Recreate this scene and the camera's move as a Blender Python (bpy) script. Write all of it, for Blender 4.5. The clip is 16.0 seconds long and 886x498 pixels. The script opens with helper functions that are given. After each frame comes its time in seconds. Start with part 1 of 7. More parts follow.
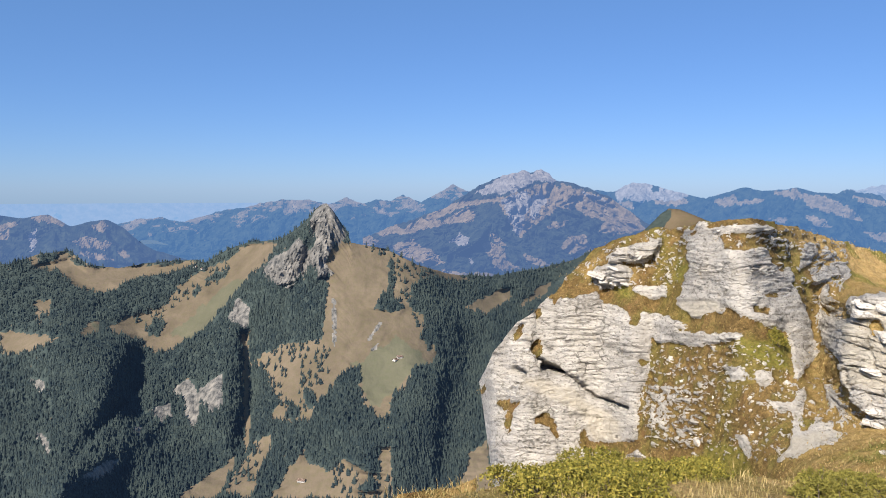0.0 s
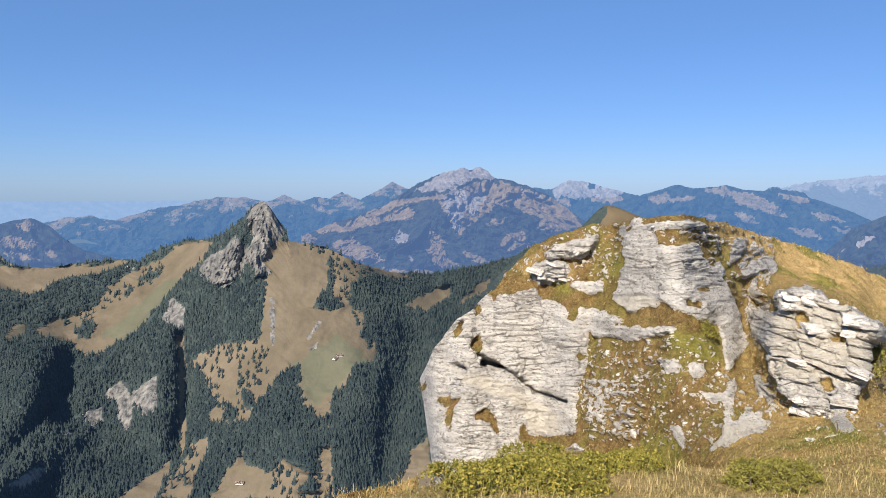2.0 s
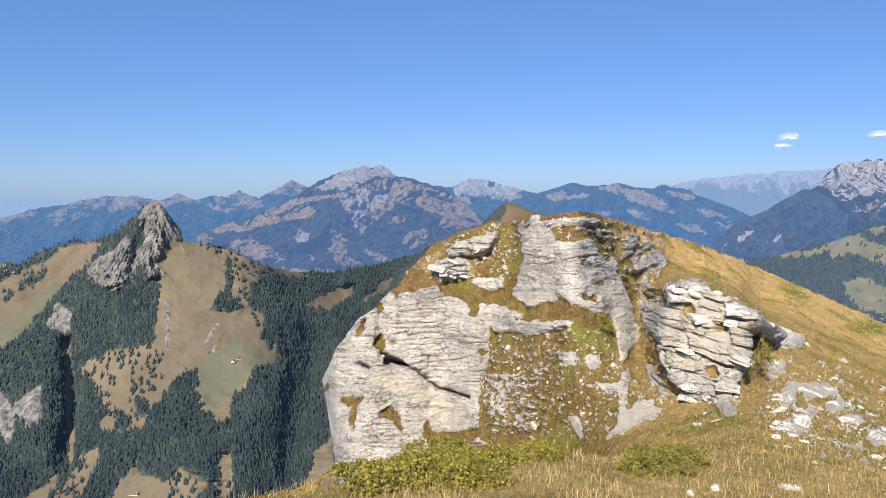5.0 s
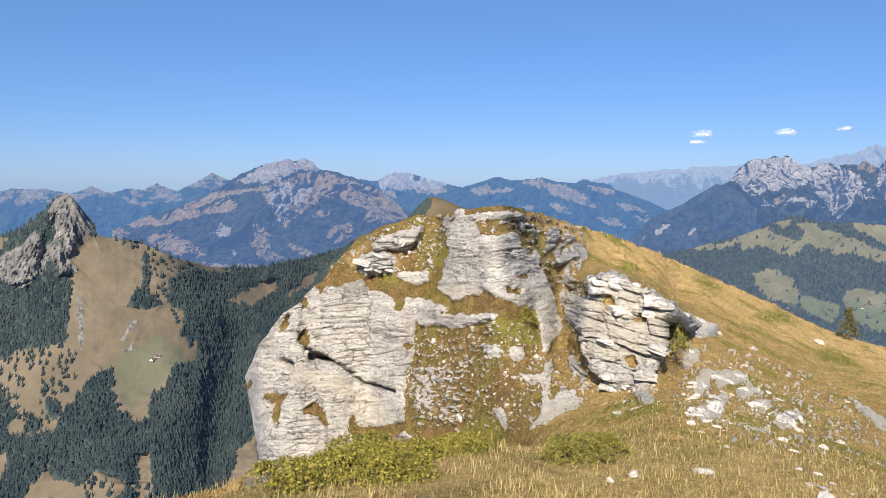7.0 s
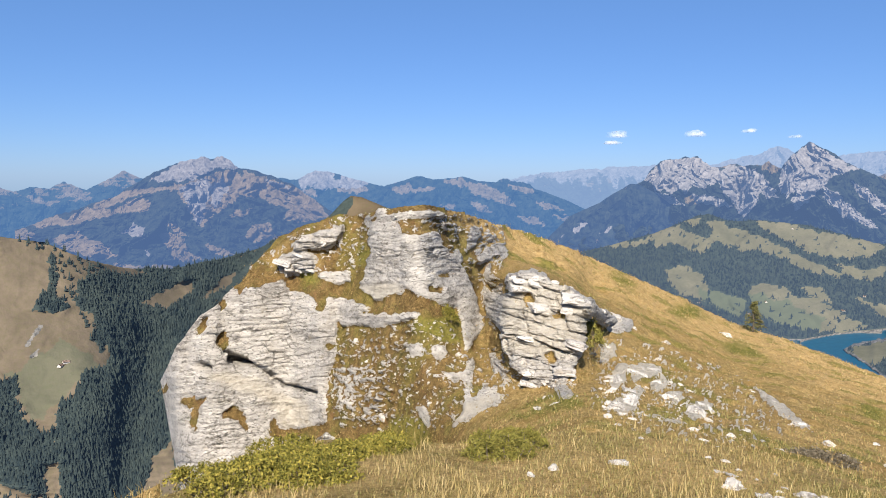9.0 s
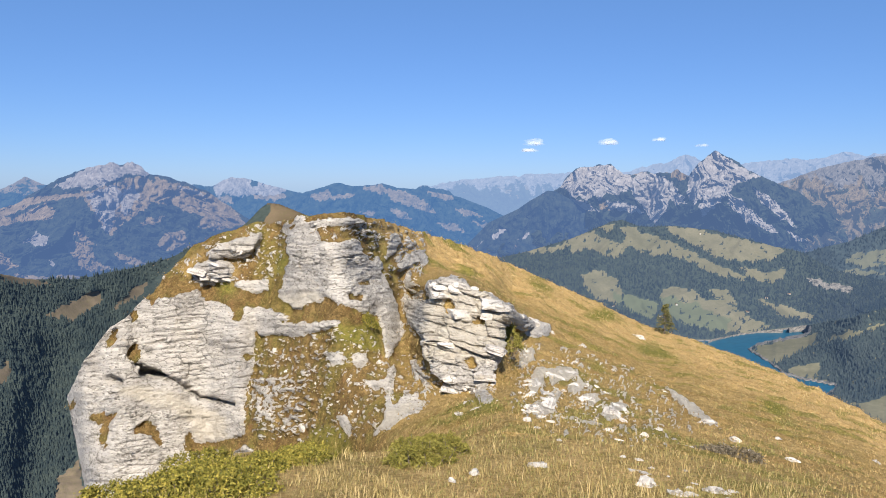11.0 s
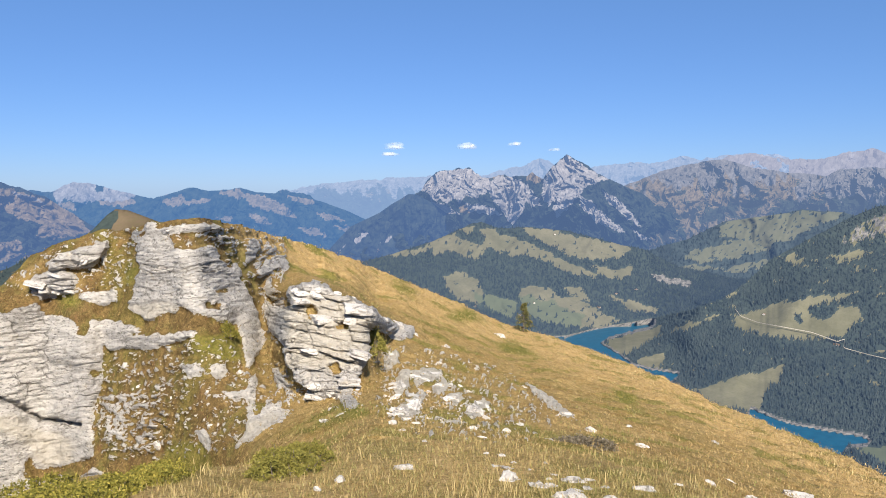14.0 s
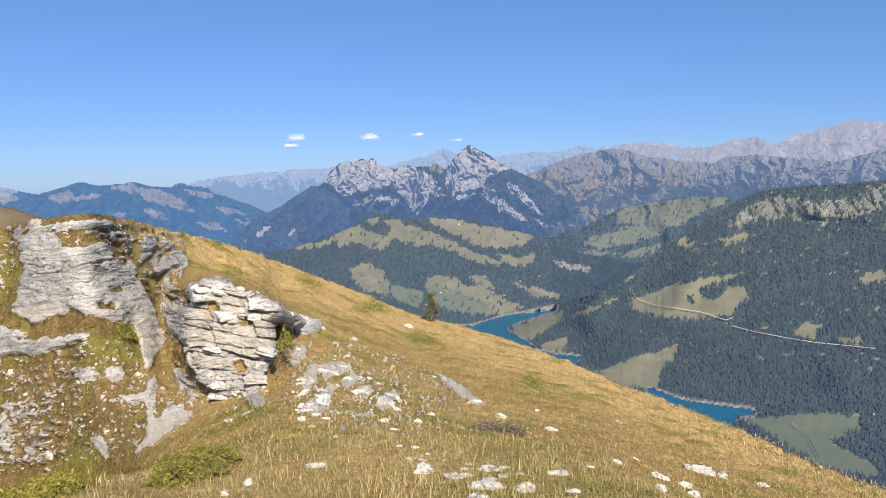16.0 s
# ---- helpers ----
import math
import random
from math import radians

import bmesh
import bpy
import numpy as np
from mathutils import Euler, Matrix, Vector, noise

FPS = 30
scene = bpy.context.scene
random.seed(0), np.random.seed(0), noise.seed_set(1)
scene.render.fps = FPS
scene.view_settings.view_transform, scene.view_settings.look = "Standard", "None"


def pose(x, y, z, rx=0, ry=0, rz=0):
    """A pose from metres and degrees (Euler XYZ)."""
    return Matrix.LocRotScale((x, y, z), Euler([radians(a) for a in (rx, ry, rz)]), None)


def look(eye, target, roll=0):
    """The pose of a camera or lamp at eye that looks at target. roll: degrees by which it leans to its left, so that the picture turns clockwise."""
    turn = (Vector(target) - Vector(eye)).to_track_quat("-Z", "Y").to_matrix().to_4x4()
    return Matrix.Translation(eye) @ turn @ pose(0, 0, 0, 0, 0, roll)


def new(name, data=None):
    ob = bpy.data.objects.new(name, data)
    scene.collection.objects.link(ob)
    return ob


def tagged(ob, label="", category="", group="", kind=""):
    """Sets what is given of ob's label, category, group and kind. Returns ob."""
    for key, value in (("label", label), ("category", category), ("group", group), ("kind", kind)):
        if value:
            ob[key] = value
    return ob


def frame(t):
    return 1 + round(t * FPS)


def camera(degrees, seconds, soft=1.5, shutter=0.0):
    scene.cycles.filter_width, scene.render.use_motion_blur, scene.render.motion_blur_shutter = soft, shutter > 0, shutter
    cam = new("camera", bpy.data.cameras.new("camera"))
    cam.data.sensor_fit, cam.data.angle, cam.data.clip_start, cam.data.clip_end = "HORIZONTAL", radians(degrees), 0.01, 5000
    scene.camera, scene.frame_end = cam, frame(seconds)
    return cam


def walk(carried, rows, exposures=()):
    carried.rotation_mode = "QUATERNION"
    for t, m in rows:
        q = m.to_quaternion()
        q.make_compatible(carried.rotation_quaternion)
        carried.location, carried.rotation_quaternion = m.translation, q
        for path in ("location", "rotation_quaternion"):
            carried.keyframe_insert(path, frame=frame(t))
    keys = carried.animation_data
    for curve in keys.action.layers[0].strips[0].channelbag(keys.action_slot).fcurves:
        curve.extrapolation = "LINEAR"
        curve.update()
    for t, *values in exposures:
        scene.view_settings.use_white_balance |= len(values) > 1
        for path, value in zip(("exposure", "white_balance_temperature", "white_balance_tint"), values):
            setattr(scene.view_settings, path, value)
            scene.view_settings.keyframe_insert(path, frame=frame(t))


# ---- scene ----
# ---------------------------------------------------------------- camera
cam = camera(59.8, 16.0, soft=1.0)
PATH = [
    (0, pose(-0, -0, 0, 85.700, -0.000, -0.000)),
    (0.5, pose(0.001, 0.013, -0.01, 85.670, -0.098, -1.108)),
    (1, pose(0.005, 0.029, -0.008, 85.625, -0.102, -2.304)),
    (1.5, pose(0.013, 0.052, -0.02, 85.567, -0.052, -3.370)),
    (2, pose(0.006, 0.079, -0.023, 85.512, 0.007, -4.489)),
    (2.5, pose(0.012, 0.08, -0.023, 85.455, -0.056, -5.505)),
    (3, pose(0.006, 0.088, -0.024, 85.468, -0.064, -6.759)),
    (3.5, pose(0.008, 0.099, -0.021, 85.467, -0.096, -7.891)),
    (4, pose(0.013, 0.089, -0.026, 85.429, 0.024, -9.123)),
    (6.5, pose(0.027, 0.067, -0.022, 85.096, -0.116, -15.962)),
    (7, pose(0.034, 0.082, -0.025, 84.910, -0.151, -17.334)),
    (7.5, pose(0.028, 0.069, -0.02, 84.733, -0.141, -18.743)),
    (8, pose(0.022, 0.056, -0.018, 84.619, -0.181, -20.210)),
    (8.5, pose(0.023, 0.051, -0.016, 84.673, -0.227, -21.584)),
    (9, pose(0.02, 0.041, -0.007, 84.855, -0.299, -23.146)),
    (11.5, pose(0.003, -0.006, 0.009, 85.500, -0.350, -30.619)),
    (12, pose(0.008, -0.012, 0.008, 85.593, -0.372, -32.245)),
    (12.5, pose(0.016, -0.003, 0.008, 85.593, -0.368, -34.012)),
    (13, pose(0.014, -0.01, 0.005, 85.563, -0.272, -35.727)),
    (13.5, pose(0.009, -0.017, 0.012, 85.587, -0.189, -37.378)),
    (14, pose(0.034, 0.018, 0.003, 85.691, 0.026, -39.340)),
    (14.5, pose(0.074, 0.102, -0.018, 85.752, 0.496, -41.543)),
    (15, pose(0.096, 0.167, -0.015, 85.635, 0.719, -43.557)),
    (15.5, pose(0.132, 0.199, -0.019, 85.311, 0.787, -45.233)),
    (16, pose(0.131, 0.194, -0.026, 84.966, 0.782, -46.454)),
]

walk(cam, PATH)

# ---------------------------------------------------------------- light
SUN_AZ, SUN_EL = -150.0, 38.0        # degrees clockwise from the first view, and above the horizon
world = bpy.data.worlds.new("sky")
scene.world = world
world.use_nodes = True
wn = world.node_tree.nodes
sky = wn.new("ShaderNodeTexSky")
sky.sky_type = "NISHITA"
sky.sun_disc = False
sky.sun_elevation = radians(SUN_EL)
sky.sun_rotation = radians(SUN_AZ % 360)
sky.altitude = 1900
sky.air_density = 1.0
sky.dust_density = 1.0
sky.ozone_density = 3.0
tint = wn.new("ShaderNodeMix")
tint.data_type, tint.blend_type = "RGBA", "MULTIPLY"
tint.inputs[0].default_value = 1.0
tint.inputs[7].default_value = (0.80, 0.92, 1.22, 1)
world.node_tree.links.new(sky.outputs["Color"], tint.inputs[6])
deep = wn.new("ShaderNodeHueSaturation")
deep.inputs["Saturation"].default_value = 1.06
world.node_tree.links.new(tint.outputs[2], deep.inputs["Color"])
cool = wn.new("ShaderNodeMix")
cool.data_type, cool.blend_type = "RGBA", "MULTIPLY"
cool.inputs[0].default_value = 1.0
cool.inputs[7].default_value = (1.0, 1.0, 1.12, 1)
world.node_tree.links.new(deep.outputs["Color"], cool.inputs[6])
veil = wn.new("ShaderNodeMix")
veil.data_type = "RGBA"
veil.inputs[0].default_value = 0.4
veil.inputs[7].default_value = (1.95, 4.1, 6.75, 1)
world.node_tree.links.new(cool.outputs[2], veil.inputs[6])
world.node_tree.links.new(veil.outputs[2], wn["Background"].inputs["Color"])
wn["Background"].inputs["Strength"].default_value = 0.0535
sun = new("sun", bpy.data.lights.new("sun", "SUN"))
sun.data.energy = 5.0
sun.data.angle = radians(0.5)
sun.data.color = (1.0, 0.915, 0.80)
s_a, s_e = radians(SUN_AZ), radians(SUN_EL)
sun.matrix_world = look((0, 0, 50), (-math.sin(s_a) * math.cos(s_e), -math.cos(s_a) * math.cos(s_e), 50 - math.sin(s_e)))
scene.view_settings.exposure = 0.87


# ---------------------------------------------------------------- numeric helpers
RNG = np.random.RandomState(7)
PERM = np.concatenate([RNG.permutation(512)] * 2)
GRAD = RNG.normal(size=(512, 3))
GRAD /= np.linalg.norm(GRAD, axis=1)[:, None]


def pnoise(x, y, z):
    """Gradient noise, about -1 to 1."""
    x, y, z = np.broadcast_arrays(np.asarray(x, float), np.asarray(y, float), np.asarray(z, float))
    xi, yi, zi = np.floor(x).astype(int), np.floor(y).astype(int), np.floor(z).astype(int)
    fx, fy, fz = x - xi, y - yi, z - zi
    ux, uy, uz = [f * f * f * (f * (f * 6 - 15) + 10) for f in (fx, fy, fz)]
    out = np.zeros(x.shape)
    for dx in (0, 1):
        for dy in (0, 1):
            for dz in (0, 1):
                h = PERM[(PERM[((xi + dx) & 255)] + yi + dy) & 511]
                g = GRAD[PERM[(h + zi + dz) & 511]]
                dot = g[..., 0] * (fx - dx) + g[..., 1] * (fy - dy) + g[..., 2] * (fz - dz)
                out += dot * (ux if dx else 1 - ux) * (uy if dy else 1 - uy) * (uz if dz else 1 - uz)
    return out * 1.5


def fbm(x, y, z, octaves=4, gain=0.5):
    total, amp = 0.0, 1.0
    for k in range(octaves):
        total = total + amp * pnoise(x * 2 ** k + 17.3 * k, y * 2 ** k + 5.1 * k, z * 2 ** k)
        amp *= gain
    return total


def ridged(x, y, z, octaves=4, gain=0.5):
    total, amp = 0.0, 1.0
    for k in range(octaves):
        total = total + amp * (1 - 2 * np.abs(pnoise(x * 2 ** k + 11.7 * k, y * 2 ** k + 3.3 * k, z * 2 ** k)))
        amp *= gain
    return total


def smooth(a, b, x):
    t = np.clip((x - a) / (b - a), 0, 1)
    return t * t * (3 - 2 * t)


def curve(points, x):
    """A line through (x, y) points, read at x."""
    p = sorted(points)
    return np.interp(x, [q[0] for q in p], [q[1] for q in p])


def inside(poly, a, e):
    """Which of the places (a, e) lie within the outline."""
    hit = np.zeros(a.shape, bool)
    n = len(poly)
    for i in range(n):
        (x0, y0), (x1, y1) = poly[i], poly[(i + 1) % n]
        if y0 != y1:
            cross = (y0 > e) != (y1 > e)
            hit ^= cross & (a < (x1 - x0) * (e - y0) / (y1 - y0) + x0)
    return hit


def patches(polys, a, e, wobble=0.25, size=1.2, seed=0.0):
    """A 0..1 cover map from outlines with ragged edges."""
    aa = a + wobble * fbm(a * size, e * size, seed + 3.1, 3)
    ee = e + wobble * fbm(a * size, e * size, seed + 9.7, 3)
    cover = np.zeros(a.shape)
    for p in polys:
        cover = np.maximum(cover, inside(p, aa, ee))
    return cover


def place(a, e, d):
    """World places from azimuth and elevation in degrees and the distance over the ground."""
    ar = np.radians(a)
    return np.stack([np.sin(ar) * d, np.cos(ar) * d, np.tan(np.radians(e)) * d], -1)


def grid_mesh(name, p, covers=()):
    """A mesh from a grid of places (rows, columns, 3), with named cover values at its points."""
    r, c = p.shape[:2]
    idx = np.arange(r * c).reshape(r, c)
    quads = np.stack([idx[:-1, :-1], idx[:-1, 1:], idx[1:, 1:], idx[1:, :-1]], -1).reshape(-1, 4)
    me = bpy.data.meshes.new(name)
    me.vertices.add(r * c)
    me.vertices.foreach_set("co", p.reshape(-1).astype(np.float32))
    me.loops.add(len(quads) * 4)
    me.loops.foreach_set("vertex_index", quads.reshape(-1).astype(np.int32))
    me.polygons.add(len(quads))
    me.polygons.foreach_set("loop_start", np.arange(0, len(quads) * 4, 4, dtype=np.int32))
    me.polygons.foreach_set("use_smooth", np.ones(len(quads), bool))
    me.update(calc_edges=True)
    for key, values in covers:
        at = me.attributes.new(key, "FLOAT", "POINT")
        at.data.foreach_set("value", np.ascontiguousarray(values, dtype=np.float32).reshape(-1))
    return me


def tri_mesh(name, verts, faces, smooth_shade=False):
    me = bpy.data.meshes.new(name)
    n = faces.shape[1]
    me.vertices.add(len(verts))
    me.vertices.foreach_set("co", np.asarray(verts, np.float32).reshape(-1))
    me.loops.add(faces.size)
    me.loops.foreach_set("vertex_index", faces.reshape(-1).astype(np.int32))
    me.polygons.add(len(faces))
    me.polygons.foreach_set("loop_start", np.arange(0, faces.size, n, dtype=np.int32))
    me.polygons.foreach_set("use_smooth", np.full(len(faces), smooth_shade, bool))
    me.update(calc_edges=True)
    return me


# ---------------------------------------------------------------- materials
class Nodes:
    """Short hand for a node material."""

    def __init__(self, name, roughness=0.9, specular=0.2):
        self.mat = bpy.data.materials.new(name)
        self.mat.use_nodes = True
        self.t = self.mat.node_tree
        self.out = self.t.nodes["Material Output"]
        self.p = self.t.nodes["Principled BSDF"]
        self.p.inputs["Roughness"].default_value = roughness
        self.p.inputs["Specular IOR Level"].default_value = specular
        self.geo = self.t.nodes.new("ShaderNodeNewGeometry")

    def put(self, socket, value):
        if isinstance(value, bpy.types.NodeSocket):
            self.t.links.new(value, socket)
        else:
            socket.default_value = value

    def noise(self, scale, detail=4.0, rough=0.55, stretch=None, distort=0.0):
        n = self.t.nodes.new("ShaderNodeTexNoise")
        n.inputs["Scale"].default_value = scale
        n.inputs["Detail"].default_value = detail
        n.inputs["Roughness"].default_value = rough
        n.inputs["Distortion"].default_value = distort
        v = self.geo.outputs["Position"]
        if stretch:
            m = self.t.nodes.new("ShaderNodeMapping")
            m.inputs["Scale"].default_value = stretch[:3]
            if len(stretch) > 3:
                m.inputs["Rotation"].default_value = stretch[3:]
            self.t.links.new(v, m.inputs["Vector"])
            v = m.outputs["Vector"]
        self.t.links.new(v, n.inputs["Vector"])
        return n.outputs["Fac"]

    def fissures(self, scale, stretch, wobble=0.5):
        """Distance to the nearest joint of a warped net of blocks."""
        noise_n = self.t.nodes.new("ShaderNodeTexNoise")
        noise_n.inputs["Scale"].default_value = scale * 1.7
        noise_n.inputs["Detail"].default_value = 5
        self.t.links.new(self.geo.outputs["Position"], noise_n.inputs["Vector"])
        add = self.t.nodes.new("ShaderNodeVectorMath")
        add.operation = "MULTIPLY_ADD"
        self.t.links.new(noise_n.outputs["Color"], add.inputs[0])
        add.inputs[1].default_value = (wobble / scale,) * 3
        self.t.links.new(self.geo.outputs["Position"], add.inputs[2])
        m = self.t.nodes.new("ShaderNodeMapping")
        m.inputs["Scale"].default_value = stretch
        self.t.links.new(add.outputs[0], m.inputs["Vector"])
        v = self.t.nodes.new("ShaderNodeTexVoronoi")
        v.feature = "DISTANCE_TO_EDGE"
        v.inputs["Scale"].default_value = scale
        self.t.links.new(m.outputs["Vector"], v.inputs["Vector"])
        return v.outputs["Distance"]

    def attr(self, name):
        n = self.t.nodes.new("ShaderNodeAttribute")
        n.attribute_name = name
        return n.outputs["Fac"]

    def island(self):
        return self.geo.outputs["Random Per Island"]

    def ramp(self, fac, stops):
        n = self.t.nodes.new("ShaderNodeValToRGB")
        el = n.color_ramp.elements
        while len(el) < len(stops):
            el.new(0.5)
        for e, (pos, col) in zip(el, stops):
            e.position = pos
            e.color = (*col, 1) if isinstance(col, tuple) else (col, col, col, 1)
        self.put(n.inputs["Fac"], fac)
        return n.outputs["Color"]

    def mix(self, fac, a, b):
        n = self.t.nodes.new("ShaderNodeMix")
        n.data_type = "RGBA"
        for s, v in ((n.inputs[0], fac), (n.inputs[6], a), (n.inputs[7], b)):
            if isinstance(v, tuple):
                v = (*v, 1)
            self.put(s, v)
        return n.outputs[2]

    def math(self, op, a, b=0.0, clamp=False):
        n = self.t.nodes.new("ShaderNodeMath")
        n.operation = op
        n.use_clamp = clamp
        self.put(n.inputs[0], a)
        self.put(n.inputs[1], b)
        return n.outputs[0]

    def bump(self, height, strength=0.5, distance=0.1, after=None):
        n = self.t.nodes.new("ShaderNodeBump")
        n.inputs["Strength"].default_value = strength
        n.inputs["Distance"].default_value = distance
        self.put(n.inputs["Height"], height)
        if after is not None:
            self.put(n.inputs["Normal"], after)
        return n.outputs["Normal"]

    def done(self, colour, normal=None, rough=None):
        self.put(self.p.inputs["Base Color"], (*colour, 1) if isinstance(colour, tuple) else colour)
        if normal is not None:
            self.put(self.p.inputs["Normal"], normal)
        if rough is not None:
            self.put(self.p.inputs["Roughness"], rough)
        return self.mat


def limestone(n, size=1.0):
    """Colour and height of weathered grey limestone, thinly bedded, with hairline joints."""
    beds = n.noise(2.4 * size, 7, 0.68, (0.35, 0.35, 3.4, 0.05, 0.06, 0), 0.35)
    mottle = n.noise(0.45 * size, 6, 0.62)
    speck = n.noise(6.5 * size, 7, 0.75)
    col = n.ramp(n.math("ADD", n.math("MULTIPLY", mottle, 0.55), n.math("MULTIPLY", speck, 0.45)),
                 [(0.36, (0.33, 0.305, 0.275)), (0.45, (0.47, 0.436, 0.393)), (0.53, (0.56, 0.520, 0.465)), (0.64, (0.64, 0.60, 0.54))])
    col = n.mix(n.ramp(beds, [(0.38, 0.42), (0.47, 0.0)]), col, (0.31, 0.285, 0.25))
    pits = n.noise(8.5 * size, 5, 0.7, (0.55, 0.55, 1.7, 0.05, 0.05, 0))
    col = n.mix(n.ramp(pits, [(0.38, 0.9), (0.455, 0.0)]), col, (0.17, 0.155, 0.135))
    streak = n.noise(0.9 * size, 5, 0.65, (1.6, 1.6, 0.14), 0.3)
    col = n.mix(n.ramp(streak, [(0.54, 0.0), (0.68, 0.4)]), col, (0.37, 0.355, 0.335))
    lichen = n.noise(1.6 * size, 5, 0.7)
    col = n.mix(n.ramp(lichen, [(0.60, 0.0), (0.70, 0.45)]), col, (0.47, 0.39, 0.27))
    hair = n.ramp(n.noise(1.3 * size, 8, 0.7, (0.5, 0.5, 2.6, 0.06, 0.04, 0), 0.7), [(0.482, 0.0), (0.497, 1.0), (0.503, 1.0), (0.518, 0.0)])
    hair = n.math("MULTIPLY", hair, n.ramp(n.noise(0.7 * size, 4, 0.6), [(0.52, 0.0), (0.62, 0.8)]))
    net = n.math("MULTIPLY", n.ramp(n.fissures(0.9 * size, (0.8, 0.8, 2.0)), [(0.0, 1.0), (0.035, 0.0)]), n.ramp(n.noise(0.55 * size, 4, 0.6), [(0.52, 0.0), (0.62, 0.85)]))
    gap = n.math("MAXIMUM", hair, net)
    col = n.mix(gap, col, (0.15, 0.135, 0.115))
    height = n.math("ADD", n.math("MULTIPLY", beds, 0.9), n.math("ADD", n.math("MULTIPLY", speck, 0.45), n.math("MULTIPLY", pits, 0.5)))
    return col, n.math("SUBTRACT", height, n.math("MULTIPLY", gap, 0.6))


def knoll_material():
    """Turf of dry and green grass with pale limestone where the rock stands out."""
    n = Nodes("turf_and_limestone", 0.95, 0.1)
    mid, fine, clump = n.noise(0.8, 5), n.noise(10.8, 6, 0.84), n.noise(3.2, 6, 0.75)
    grain = n.math("ADD", n.math("MULTIPLY", fine, 0.6), n.math("MULTIPLY", clump, 0.4))
    turf = n.ramp(grain, [(0.38, (0.098, 0.066, 0.022)), (0.48, (0.218, 0.150, 0.054)), (0.60, (0.385, 0.272, 0.115))])
    green = n.ramp(grain, [(0.38, (0.052, 0.054, 0.010)), (0.49, (0.135, 0.122, 0.026)), (0.62, (0.245, 0.205, 0.055))])
    dry = n.ramp(grain, [(0.38, (0.175, 0.11, 0.042)), (0.48, (0.345, 0.230, 0.092)), (0.60, (0.52, 0.365, 0.17))])
    russet = n.ramp(grain, [(0.38, (0.105, 0.062, 0.020)), (0.60, (0.32, 0.20, 0.070))])
    turf = n.mix(n.ramp(n.noise(0.54, 6, 0.78), [(0.50, 0.0), (0.60, 0.75)]), turf, russet)
    moor = n.ramp(grain, [(0.38, (0.038, 0.024, 0.010)), (0.48, (0.108, 0.070, 0.026)), (0.60, (0.225, 0.148, 0.060))])
    moor = n.mix(n.ramp(n.noise(0.9, 5, 0.7), [(0.50, 0.0), (0.60, 0.8)]), moor, n.ramp(grain, [(0.38, (0.036, 0.033, 0.009)), (0.60, (0.165, 0.138, 0.044))]))
    moor = n.mix(n.ramp(n.noise(1.5, 5, 0.7), [(0.56, 0.0), (0.64, 0.8)]), moor, n.ramp(grain, [(0.38, (0.060, 0.030, 0.014)), (0.60, (0.21, 0.115, 0.052))]))
    turf = n.mix(n.attr("heath"), turf, moor)
    turf = n.mix(n.attr("dry"), turf, dry)
    turf = n.mix(n.attr("green"), turf, green)
    rock, height = limestone(n)
    rock = n.mix(n.math("MULTIPLY", n.attr("pale"), 0.75), rock, n.ramp(n.noise(4.0, 6, 0.7), [(0.35, (0.46, 0.405, 0.32)), (0.65, (0.60, 0.545, 0.45))]))
    edge = n.math("ADD", n.attr("rock"), n.math("MULTIPLY", n.math("SUBTRACT", n.noise(3.4, 7, 0.75), 0.5), 0.9))
    mask = n.ramp(edge, [(0.46, 0.0), (0.53, 1.0)])
    relief = n.bump(n.math("MULTIPLY", height, mask), 1.0, 0.17)
    relief = n.bump(n.math("MULTIPLY", n.noise(17.0, 5, 0.75, (0.7, 0.7, 1.5)), mask), 0.9, 0.05, relief)
    return n.done(n.mix(mask, turf, rock), n.bump(grain, 0.7, 0.09, relief))


def add_haze_glow(n, amount, air=(0.085, 0.145, 0.285)):
    """Paints haze on: mixes a glow in the air's colour into the surface."""
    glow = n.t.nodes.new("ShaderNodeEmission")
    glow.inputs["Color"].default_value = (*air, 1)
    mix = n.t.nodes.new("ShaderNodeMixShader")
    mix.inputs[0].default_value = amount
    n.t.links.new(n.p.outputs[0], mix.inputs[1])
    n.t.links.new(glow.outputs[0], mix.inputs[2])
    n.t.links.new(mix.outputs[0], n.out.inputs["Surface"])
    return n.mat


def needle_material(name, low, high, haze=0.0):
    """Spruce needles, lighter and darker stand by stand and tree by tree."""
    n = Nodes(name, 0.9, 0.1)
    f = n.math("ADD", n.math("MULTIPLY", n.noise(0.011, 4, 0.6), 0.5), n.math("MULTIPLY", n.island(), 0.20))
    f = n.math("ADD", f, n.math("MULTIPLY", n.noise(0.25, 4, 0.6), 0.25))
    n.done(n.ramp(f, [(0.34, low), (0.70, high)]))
    # distance haze comes from a blue glow mixed into the needles
    return add_haze_glow(n, haze) if haze else n.mat


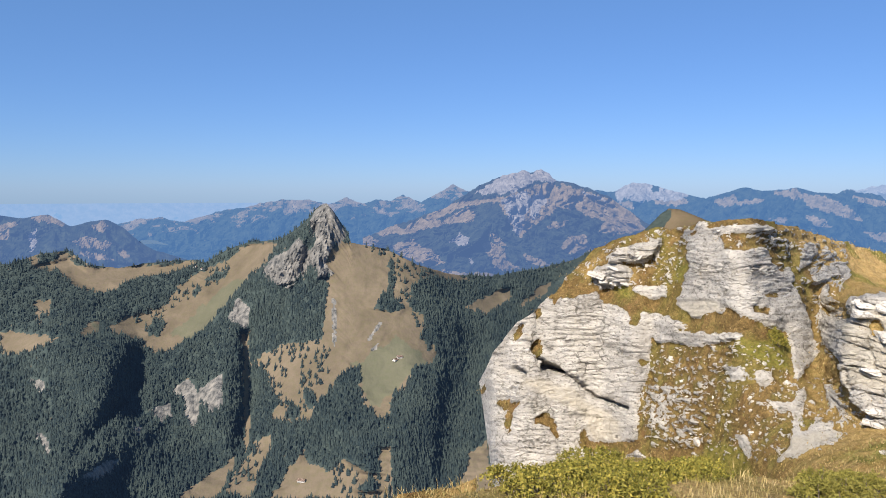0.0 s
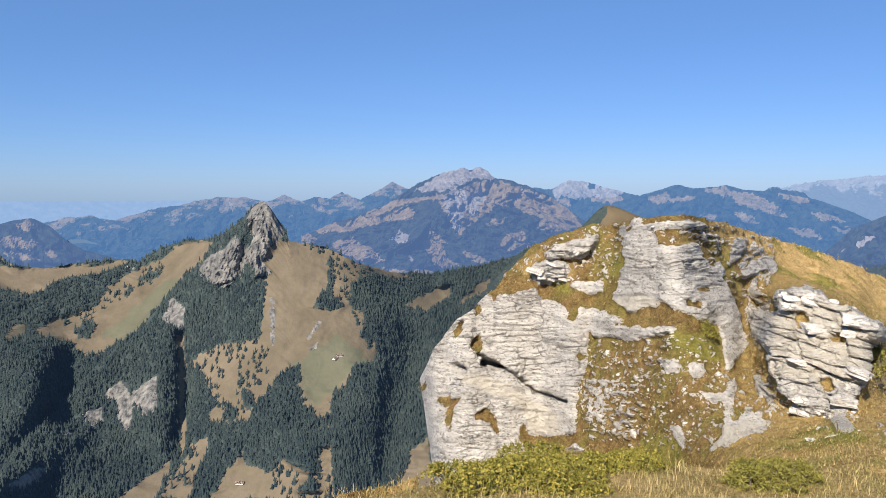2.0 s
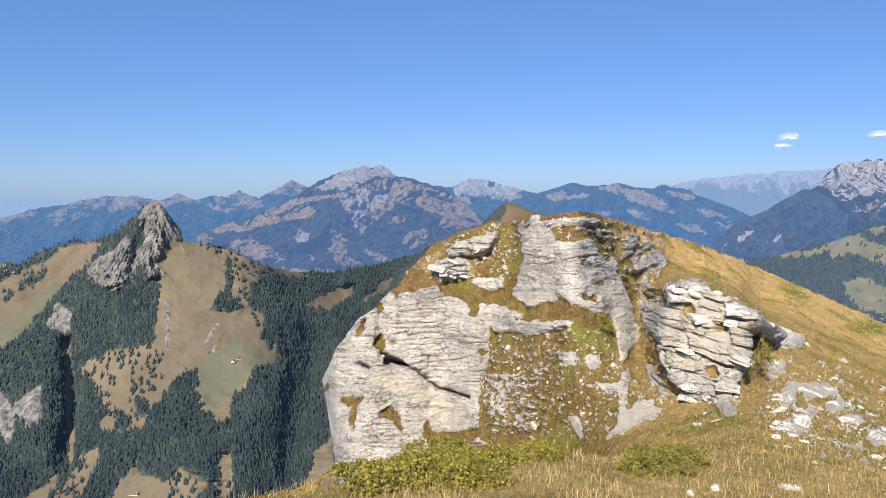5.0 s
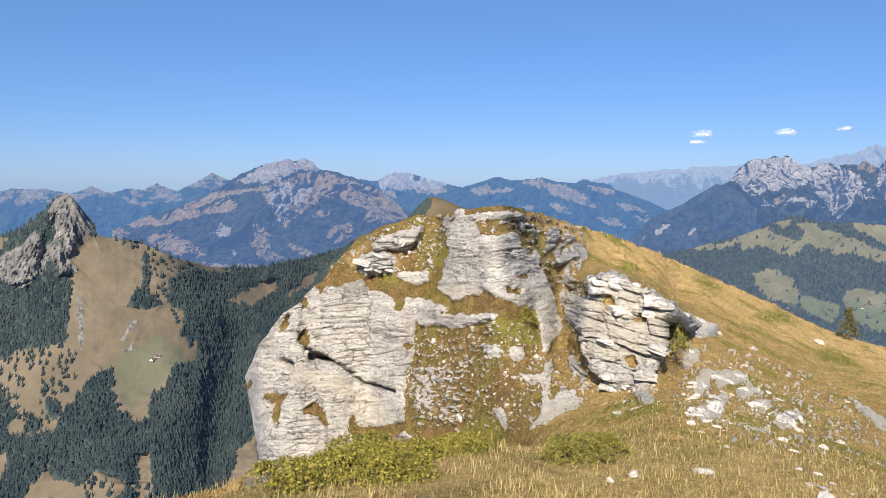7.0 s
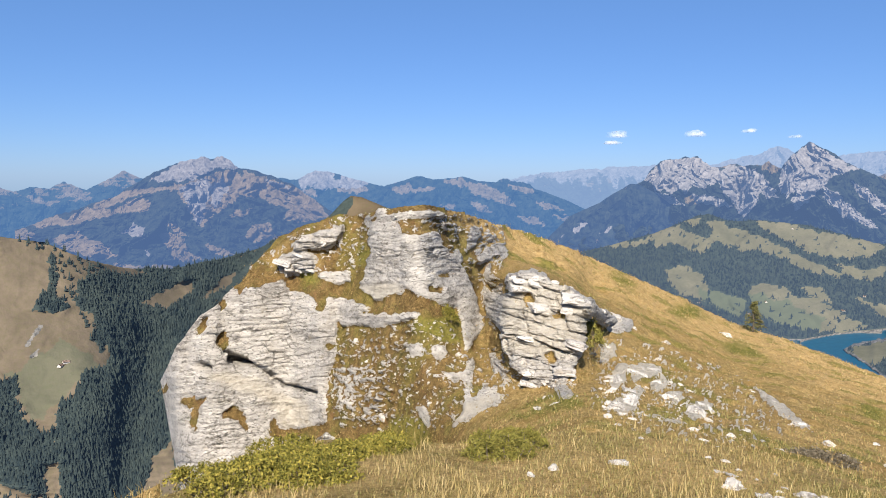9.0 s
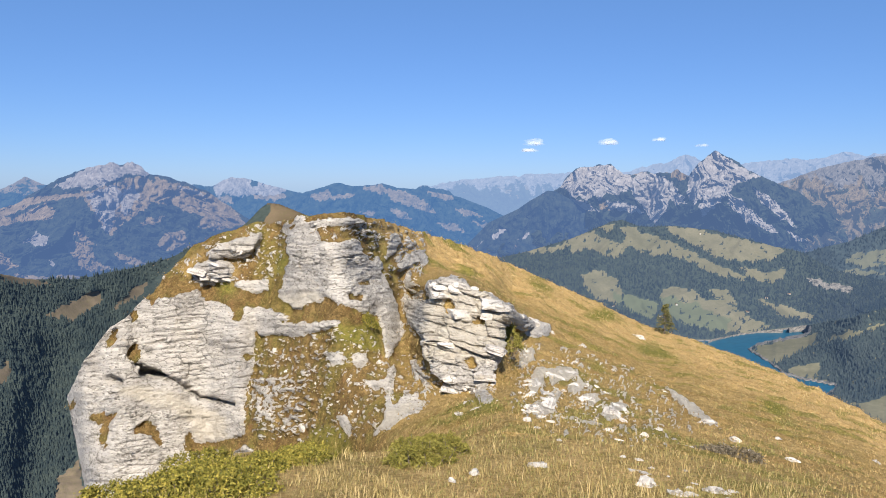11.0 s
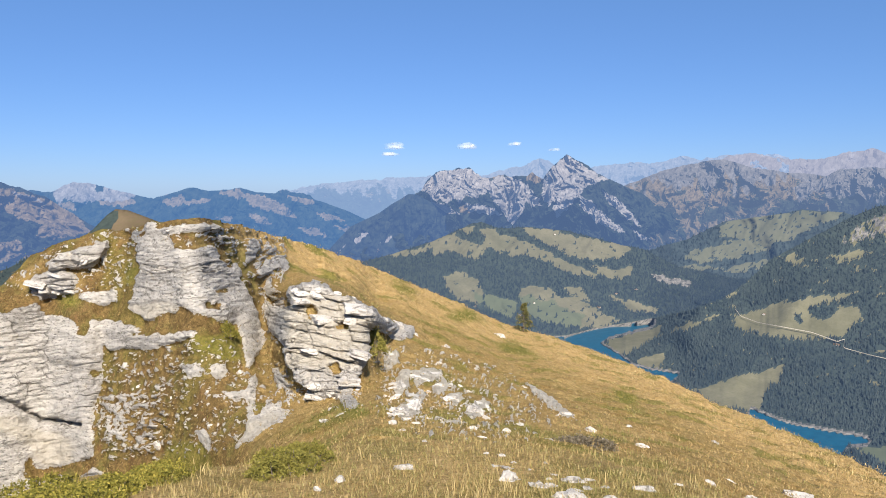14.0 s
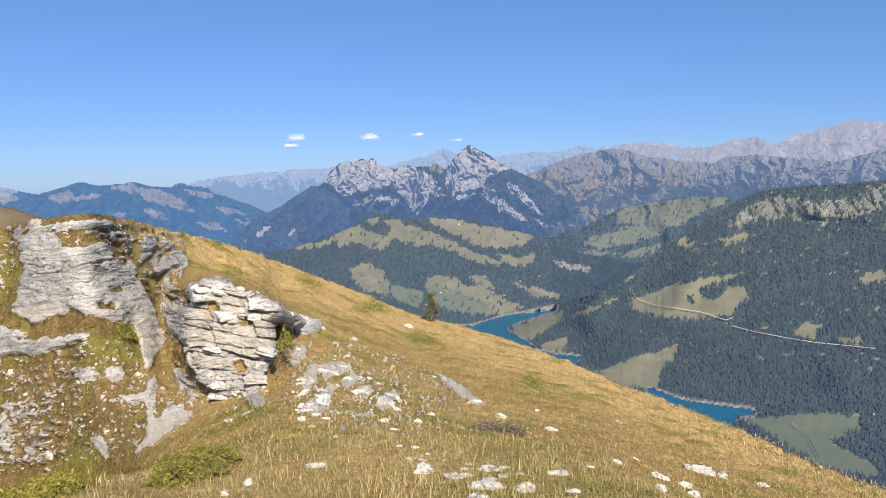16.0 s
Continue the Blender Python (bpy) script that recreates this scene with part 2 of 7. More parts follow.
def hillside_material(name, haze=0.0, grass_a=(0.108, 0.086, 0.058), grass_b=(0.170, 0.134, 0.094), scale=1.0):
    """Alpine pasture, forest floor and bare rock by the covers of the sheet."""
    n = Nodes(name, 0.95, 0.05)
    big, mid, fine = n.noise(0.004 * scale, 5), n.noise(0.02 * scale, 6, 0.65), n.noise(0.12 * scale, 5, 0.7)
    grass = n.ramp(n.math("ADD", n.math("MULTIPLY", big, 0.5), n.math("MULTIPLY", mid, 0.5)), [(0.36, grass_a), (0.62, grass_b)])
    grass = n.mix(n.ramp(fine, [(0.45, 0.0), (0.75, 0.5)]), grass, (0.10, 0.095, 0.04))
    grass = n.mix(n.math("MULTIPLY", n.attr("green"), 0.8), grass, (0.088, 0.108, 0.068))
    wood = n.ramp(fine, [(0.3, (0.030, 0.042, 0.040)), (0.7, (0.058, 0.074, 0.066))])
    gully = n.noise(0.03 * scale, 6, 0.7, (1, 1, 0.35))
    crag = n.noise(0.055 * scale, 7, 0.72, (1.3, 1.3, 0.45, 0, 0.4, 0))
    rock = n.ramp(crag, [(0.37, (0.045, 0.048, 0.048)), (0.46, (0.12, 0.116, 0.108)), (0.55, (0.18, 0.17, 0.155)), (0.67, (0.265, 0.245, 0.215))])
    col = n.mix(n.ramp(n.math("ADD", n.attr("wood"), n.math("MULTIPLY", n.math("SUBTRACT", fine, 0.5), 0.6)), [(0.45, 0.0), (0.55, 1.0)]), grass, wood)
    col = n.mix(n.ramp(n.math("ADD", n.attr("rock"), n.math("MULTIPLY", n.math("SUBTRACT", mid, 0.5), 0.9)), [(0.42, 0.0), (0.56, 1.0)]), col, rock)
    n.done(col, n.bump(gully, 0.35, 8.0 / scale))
    # the haze over the slope is emission added to its own colours
    return add_haze_glow(n, haze) if haze else n.mat


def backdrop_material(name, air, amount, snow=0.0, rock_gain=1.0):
    """A range far off, with its haze put in as a sky-blue glow."""
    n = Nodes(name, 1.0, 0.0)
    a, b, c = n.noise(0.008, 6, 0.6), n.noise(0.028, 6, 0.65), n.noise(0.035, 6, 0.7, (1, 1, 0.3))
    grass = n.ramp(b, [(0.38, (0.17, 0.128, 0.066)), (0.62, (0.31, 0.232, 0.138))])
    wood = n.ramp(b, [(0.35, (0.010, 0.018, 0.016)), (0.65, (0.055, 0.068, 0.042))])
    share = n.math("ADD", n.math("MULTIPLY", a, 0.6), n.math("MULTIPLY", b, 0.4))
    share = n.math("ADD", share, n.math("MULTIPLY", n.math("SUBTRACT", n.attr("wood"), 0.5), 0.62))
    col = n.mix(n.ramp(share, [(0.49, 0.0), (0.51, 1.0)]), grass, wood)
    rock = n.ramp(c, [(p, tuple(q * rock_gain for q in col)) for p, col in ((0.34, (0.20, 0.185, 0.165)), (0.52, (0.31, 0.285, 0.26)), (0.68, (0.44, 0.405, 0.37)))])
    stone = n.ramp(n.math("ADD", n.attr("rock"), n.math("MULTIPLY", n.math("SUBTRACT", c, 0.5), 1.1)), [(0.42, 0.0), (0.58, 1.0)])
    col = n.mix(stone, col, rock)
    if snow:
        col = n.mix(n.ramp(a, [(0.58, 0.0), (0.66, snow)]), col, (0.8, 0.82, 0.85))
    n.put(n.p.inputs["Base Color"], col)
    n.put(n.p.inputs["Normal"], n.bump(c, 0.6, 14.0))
    return add_haze_glow(n, amount, air)


def plain_material(name, low, high, scale=4.0, roughness=0.9, by_island=False, specular=0.2):
    n = Nodes(name, roughness, specular)
    f = n.noise(scale, 5, 0.6)
    if by_island:
        f = n.math("ADD", n.math("MULTIPLY", f, 0.4), n.math("MULTIPLY", n.island(), 0.6))
    return n.done(n.ramp(f, [(0.2, low), (0.8, high)]), n.bump(f, 0.4, 0.05))


KNOLL = knoll_material()
# second value: share of painted haze glow over the hillside's colours
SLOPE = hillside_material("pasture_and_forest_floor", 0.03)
# each needle material has haze glow mixed in, more for forests farther off
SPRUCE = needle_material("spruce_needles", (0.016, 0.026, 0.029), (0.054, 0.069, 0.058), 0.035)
SPRUCE_FAR = needle_material("spruce_needles_some_haze_glow", (0.022, 0.034, 0.038), (0.060, 0.074, 0.066), 0.13)
SPRUCE_HAZE = needle_material("spruce_needles_more_haze_glow", (0.016, 0.026, 0.028), (0.046, 0.058, 0.052), 0.22)
# greener pasture, with a stronger share of the same glowing haze
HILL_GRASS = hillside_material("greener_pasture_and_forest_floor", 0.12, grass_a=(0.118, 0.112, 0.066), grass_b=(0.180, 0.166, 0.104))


# hill and valley-head pastures, hazed by mixing in blue emission
HILL_HAZE = hillside_material("hill_pasture_haze_glow", 0.17, (0.118, 0.106, 0.070), (0.192, 0.166, 0.112))
HEAD_HAZE = hillside_material("valley_head_pasture_haze_glow", 0.26, (0.105, 0.098, 0.058), (0.175, 0.156, 0.098))


# ---------------------------------------------------------------- the land
def sheet(az, crest, low, d_low, d_crest, rows, shape=1.0, relief=0.0, size=200.0, warp=None, back=0.25):
    """A mountainside: a grid from its foot up to its crest and down behind. Gives azimuths, elevations, distances."""
    c = curve(crest, az)
    lo = curve(low, az) if isinstance(low, list) else np.full(az.shape, float(low))
    dl = curve(d_low, az) if isinstance(d_low, list) else np.full(az.shape, float(d_low))
    dc = curve(d_crest, az) if isinstance(d_crest, list) else np.full(az.shape, float(d_crest))
    v = np.linspace(0, 1, rows)[:, None]
    e = lo + (c - lo) * v
    n = min(61, len(az) // 3 * 2 - 1)
    calm = np.convolve(np.pad(c, n // 2, mode="edge"), np.ones(n) / n, "valid")
    u = np.clip((e - lo) / np.maximum(calm - lo, 0.5), 0, 1.6)
    d = dl + (dc - dl) * u ** shape
    a = np.broadcast_to(az, e.shape).copy()
    return a, e, d


def roughen(a, e, d, amount, size, stretch=0.35, octaves=5):
    """Ridges and gullies that run downhill."""
    p = place(a, e, d)
    q = p / size
    side = np.radians(a) * np.median(d) / size
    wob = 0.5 * fbm(q[..., 0], q[..., 1], q[..., 2], 3)
    r = ridged(side + wob, q[..., 2] * stretch + wob * 0.5, d / size * 0.4, octaves, 0.55)
    return d - amount * (r - 0.3)


def with_back(p, drop, depth):
    """Adds a far side to a grid, so that the crest has a body."""
    top = p[-1]
    way = top * (1, 1, 0)
    way = way / np.linalg.norm(way, axis=1)[:, None]
    b1 = top + way * depth * 0.35 - np.array([0, 0, drop * 0.35])
    b2 = top + way * depth - np.array([0, 0, drop])
    return np.concatenate([p, b1[None], b2[None]])


def pad(x):
    return np.concatenate([x, x[-1:], x[-1:]])


def ragged(az, crest, amount, size, seed):
    """The crest line with small teeth of its own."""
    return list(zip(az, curve(crest, az) + amount * fbm(az * size, seed, 0.5, 5, 0.6)))


def far_range(name, label, crest, low, d_low, d_crest, material, teeth=0.08, relief=40.0, size=260.0, rock_from=9.0, wood=0.5, step=0.1, rows=70, stretch=0.35, fields=(), cliffs=(), streak=0.75, even=0.0):
    a0, a1 = crest[0][0], crest[-1][0]
    az = np.arange(a0, a1 + step, step)
    crest2 = ragged(az, crest, teeth, 1.3, len(name))
    a, e, d = sheet(az, crest2, low, d_low, d_crest, rows, 1.0)
    v = np.linspace(0, 1, rows)[:, None]
    d2 = roughen(a, e, roughen(a, e, d, relief, size, stretch, 3), relief * 0.45, size * 0.34, stretch, 4)
    d = d2 * (1 - 0.6 * v ** 6) + d * 0.6 * v ** 6
    rock = smooth(rock_from - 1.1, rock_from + 1.1, e + 0.8 * fbm(a * 0.8, e * 0.8, 2.2, 4) + streak * ridged(a * 1.5 + 0.35 * e, e * 0.2, 5.2, 4))
    w = (wood + 0.42 - 0.7 * v) * (1 - even) + even * wood + 0 * a
    if fields:
        w = w - 1.0 * patches(fields, a, e, 0.16, 2.6, 6.0)
    if cliffs:
        rock = np.maximum(rock, patches(cliffs, a, e, 0.16, 2.6, 2.0) * (0.62 + 0.38 * smooth(-0.5, 0.3, ridged(a * 2.4 + 0.5 * e, e * 0.35, 5.2, 4))))
    w = np.clip(w, -0.3, 1.3)
    p = with_back(place(a, e, d), 250, 300)
    ob = new(name, grid_mesh(name, p, (("rock", pad(rock)), ("wood", pad(w)))))
    ob.data.polygons.foreach_set("use_smooth", np.zeros(len(ob.data.polygons), bool))
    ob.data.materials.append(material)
    return tagged(ob, label, "mountain range", kind="structure")


# blue haze glows from the ranges themselves: emission colour and its share
HAZE_1 = backdrop_material("far_range_some_haze_glow", (0.075, 0.135, 0.285), 0.58)
PALE_1 = backdrop_material("limestone_range_haze_glow", (0.085, 0.145, 0.285), 0.52, rock_gain=1.25)
HAZE_2 = backdrop_material("far_range_much_haze_glow", (0.072, 0.162, 0.345), 0.62)
HAZE_3 = backdrop_material("farthest_range_haze_glow", (0.205, 0.235, 0.345), 0.74, snow=0.25, rock_gain=0.8)
HAZE_5 = backdrop_material("distant_blue_alps_haze_glow", (0.165, 0.25, 0.41), 0.80, snow=0.25)
HAZE_6 = backdrop_material("brown_range_haze_glow", (0.095, 0.145, 0.255), 0.62, rock_gain=0.72)
HAZE_4 = backdrop_material("lowland_haze_glow", (0.15, 0.265, 0.455), 0.86)

# the valley floor far below, one sheet to the horizon
ga = np.radians(np.linspace(0, 360, 241))
gr = np.concatenate([np.linspace(0, 600, 6), np.linspace(700, 4950, 60)])
gz = np.where(gr < 2800, -720.0, -720 + np.clip((gr - 2800) / 2150, 0, 1) ** 1.5 * 560)
G, R = np.meshgrid(ga, gr)
gp = np.stack([np.sin(G) * R, np.cos(G) * R, np.broadcast_to(gz[:, None], R.shape) + 12 * fbm(np.sin(G) * R / 300, np.cos(G) * R / 300, 0.3, 3)], -1)
ground = new("ground", grid_mesh("ground", gp, (("wood", np.clip(0.5 + fbm(gp[..., 0] / 250, gp[..., 1] / 250, 1.5), 0, 1)), ("rock", R * 0), ("green", R * 0))))
# uses a range's material, so the painted blue haze glow covers it too
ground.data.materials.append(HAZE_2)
tagged(ground, "hazy valley floor with fields and woods far below", "ground", kind="structure")

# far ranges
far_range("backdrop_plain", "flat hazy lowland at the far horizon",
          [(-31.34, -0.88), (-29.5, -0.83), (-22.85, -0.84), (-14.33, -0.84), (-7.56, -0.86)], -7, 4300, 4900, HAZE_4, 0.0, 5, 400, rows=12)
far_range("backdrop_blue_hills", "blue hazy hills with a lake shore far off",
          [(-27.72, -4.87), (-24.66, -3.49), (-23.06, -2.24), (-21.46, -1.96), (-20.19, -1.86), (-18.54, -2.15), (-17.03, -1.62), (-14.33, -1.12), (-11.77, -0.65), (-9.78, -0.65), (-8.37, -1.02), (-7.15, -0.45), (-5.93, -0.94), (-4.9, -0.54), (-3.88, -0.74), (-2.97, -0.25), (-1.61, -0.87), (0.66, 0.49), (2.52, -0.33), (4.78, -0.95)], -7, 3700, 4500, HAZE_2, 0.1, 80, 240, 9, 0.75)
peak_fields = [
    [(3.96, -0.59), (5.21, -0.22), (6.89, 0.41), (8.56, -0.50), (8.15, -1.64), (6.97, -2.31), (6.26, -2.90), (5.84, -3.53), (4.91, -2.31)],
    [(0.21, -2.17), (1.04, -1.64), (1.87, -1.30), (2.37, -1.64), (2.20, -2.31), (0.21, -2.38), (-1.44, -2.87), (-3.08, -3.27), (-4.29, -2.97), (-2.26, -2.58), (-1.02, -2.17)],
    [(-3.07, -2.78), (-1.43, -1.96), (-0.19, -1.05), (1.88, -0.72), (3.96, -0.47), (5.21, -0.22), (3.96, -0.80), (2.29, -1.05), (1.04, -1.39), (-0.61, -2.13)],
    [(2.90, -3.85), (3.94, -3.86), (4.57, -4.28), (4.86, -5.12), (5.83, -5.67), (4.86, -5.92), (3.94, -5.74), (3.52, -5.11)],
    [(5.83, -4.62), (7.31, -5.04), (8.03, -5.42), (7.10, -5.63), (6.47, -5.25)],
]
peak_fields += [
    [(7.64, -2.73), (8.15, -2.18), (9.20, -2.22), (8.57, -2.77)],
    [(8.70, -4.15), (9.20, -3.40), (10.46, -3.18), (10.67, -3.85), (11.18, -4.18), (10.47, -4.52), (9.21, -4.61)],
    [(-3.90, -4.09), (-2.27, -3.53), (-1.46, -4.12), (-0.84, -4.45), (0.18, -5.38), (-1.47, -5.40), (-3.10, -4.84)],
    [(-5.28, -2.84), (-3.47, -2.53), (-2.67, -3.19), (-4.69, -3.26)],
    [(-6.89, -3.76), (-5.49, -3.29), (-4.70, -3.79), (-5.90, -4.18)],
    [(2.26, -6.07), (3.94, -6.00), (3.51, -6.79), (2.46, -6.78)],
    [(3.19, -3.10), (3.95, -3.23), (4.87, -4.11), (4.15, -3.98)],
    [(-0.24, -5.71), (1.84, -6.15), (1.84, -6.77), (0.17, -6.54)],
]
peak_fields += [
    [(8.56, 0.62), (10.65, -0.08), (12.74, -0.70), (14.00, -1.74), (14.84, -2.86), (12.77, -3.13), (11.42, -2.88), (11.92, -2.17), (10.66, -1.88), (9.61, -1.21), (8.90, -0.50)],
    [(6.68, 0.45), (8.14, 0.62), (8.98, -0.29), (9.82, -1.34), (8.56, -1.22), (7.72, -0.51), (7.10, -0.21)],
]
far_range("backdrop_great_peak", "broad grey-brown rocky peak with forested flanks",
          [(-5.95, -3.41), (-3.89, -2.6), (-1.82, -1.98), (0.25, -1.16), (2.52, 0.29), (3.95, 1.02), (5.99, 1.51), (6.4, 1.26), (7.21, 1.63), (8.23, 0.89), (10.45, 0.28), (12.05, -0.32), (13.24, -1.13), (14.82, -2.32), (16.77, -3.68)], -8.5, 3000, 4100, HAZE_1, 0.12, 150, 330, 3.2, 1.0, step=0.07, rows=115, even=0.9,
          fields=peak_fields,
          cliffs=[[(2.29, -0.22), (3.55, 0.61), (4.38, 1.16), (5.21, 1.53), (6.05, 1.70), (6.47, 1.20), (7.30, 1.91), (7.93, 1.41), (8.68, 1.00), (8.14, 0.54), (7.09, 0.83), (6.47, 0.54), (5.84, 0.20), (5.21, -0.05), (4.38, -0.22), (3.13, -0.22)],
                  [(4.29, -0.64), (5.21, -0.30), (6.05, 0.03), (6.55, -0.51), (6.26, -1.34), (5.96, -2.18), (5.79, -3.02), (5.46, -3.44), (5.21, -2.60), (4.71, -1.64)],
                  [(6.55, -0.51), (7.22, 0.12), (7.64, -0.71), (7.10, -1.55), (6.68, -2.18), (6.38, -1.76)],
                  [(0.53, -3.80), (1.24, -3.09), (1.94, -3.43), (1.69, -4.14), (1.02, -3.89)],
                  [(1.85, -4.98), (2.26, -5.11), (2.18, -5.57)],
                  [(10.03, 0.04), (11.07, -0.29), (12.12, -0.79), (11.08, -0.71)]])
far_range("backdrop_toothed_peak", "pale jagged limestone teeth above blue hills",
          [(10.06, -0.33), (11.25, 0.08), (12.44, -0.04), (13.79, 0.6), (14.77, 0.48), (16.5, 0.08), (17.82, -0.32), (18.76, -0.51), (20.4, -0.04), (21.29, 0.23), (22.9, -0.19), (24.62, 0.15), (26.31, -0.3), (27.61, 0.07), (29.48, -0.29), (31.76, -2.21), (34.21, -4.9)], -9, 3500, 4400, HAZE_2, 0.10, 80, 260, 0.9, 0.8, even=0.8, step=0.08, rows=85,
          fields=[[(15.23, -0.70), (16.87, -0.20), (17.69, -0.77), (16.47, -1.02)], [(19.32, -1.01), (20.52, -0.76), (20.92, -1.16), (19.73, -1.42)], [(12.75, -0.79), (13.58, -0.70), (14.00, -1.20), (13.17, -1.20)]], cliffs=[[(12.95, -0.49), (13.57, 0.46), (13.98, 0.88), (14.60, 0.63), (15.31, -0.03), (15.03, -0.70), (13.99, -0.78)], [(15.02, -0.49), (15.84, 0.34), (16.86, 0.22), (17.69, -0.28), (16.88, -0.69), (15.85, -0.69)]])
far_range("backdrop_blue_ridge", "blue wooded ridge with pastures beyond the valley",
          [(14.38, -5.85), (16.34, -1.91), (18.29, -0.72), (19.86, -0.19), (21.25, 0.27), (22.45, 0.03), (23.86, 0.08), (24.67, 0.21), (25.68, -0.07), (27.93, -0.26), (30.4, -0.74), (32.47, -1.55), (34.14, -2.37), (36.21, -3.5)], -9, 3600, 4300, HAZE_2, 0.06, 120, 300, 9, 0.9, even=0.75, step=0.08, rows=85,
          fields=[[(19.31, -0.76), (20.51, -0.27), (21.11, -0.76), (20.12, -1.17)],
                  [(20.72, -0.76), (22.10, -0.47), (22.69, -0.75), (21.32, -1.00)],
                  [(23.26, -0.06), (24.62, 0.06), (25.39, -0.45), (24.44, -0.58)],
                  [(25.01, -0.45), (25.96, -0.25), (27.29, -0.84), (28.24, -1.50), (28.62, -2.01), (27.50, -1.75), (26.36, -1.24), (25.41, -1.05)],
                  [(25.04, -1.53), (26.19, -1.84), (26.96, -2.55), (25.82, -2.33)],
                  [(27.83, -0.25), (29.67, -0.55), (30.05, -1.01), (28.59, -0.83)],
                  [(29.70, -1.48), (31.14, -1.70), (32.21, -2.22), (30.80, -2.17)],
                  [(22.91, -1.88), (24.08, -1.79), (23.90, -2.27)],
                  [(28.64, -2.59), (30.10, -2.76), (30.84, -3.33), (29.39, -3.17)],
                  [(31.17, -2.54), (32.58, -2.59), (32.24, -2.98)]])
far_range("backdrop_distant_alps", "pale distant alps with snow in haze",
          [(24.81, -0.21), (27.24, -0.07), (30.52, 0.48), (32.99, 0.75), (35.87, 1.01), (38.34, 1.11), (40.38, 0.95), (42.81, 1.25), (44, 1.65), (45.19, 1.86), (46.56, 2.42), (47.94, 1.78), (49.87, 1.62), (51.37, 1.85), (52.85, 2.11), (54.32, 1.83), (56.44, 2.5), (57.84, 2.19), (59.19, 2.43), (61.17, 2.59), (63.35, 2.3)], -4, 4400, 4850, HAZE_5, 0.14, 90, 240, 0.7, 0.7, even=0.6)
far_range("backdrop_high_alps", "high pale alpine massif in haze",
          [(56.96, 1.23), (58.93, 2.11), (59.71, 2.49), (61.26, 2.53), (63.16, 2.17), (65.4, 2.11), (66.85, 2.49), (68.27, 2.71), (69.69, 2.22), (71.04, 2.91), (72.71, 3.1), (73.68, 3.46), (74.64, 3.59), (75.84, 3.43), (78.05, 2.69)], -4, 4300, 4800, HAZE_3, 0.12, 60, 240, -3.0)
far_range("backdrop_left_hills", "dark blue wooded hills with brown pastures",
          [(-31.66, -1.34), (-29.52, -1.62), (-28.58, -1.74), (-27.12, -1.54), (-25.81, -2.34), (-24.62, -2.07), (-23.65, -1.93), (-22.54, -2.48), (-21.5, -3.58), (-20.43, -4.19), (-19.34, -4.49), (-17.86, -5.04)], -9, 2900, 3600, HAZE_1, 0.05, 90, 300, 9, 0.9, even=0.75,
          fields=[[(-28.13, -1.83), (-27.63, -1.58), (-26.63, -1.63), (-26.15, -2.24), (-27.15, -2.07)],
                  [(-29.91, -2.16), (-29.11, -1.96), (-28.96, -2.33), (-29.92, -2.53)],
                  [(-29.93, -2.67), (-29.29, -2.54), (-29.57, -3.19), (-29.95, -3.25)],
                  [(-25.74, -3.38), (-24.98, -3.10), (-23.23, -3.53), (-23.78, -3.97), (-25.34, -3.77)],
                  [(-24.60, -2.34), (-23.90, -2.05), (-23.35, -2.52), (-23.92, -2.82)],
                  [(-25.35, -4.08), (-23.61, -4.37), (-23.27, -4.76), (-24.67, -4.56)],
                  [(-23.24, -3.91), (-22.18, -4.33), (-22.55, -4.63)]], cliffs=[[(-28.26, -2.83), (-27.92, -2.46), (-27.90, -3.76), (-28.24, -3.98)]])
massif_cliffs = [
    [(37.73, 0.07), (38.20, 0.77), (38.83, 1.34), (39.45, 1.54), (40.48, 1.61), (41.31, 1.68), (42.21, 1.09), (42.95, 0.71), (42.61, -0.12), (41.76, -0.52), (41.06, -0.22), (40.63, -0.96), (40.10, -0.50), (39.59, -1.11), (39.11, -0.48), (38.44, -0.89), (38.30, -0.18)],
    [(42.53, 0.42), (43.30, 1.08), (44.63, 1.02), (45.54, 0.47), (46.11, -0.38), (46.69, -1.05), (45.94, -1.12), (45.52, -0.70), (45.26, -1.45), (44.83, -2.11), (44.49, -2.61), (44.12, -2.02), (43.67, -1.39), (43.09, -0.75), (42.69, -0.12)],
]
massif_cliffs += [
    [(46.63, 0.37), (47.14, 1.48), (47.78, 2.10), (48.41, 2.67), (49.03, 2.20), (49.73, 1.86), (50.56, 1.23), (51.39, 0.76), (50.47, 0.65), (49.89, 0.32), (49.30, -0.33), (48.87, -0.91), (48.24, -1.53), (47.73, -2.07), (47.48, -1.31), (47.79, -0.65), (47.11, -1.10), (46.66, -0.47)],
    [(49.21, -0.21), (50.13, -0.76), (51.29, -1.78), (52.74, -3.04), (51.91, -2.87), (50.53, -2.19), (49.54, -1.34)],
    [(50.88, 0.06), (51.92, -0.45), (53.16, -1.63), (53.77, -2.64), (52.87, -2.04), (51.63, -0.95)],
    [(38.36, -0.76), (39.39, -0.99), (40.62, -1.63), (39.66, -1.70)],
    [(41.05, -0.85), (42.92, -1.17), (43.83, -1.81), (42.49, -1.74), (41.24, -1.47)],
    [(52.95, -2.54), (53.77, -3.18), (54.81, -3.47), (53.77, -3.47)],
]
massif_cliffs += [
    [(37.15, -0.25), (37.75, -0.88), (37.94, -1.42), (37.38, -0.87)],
]
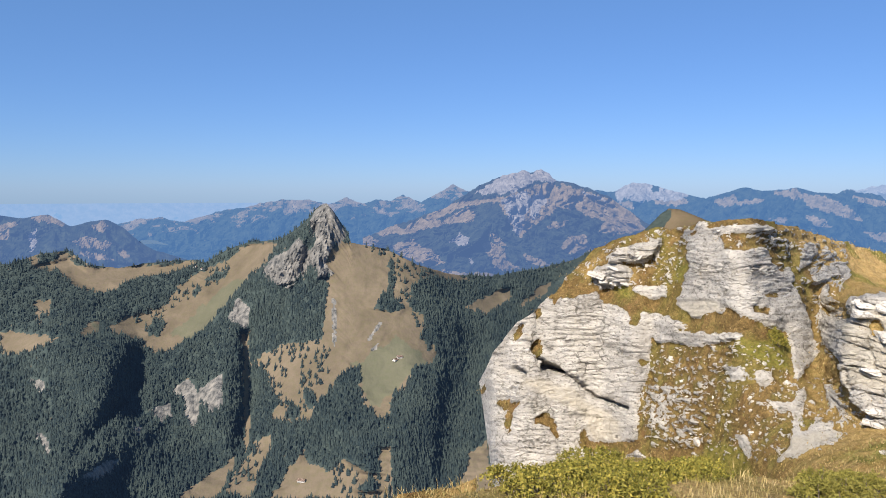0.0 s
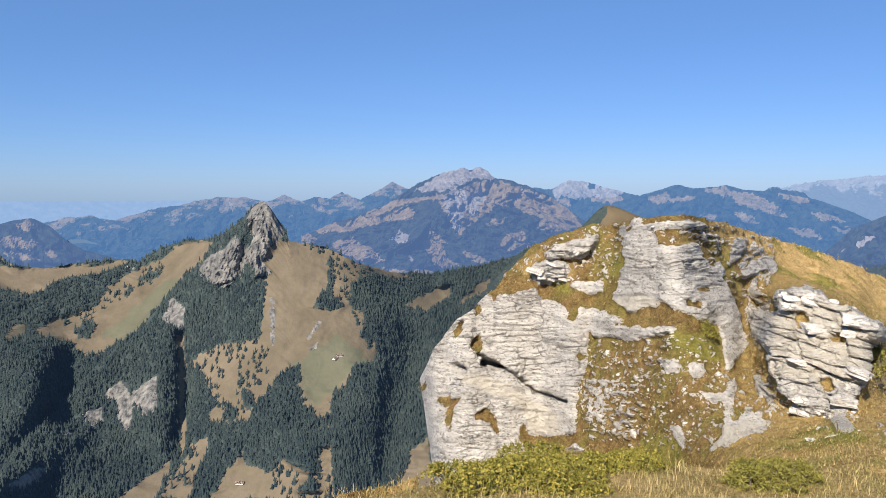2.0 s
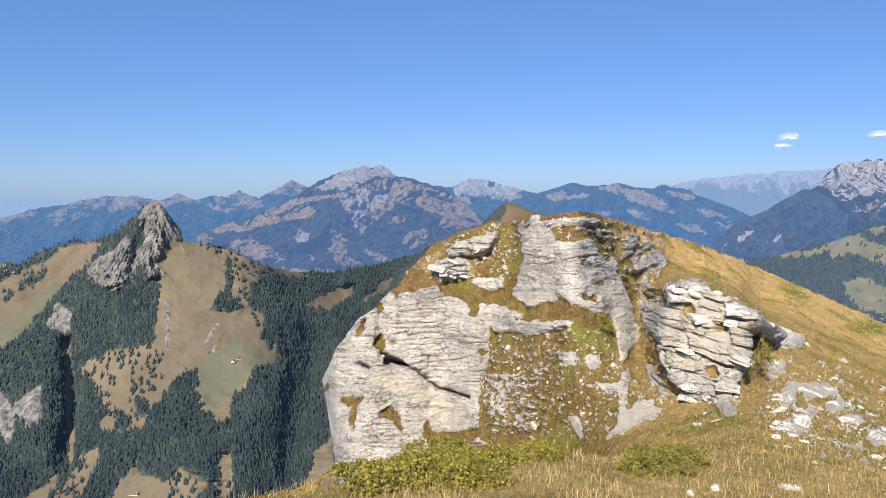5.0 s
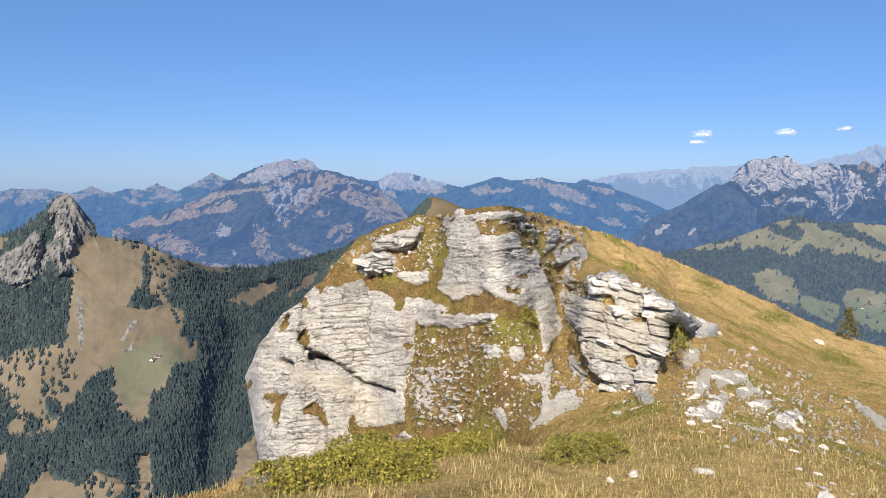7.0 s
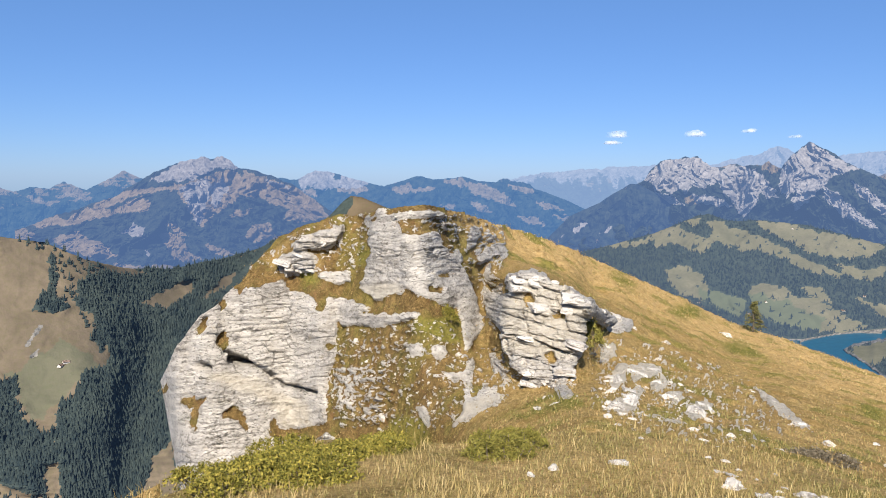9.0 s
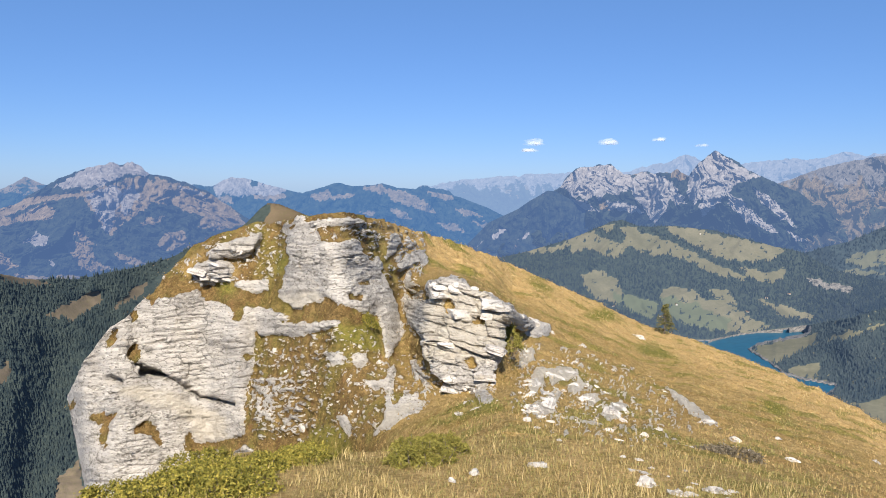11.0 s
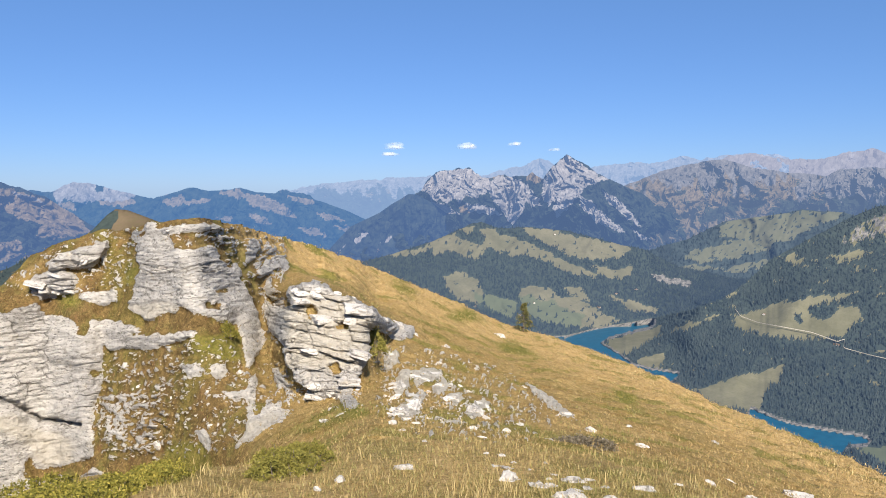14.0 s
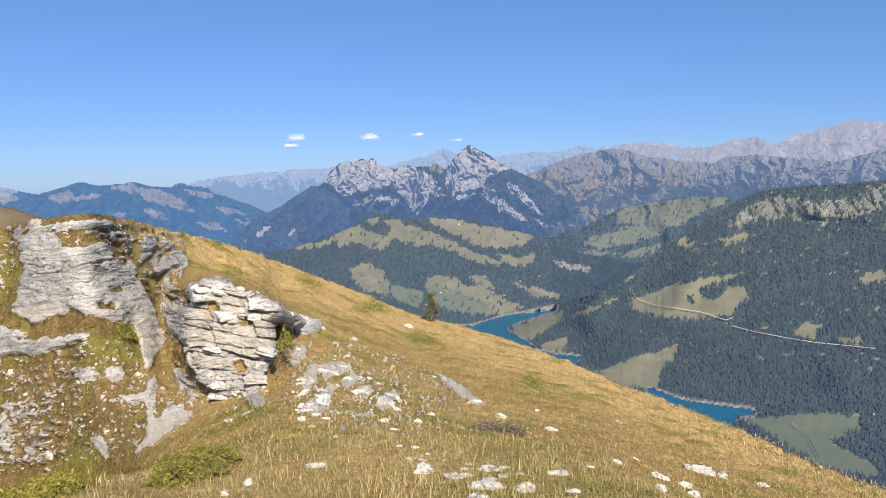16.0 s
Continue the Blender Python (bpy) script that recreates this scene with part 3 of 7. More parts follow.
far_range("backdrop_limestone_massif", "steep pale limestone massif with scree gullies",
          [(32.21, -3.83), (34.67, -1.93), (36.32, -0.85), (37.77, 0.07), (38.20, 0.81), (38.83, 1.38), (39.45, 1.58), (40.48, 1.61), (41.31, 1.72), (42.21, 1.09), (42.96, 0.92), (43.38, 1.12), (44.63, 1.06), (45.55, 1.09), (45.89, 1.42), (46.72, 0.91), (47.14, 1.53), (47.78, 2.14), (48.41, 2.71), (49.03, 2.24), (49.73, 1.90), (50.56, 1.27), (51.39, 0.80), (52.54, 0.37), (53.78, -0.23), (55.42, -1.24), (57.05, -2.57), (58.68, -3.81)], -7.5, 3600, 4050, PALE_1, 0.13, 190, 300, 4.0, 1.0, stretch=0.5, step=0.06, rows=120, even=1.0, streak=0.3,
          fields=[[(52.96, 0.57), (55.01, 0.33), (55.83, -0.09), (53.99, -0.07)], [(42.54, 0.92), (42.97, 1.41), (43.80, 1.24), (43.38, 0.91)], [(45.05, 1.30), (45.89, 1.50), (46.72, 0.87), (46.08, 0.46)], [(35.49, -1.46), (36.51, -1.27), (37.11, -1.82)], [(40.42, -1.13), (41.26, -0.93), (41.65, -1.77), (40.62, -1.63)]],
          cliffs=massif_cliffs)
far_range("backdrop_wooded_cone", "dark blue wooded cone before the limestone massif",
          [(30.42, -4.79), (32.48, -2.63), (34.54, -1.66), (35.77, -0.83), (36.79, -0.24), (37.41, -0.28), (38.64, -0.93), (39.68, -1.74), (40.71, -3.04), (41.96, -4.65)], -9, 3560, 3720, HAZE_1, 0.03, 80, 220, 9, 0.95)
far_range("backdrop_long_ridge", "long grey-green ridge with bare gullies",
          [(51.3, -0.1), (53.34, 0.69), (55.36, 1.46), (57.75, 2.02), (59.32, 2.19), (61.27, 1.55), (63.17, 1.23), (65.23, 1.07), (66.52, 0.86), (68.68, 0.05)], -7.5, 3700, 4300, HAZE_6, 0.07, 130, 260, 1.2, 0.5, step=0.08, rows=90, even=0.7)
far_range("backdrop_cliff_ridge", "dark wooded ridge with a white cliff",
          [(29.07, -6.02), (30.91, -4.53), (32.34, -3.46), (33.98, -2.67), (36.02, -2.49), (38.08, -2.6), (40.57, -2.34), (43.05, -2.98), (46.35, -4.65)], -9, 3450, 3700, HAZE_1, 0.04, 40, 200, 9, 1.0, even=1.0, step=0.06,
          fields=[[(35.13, -2.48), (36.48, -2.18), (37.70, -2.45), (37.08, -2.81), (35.85, -2.82)], [(38.12, -2.25), (39.58, -1.74), (40.62, -1.59), (39.90, -2.20), (38.73, -2.43)], [(33.47, -4.20), (34.21, -3.81), (34.59, -4.40)]],
          cliffs=[[(30.68, -4.59), (31.42, -3.81), (32.23, -3.18), (32.71, -2.95), (32.61, -3.64), (31.88, -4.23)], [(32.62, -3.44), (33.36, -2.76), (34.13, -2.49), (34.32, -2.79), (33.50, -3.38), (32.92, -3.85)], [(34.69, -3.74), (35.10, -3.46), (35.59, -3.39), (35.25, -3.88)]])
far_range("backdrop_grey_ridge", "grey rocky ridge with dark wooded foot",
          [(59.75, -3.02), (61.68, -1.23), (63.19, 0.06), (64.68, 0.5), (66.51, 1.43), (68.48, 1.5), (70.4, 1.26), (72.43, 1.1), (73.43, 0.89), (74.39, 1.23), (75.9, 1.65), (78.08, 2)], -6, 3620, 4000, HAZE_6, 0.09, 130, 200, 0.6, 0.7, step=0.08, rows=90)


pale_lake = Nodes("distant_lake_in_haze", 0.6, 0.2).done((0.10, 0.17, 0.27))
la, le = np.meshgrid(np.linspace(-22.3, -19.6, 24), np.linspace(-0.0, 1.0, 5))
shore_e = curve([(-22.3, -3.95), (-21.5, -3.7), (-20.6, -3.65), (-19.6, -3.8)], la) + le * curve([(-22.3, 0.02), (-21.4, 0.30), (-20.4, 0.22), (-19.6, 0.02)], la)
ob = new("water", grid_mesh("water", place(la, shore_e, 3640 + 0 * la)))
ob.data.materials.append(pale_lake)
tagged(ob, "pale lake far off in the haze", "lake", kind="structure")


# mid-distance mountainsides with trees of their own
def tree_cloud(name, label, a, e, d, wood, count, h0, h1, seed, above=None, needles=None):
    """Spruces on a mountainside where its wood cover is set; one joined mesh."""
    r = np.random.RandomState(seed)
    rows, cols = a.shape
    ui, vi = r.uniform(0, cols - 1.001, count * 8), r.uniform(0, rows - 1.001, count * 8)
    i, j = ui.astype(int), vi.astype(int)
    fu, fv = ui - i, vi - j
    keep = wood[j, i] > 0.5
    if above:
        keep &= e[j, i] > curve(above, a[j, i])
    i, j, fu, fv = [q[keep][:count] for q in (i, j, fu, fv)]
    P = place(a, e, d)
    base = (P[j, i] * ((1 - fu) * (1 - fv))[:, None] + P[j, i + 1] * (fu * (1 - fv))[:, None]
            + P[j + 1, i] * ((1 - fu) * fv)[:, None] + P[j + 1, i + 1] * (fu * fv)[:, None])
    n = len(base)
    h = r.uniform(h0, h1, n) * (0.75 + 0.35 * r.rand(n))
    w = h * r.uniform(0.20, 0.29, n)
    broad = r.rand(n) < 0.35
    h, w = np.where(broad, h * 0.75, h), np.where(broad, w * 1.35, w)
    sides, tiers = (4, 2) if n > 3000 else (5, 3)
    verts, faces = [], []
    spin = r.uniform(0, 6.28, n)
    for k in range(tiers):
        z0, z1 = 0.04 + 0.74 * k / tiers, 1.0 - 0.32 * (tiers - 1 - k)
        rad = w * (1.0 - 0.84 * k / tiers)
        at = n * (sides + 1) * k
        ang = spin[:, None] + np.arange(sides) * 2 * np.pi / sides + k * 0.5
        rr = rad[:, None] * r.uniform(0.7, 1.2, (n, sides))
        ring = np.stack([base[:, None, 0] + np.cos(ang) * rr, base[:, None, 1] + np.sin(ang) * rr,
                         base[:, None, 2] + (z0 + r.uniform(-0.05, 0.05, (n, sides))) * h[:, None]], -1)
        tip = np.stack([base[:, 0], base[:, 1], base[:, 2] + z1 * h], -1)[:, None]
        verts.append(np.concatenate([ring, tip], 1).reshape(-1, 3))
        s = np.arange(sides)
        f = np.stack([s, (s + 1) % sides, np.full(sides, sides)], -1)
        faces.append((at + np.arange(n)[:, None, None] * (sides + 1) + f).reshape(-1, 3))
    ob = new(name, tri_mesh(name, np.concatenate(verts), np.concatenate(faces), True))
    ob.data.materials.append(needles or SPRUCE)
    return tagged(ob, label, "forest", kind="stuff")


# the valley with the rock pyramid
az = np.arange(-32, 21, 0.12)
crest_pts = [(-31.47, -4.16), (-29.64, -4.78), (-27.7, -4.14), (-26.04, -3.94), (-24.71, -5), (-22.98, -5.26), (-20.82, -4.95), (-17.85, -4.84), (-17.29, -5.1), (-15.55, -4.1), (-13.99, -3.65), (-12.02, -3.52), (-11.21, -3.04), (-10.2, -2.24), (-9.26, -1.18), (-8.61, -0.86), (-8.06, -1.51), (-7.5, -2.38), (-7.01, -3.08), (-6.86, -3.82), (-4.31, -4.25), (-1.83, -5.5), (0.67, -6.2), (3.58, -6.32), (7.28, -5.66), (9.72, -5.01), (11.31, -4.18), (14.85, -3.72), (18.65, -3.64), (22.3, -3.94)]
a, e, d = sheet(az, ragged(az, crest_pts, 0.04, 2.0, 4.0), -25, [(-32, 1150), (-8, 1200), (3, 1150), (21, 1100)],
                list(zip(az, np.convolve(np.pad(curve([(-32, 2250), (-20, 2200), (-14, 2100), (-8.7, 1850), (-2, 1790), (4, 2050), (12, 2600), (21, 2800)], az), 12, mode="edge"), np.ones(25) / 25, "valid"))), 200, 1.25)
# spurs and clefts
def spur(a, e, d, line, width, out):
    """Pushes a line of the slope towards the valley."""
    near = np.full(a.shape, 99.0)
    for (x0, y0), (x1, y1) in zip(line, line[1:]):
        t = np.clip(((a - x0) * (x1 - x0) + (e - y0) * (y1 - y0)) / ((x1 - x0) ** 2 + (y1 - y0) ** 2), 0, 1)
        near = np.minimum(near, np.hypot(a - x0 - t * (x1 - x0), e - y0 - t * (y1 - y0)))
    return d - out * np.exp(-(near / width) ** 2)


past = (a + 8.6) * 0.70 - (e + 0.82) * 0.717
d = d - 60 * smooth(-0.12, 0.22, past) * np.exp(-np.clip(past, 0, 60) / 4.0) * smooth(-24, -12, e)
d = spur(a, e, d, [(-9.8, -2.56), (-10.82, -3.78), (-12.85, -6.17), (-14.49, -9.33), (-16.11, -12.4), (-16.56, -15.08)], 1.6, 55)
d = spur(a, e, d, [(-8.61, -0.86), (-8.07, -2.58), (-8.49, -4.21), (-9.24, -6.04)], 0.40, 10)
d = spur(a, e, d, [(-9.36, -2.57), (-9.95, -4.19), (-10.37, -6.02)], 0.35, -22)
d = spur(a, e, d, [(-10.82, -3.78), (-11.64, -4.98), (-12.14, -6.39)], 0.45, 10)
d = spur(a, e, d, [(-14.51, -10.52), (-14.19, -14.47), (-15.06, -18.24)], 0.6, -45)
d = spur(a, e, d, [(-3.9, -4.25), (-1.84, -9.21), (-1.85, -14.89), (-5.25, -21.06)], 3.5, 30)
d = spur(a, e, d, [(-26.59, -10.46), (-23.88, -11.82), (-24.71, -15.78), (-26.9, -19.03)], 2.2, 160)
d = spur(a, e, d, [(-22.09, -11.59), (-22.54, -14.55), (-25.45, -17.13)], 1.2, -80)
d = spur(a, e, d, [(2.35, -11.66), (0.68, -17.28), (-0.17, -21.9)], 1.6, -60)
meadows = [
    [(-8.33, -4.30), (-7.70, -3.80), (-6.04, -3.90), (-3.96, -4.46), (-1.86, -5.31), (-0.93, -6.36), (-1.78, -6.77), (-2.62, -7.19), (-2.08, -8.45), (-1.36, -9.49), (-1.02, -10.74), (-0.51, -12.27), (-0.81, -12.81), (-2.30, -13.00), (-2.90, -14.63), (-3.93, -15.02), (-4.02, -16.67), (-5.00, -16.57), (-5.88, -15.62), (-6.34, -14.56), (-6.33, -13.35), (-6.12, -12.86), (-7.72, -13.39), (-8.44, -14.50), (-9.50, -15.50)],
    [(-8.33, -4.30), (-9.50, -15.50), (-9.85, -16.67), (-11.99, -16.56), (-12.81, -16.28), (-12.17, -15.05), (-12.77, -14.30), (-13.16, -13.09), (-13.95, -12.24), (-13.13, -11.68), (-11.91, -11.13), (-10.27, -10.98), (-8.94, -10.82), (-8.34, -9.19), (-8.15, -7.13), (-8.06, -6.30), (-8.71, -5.46)],
]
meadows += [
    [(1.53, -8.78), (2.37, -8.03), (3.64, -7.60), (4.90, -7.17), (5.15, -7.79), (4.06, -8.64), (3.22, -9.11), (2.16, -8.99)],
    [(5.66, -8.50), (6.99, -7.14), (8.15, -6.63), (7.49, -7.80)],
    [(-1.65, -5.43), (0.68, -6.02), (2.03, -6.61), (0.68, -6.78), (-0.93, -6.27)],
    [(-20.05, -21.07), (-18.48, -20.37), (-16.09, -19.12), (-15.44, -18.53), (-15.62, -19.53), (-16.32, -20.59), (-16.95, -21.64)],
    [(-16.46, -21.10), (-15.31, -19.75), (-14.48, -18.79), (-14.05, -17.75), (-12.91, -17.36), (-12.85, -18.61), (-13.69, -19.69), (-14.12, -21.17), (-14.54, -21.87)],
]
meadows += [
    [(-13.32, -21.98), (-12.06, -20.57), (-11.22, -19.48), (-10.37, -18.49), (-10.30, -19.54), (-8.72, -20.09), (-7.44, -19.41), (-6.18, -20.19), (-4.99, -20.54), (-4.80, -18.79), (-4.03, -18.54), (-3.88, -22.48)],
    [(-14.83, -10.31), (-14.35, -10.26), (-14.23, -12.23), (-14.40, -14.60), (-14.32, -16.96), (-14.56, -18.67), (-14.92, -18.64), (-14.73, -15.37), (-14.80, -12.60)],
    [(-23.84, -9.35), (-22.30, -8.60), (-20.07, -8.03), (-19.21, -6.80), (-18.05, -5.85), (-15.79, -4.99), (-14.19, -3.72), (-12.11, -3.67), (-13.02, -5.05), (-15.04, -7.03), (-16.26, -8.60), (-17.84, -10.12), (-19.78, -11.18), (-20.91, -11.30), (-21.80, -10.26), (-22.89, -9.99)],
]
meadows += [
    [(-28.54, -4.19), (-27.04, -3.87), (-25.70, -4.29), (-24.69, -5.17), (-21.84, -5.12), (-18.48, -4.76), (-17.80, -5.06), (-19.26, -5.69), (-21.50, -5.92), (-23.33, -6.69), (-24.40, -6.94), (-25.77, -6.37), (-26.42, -5.40), (-28.08, -5.13)],
    [(-30.17, -9.13), (-29.21, -9.11), (-26.74, -9.80), (-28.28, -10.48), (-30.23, -10.57)],
    [(-28.32, -7.27), (-26.99, -7.17), (-27.36, -8.12), (-28.11, -7.84)],
    [(-25.60, -9.45), (-24.45, -8.58), (-24.19, -9.36), (-25.19, -9.82)],
    [(2.06, -19.12), (3.35, -18.15), (3.80, -22.48), (0.91, -22.53)],
    [(-28.19, -8.20), (-27.78, -7.79), (-27.88, -8.78)],
]
rocks = [
    [(-8.62, -0.72), (-8.09, -1.55), (-7.69, -2.26), (-7.04, -3.31), (-7.62, -3.80), (-8.20, -4.21), (-8.63, -5.25), (-8.06, -6.17), (-9.38, -6.32), (-9.70, -5.44), (-9.97, -4.61), (-9.35, -3.58), (-9.95, -2.75), (-10.03, -2.21)],
    [(-9.97, -4.19), (-9.70, -5.44), (-10.20, -6.18), (-11.43, -6.77), (-12.04, -6.96), (-13.04, -6.28), (-13.35, -5.70), (-12.41, -4.77), (-11.39, -4.17), (-10.57, -3.36)],
    [(-19.93, -14.04), (-19.15, -13.48), (-18.49, -13.15), (-18.05, -13.96), (-17.79, -14.44), (-17.98, -15.97), (-18.39, -16.82), (-18.84, -16.01), (-18.95, -14.51)],
    [(-17.94, -14.04), (-16.27, -12.91), (-16.20, -15.11), (-17.00, -15.75), (-17.69, -15.00)],
    [(-21.27, -15.06), (-19.87, -14.73), (-19.63, -15.75), (-20.48, -16.05)],
]
rocks += [
    [(-22.42, -16.29), (-21.78, -16.06), (-21.96, -16.91)],
    [(-25.92, -19.04), (-24.41, -18.18), (-23.17, -18.09), (-23.64, -18.90), (-25.16, -19.30)],
    [(-28.37, -15.66), (-27.97, -15.82), (-27.44, -17.04), (-27.79, -17.27)],
    [(-28.73, -12.19), (-28.01, -12.41), (-27.47, -13.13), (-27.91, -13.26)],
    [(-15.75, -8.95), (-15.06, -7.68), (-14.20, -8.40), (-14.43, -9.89), (-15.29, -9.65)],
    [(-8.24, -7.87), (-8.03, -7.87), (-7.93, -10.03), (-8.03, -11.50), (-8.24, -11.33)],
    [(-5.68, -10.90), (-4.74, -9.67), (-4.57, -9.76), (-5.47, -11.03)],
    [(-5.47, -11.81), (-4.92, -11.24), (-4.75, -11.33), (-5.26, -11.90)],
    [(-11.64, -6.97), (-11.02, -6.65), (-11.24, -7.27)],
]
wood = 1 - patches(meadows, a, e, 0.2, 2.2)
rock = patches(rocks, a, e, 0.13, 2.6, 4.0)
wood = np.where(rock > 0.5, 0, wood)
thickets = [
    [(-5.16, -8.67), (-4.60, -7.68), (-3.97, -7.10), (-3.55, -8.02), (-3.01, -8.65), (-3.98, -9.10)],
    [(-2.79, -8.11), (-1.65, -7.61), (-0.81, -8.66), (-1.78, -9.28)],
    [(-4.17, -5.42), (-3.67, -5.34), (-3.55, -6.97), (-3.97, -7.10)],
    [(-1.23, -9.29), (-0.51, -10.54), (-1.02, -11.98), (-1.53, -10.95)],
    [(-14.58, -3.31), (-13.38, -3.00), (-11.98, -3.10), (-12.19, -3.67), (-14.19, -3.80)],
    [(-27.98, -4.21), (-26.88, -4.02), (-26.56, -4.56), (-27.74, -4.74)],
    [(-21.42, -9.63), (-20.65, -8.90), (-20.03, -9.21), (-20.50, -10.08), (-21.16, -9.92)],
    [(-18.35, -7.23), (-17.76, -6.66), (-17.38, -6.95), (-17.98, -7.57)],
    [(-17.37, -6.39), (-16.39, -5.78), (-15.49, -5.56), (-15.81, -6.12), (-16.91, -6.49)],
]
thickets += [
    [(-26.12, -4.39), (-25.02, -4.62), (-24.76, -5.17), (-25.55, -4.91)],
    [(-10.36, -17.59), (-9.68, -16.64), (-9.19, -17.26), (-9.70, -18.41)],
    [(-11.99, -16.13), (-11.15, -15.38), (-10.67, -16.20), (-11.38, -16.67)],
    [(-21.18, -5.15), (-18.86, -4.67), (-17.91, -4.93), (-18.87, -5.14)],
    [(-10.48, -14.82), (-9.90, -14.44), (-9.50, -15.66), (-10.13, -15.83)],
    [(-6.19, -21.08), (-5.33, -20.84), (-4.99, -21.69), (-5.98, -21.85)],
    [(-1.86, -6.77), (0.68, -6.69), (3.21, -7.40), (1.95, -8.45), (-0.17, -8.66), (-1.44, -7.61)],
]
wood = np.where(rock > 0.5, 0, np.maximum(wood, patches(thickets, a, e, 0.2, 2.4, 6.0)))
wood = np.where((fbm(a * 3.0, e * 3.0, 4.1, 3) > 0.85) & (rock < 0.5), 0, wood)
dn = roughen(a, e, roughen(a, e, d, 30, 330, 0.5, 2), 13, 120, 0.3)
k5 = np.ones(5) / 5
soft_rock = np.apply_along_axis(lambda q: np.convolve(q, k5, "same"), 1, rock)
zr = np.tan(np.radians(e)) * d
sr = np.radians(a) * 1750
slabs = ridged((sr + 0.45 * zr) / 34, (zr - 0.45 * sr) / 170, 0.7, 4, 0.6) * 10 + ridged(sr / 14, zr / 30, 3.0, 3) * 5
open_ground = 1 - np.apply_along_axis(lambda q: np.convolve(q, np.ones(15) / 15, "same"), 1, np.maximum(wood, rock))
tall = 0.25 + 0.75 * inside([(-8.61, 0.3), (-5.95, -3.08), (-7.19, -4.23), (-8.44, -6.67), (-11.68, -7.41), (-14.04, -6.54), (-12.42, -4.16)], a, e)
d = dn + (d - dn) * 0.7 * np.clip(open_ground, 0, 1) - (slabs - 8) * 1.5 * tall * soft_rock
green = patches([[(-6.85, -12.8), (-3.51, -10.83), (-1.01, -12.48), (-3.53, -14.47), (-5.22, -16.03)], [(-19.47, -9.86), (-15.6, -6.5), (-14.03, -6.14), (-18.38, -11.09)], [(-24.83, -8.75), (-23.8, -9.2), (-24.52, -9.9)]], a, e, 0.4, 1.0, 8.0) * 0.6
p = with_back(place(a, e, d), 300, 400)
valley_side = new("hillside_with_rock_pyramid", grid_mesh("hillside_with_rock_pyramid", p, (("rock", pad(rock)), ("wood", pad(wood)), ("green", pad(green)))))
cell = pad(rock)
valley_side.data.polygons.foreach_set("use_smooth", ~((cell[:-1, :-1] + cell[1:, 1:]).reshape(-1) > 1.5))
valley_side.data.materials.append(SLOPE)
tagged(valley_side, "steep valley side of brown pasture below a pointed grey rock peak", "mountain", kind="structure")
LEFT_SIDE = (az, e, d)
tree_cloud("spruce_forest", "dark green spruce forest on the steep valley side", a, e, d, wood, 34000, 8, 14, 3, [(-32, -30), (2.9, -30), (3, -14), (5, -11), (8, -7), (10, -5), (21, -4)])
lone = (wood < 0.5) & (rock < 0.5) & (patches([[(-13.94, -11.92), (-11.91, -11.05), (-9.02, -10.90), (-8.12, -11.87), (-8.85, -14.08), (-9.72, -16.52), (-11.99, -16.40), (-12.78, -14.70)],
                                               [(-6.87, -3.81), (-3.54, -4.38), (-0.59, -6.36), (1.94, -6.77), (0.68, -7.11), (-1.86, -6.86), (-4.38, -5.29)],
                                               [(-3.96, -4.88), (-2.62, -6.77), (-0.93, -9.29), (-0.68, -11.99), (-1.66, -10.95), (-2.71, -8.65), (-3.55, -7.18)],
                                               [(-22.30, -8.68), (-19.29, -6.80), (-15.80, -5.31), (-15.34, -6.13), (-18.55, -7.70), (-21.61, -9.89)],
                                               [(-16.46, -21.10), (-14.05, -17.67), (-12.77, -18.54), (-13.63, -20.91)],
                                               [(-9.58, -21.57), (-7.87, -19.97), (-4.05, -20.95), (-3.97, -22.48)]], a, e, 0.2, 2.0) > 0.5)
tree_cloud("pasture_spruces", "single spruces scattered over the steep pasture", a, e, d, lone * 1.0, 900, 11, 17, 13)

# the small brown summit behind the knoll
a, e, d = sheet(np.arange(12, 22, 0.12), [(11.32, -4.58), (13.67, -3.53), (14.83, -2.64), (15.77, -1.63), (16.33, -1.23), (17.09, -1.3), (18.23, -1.77), (19.36, -2.26), (21.57, -3.19)], -9, 1000, 1300, 40, 1.0)
d = roughen(a, e, d, 14, 120)
cover = (inside([(11.32, -4.58), (14.83, -2.64), (15.77, -1.63), (16.26, -1.15), (16.57, -1.62), (16.17, -2.3), (15.61, -3.3), (12.92, -5.36)], a, e)).astype(float)
p = with_back(place(a, e, d), 150, 200)
BROWN = hillside_material("brown_summit_grass", grass_a=(0.10, 0.074, 0.046), grass_b=(0.155, 0.116, 0.074))
ob = new("brown_summit", grid_mesh("brown_summit", p, (("rock", pad(a * 0)), ("wood", pad(cover)), ("green", pad(a * 0)))))
ob.data.materials.append(BROWN)
tagged(ob, "small brown grassy summit with a dark wooded flank", "mountain", kind="structure")

# the lake's level and the hill beyond it
LAKE_Z = -500.0


def lake_distance(e, z=LAKE_Z):
    return z / np.tan(np.radians(np.minimum(e, -0.5)))


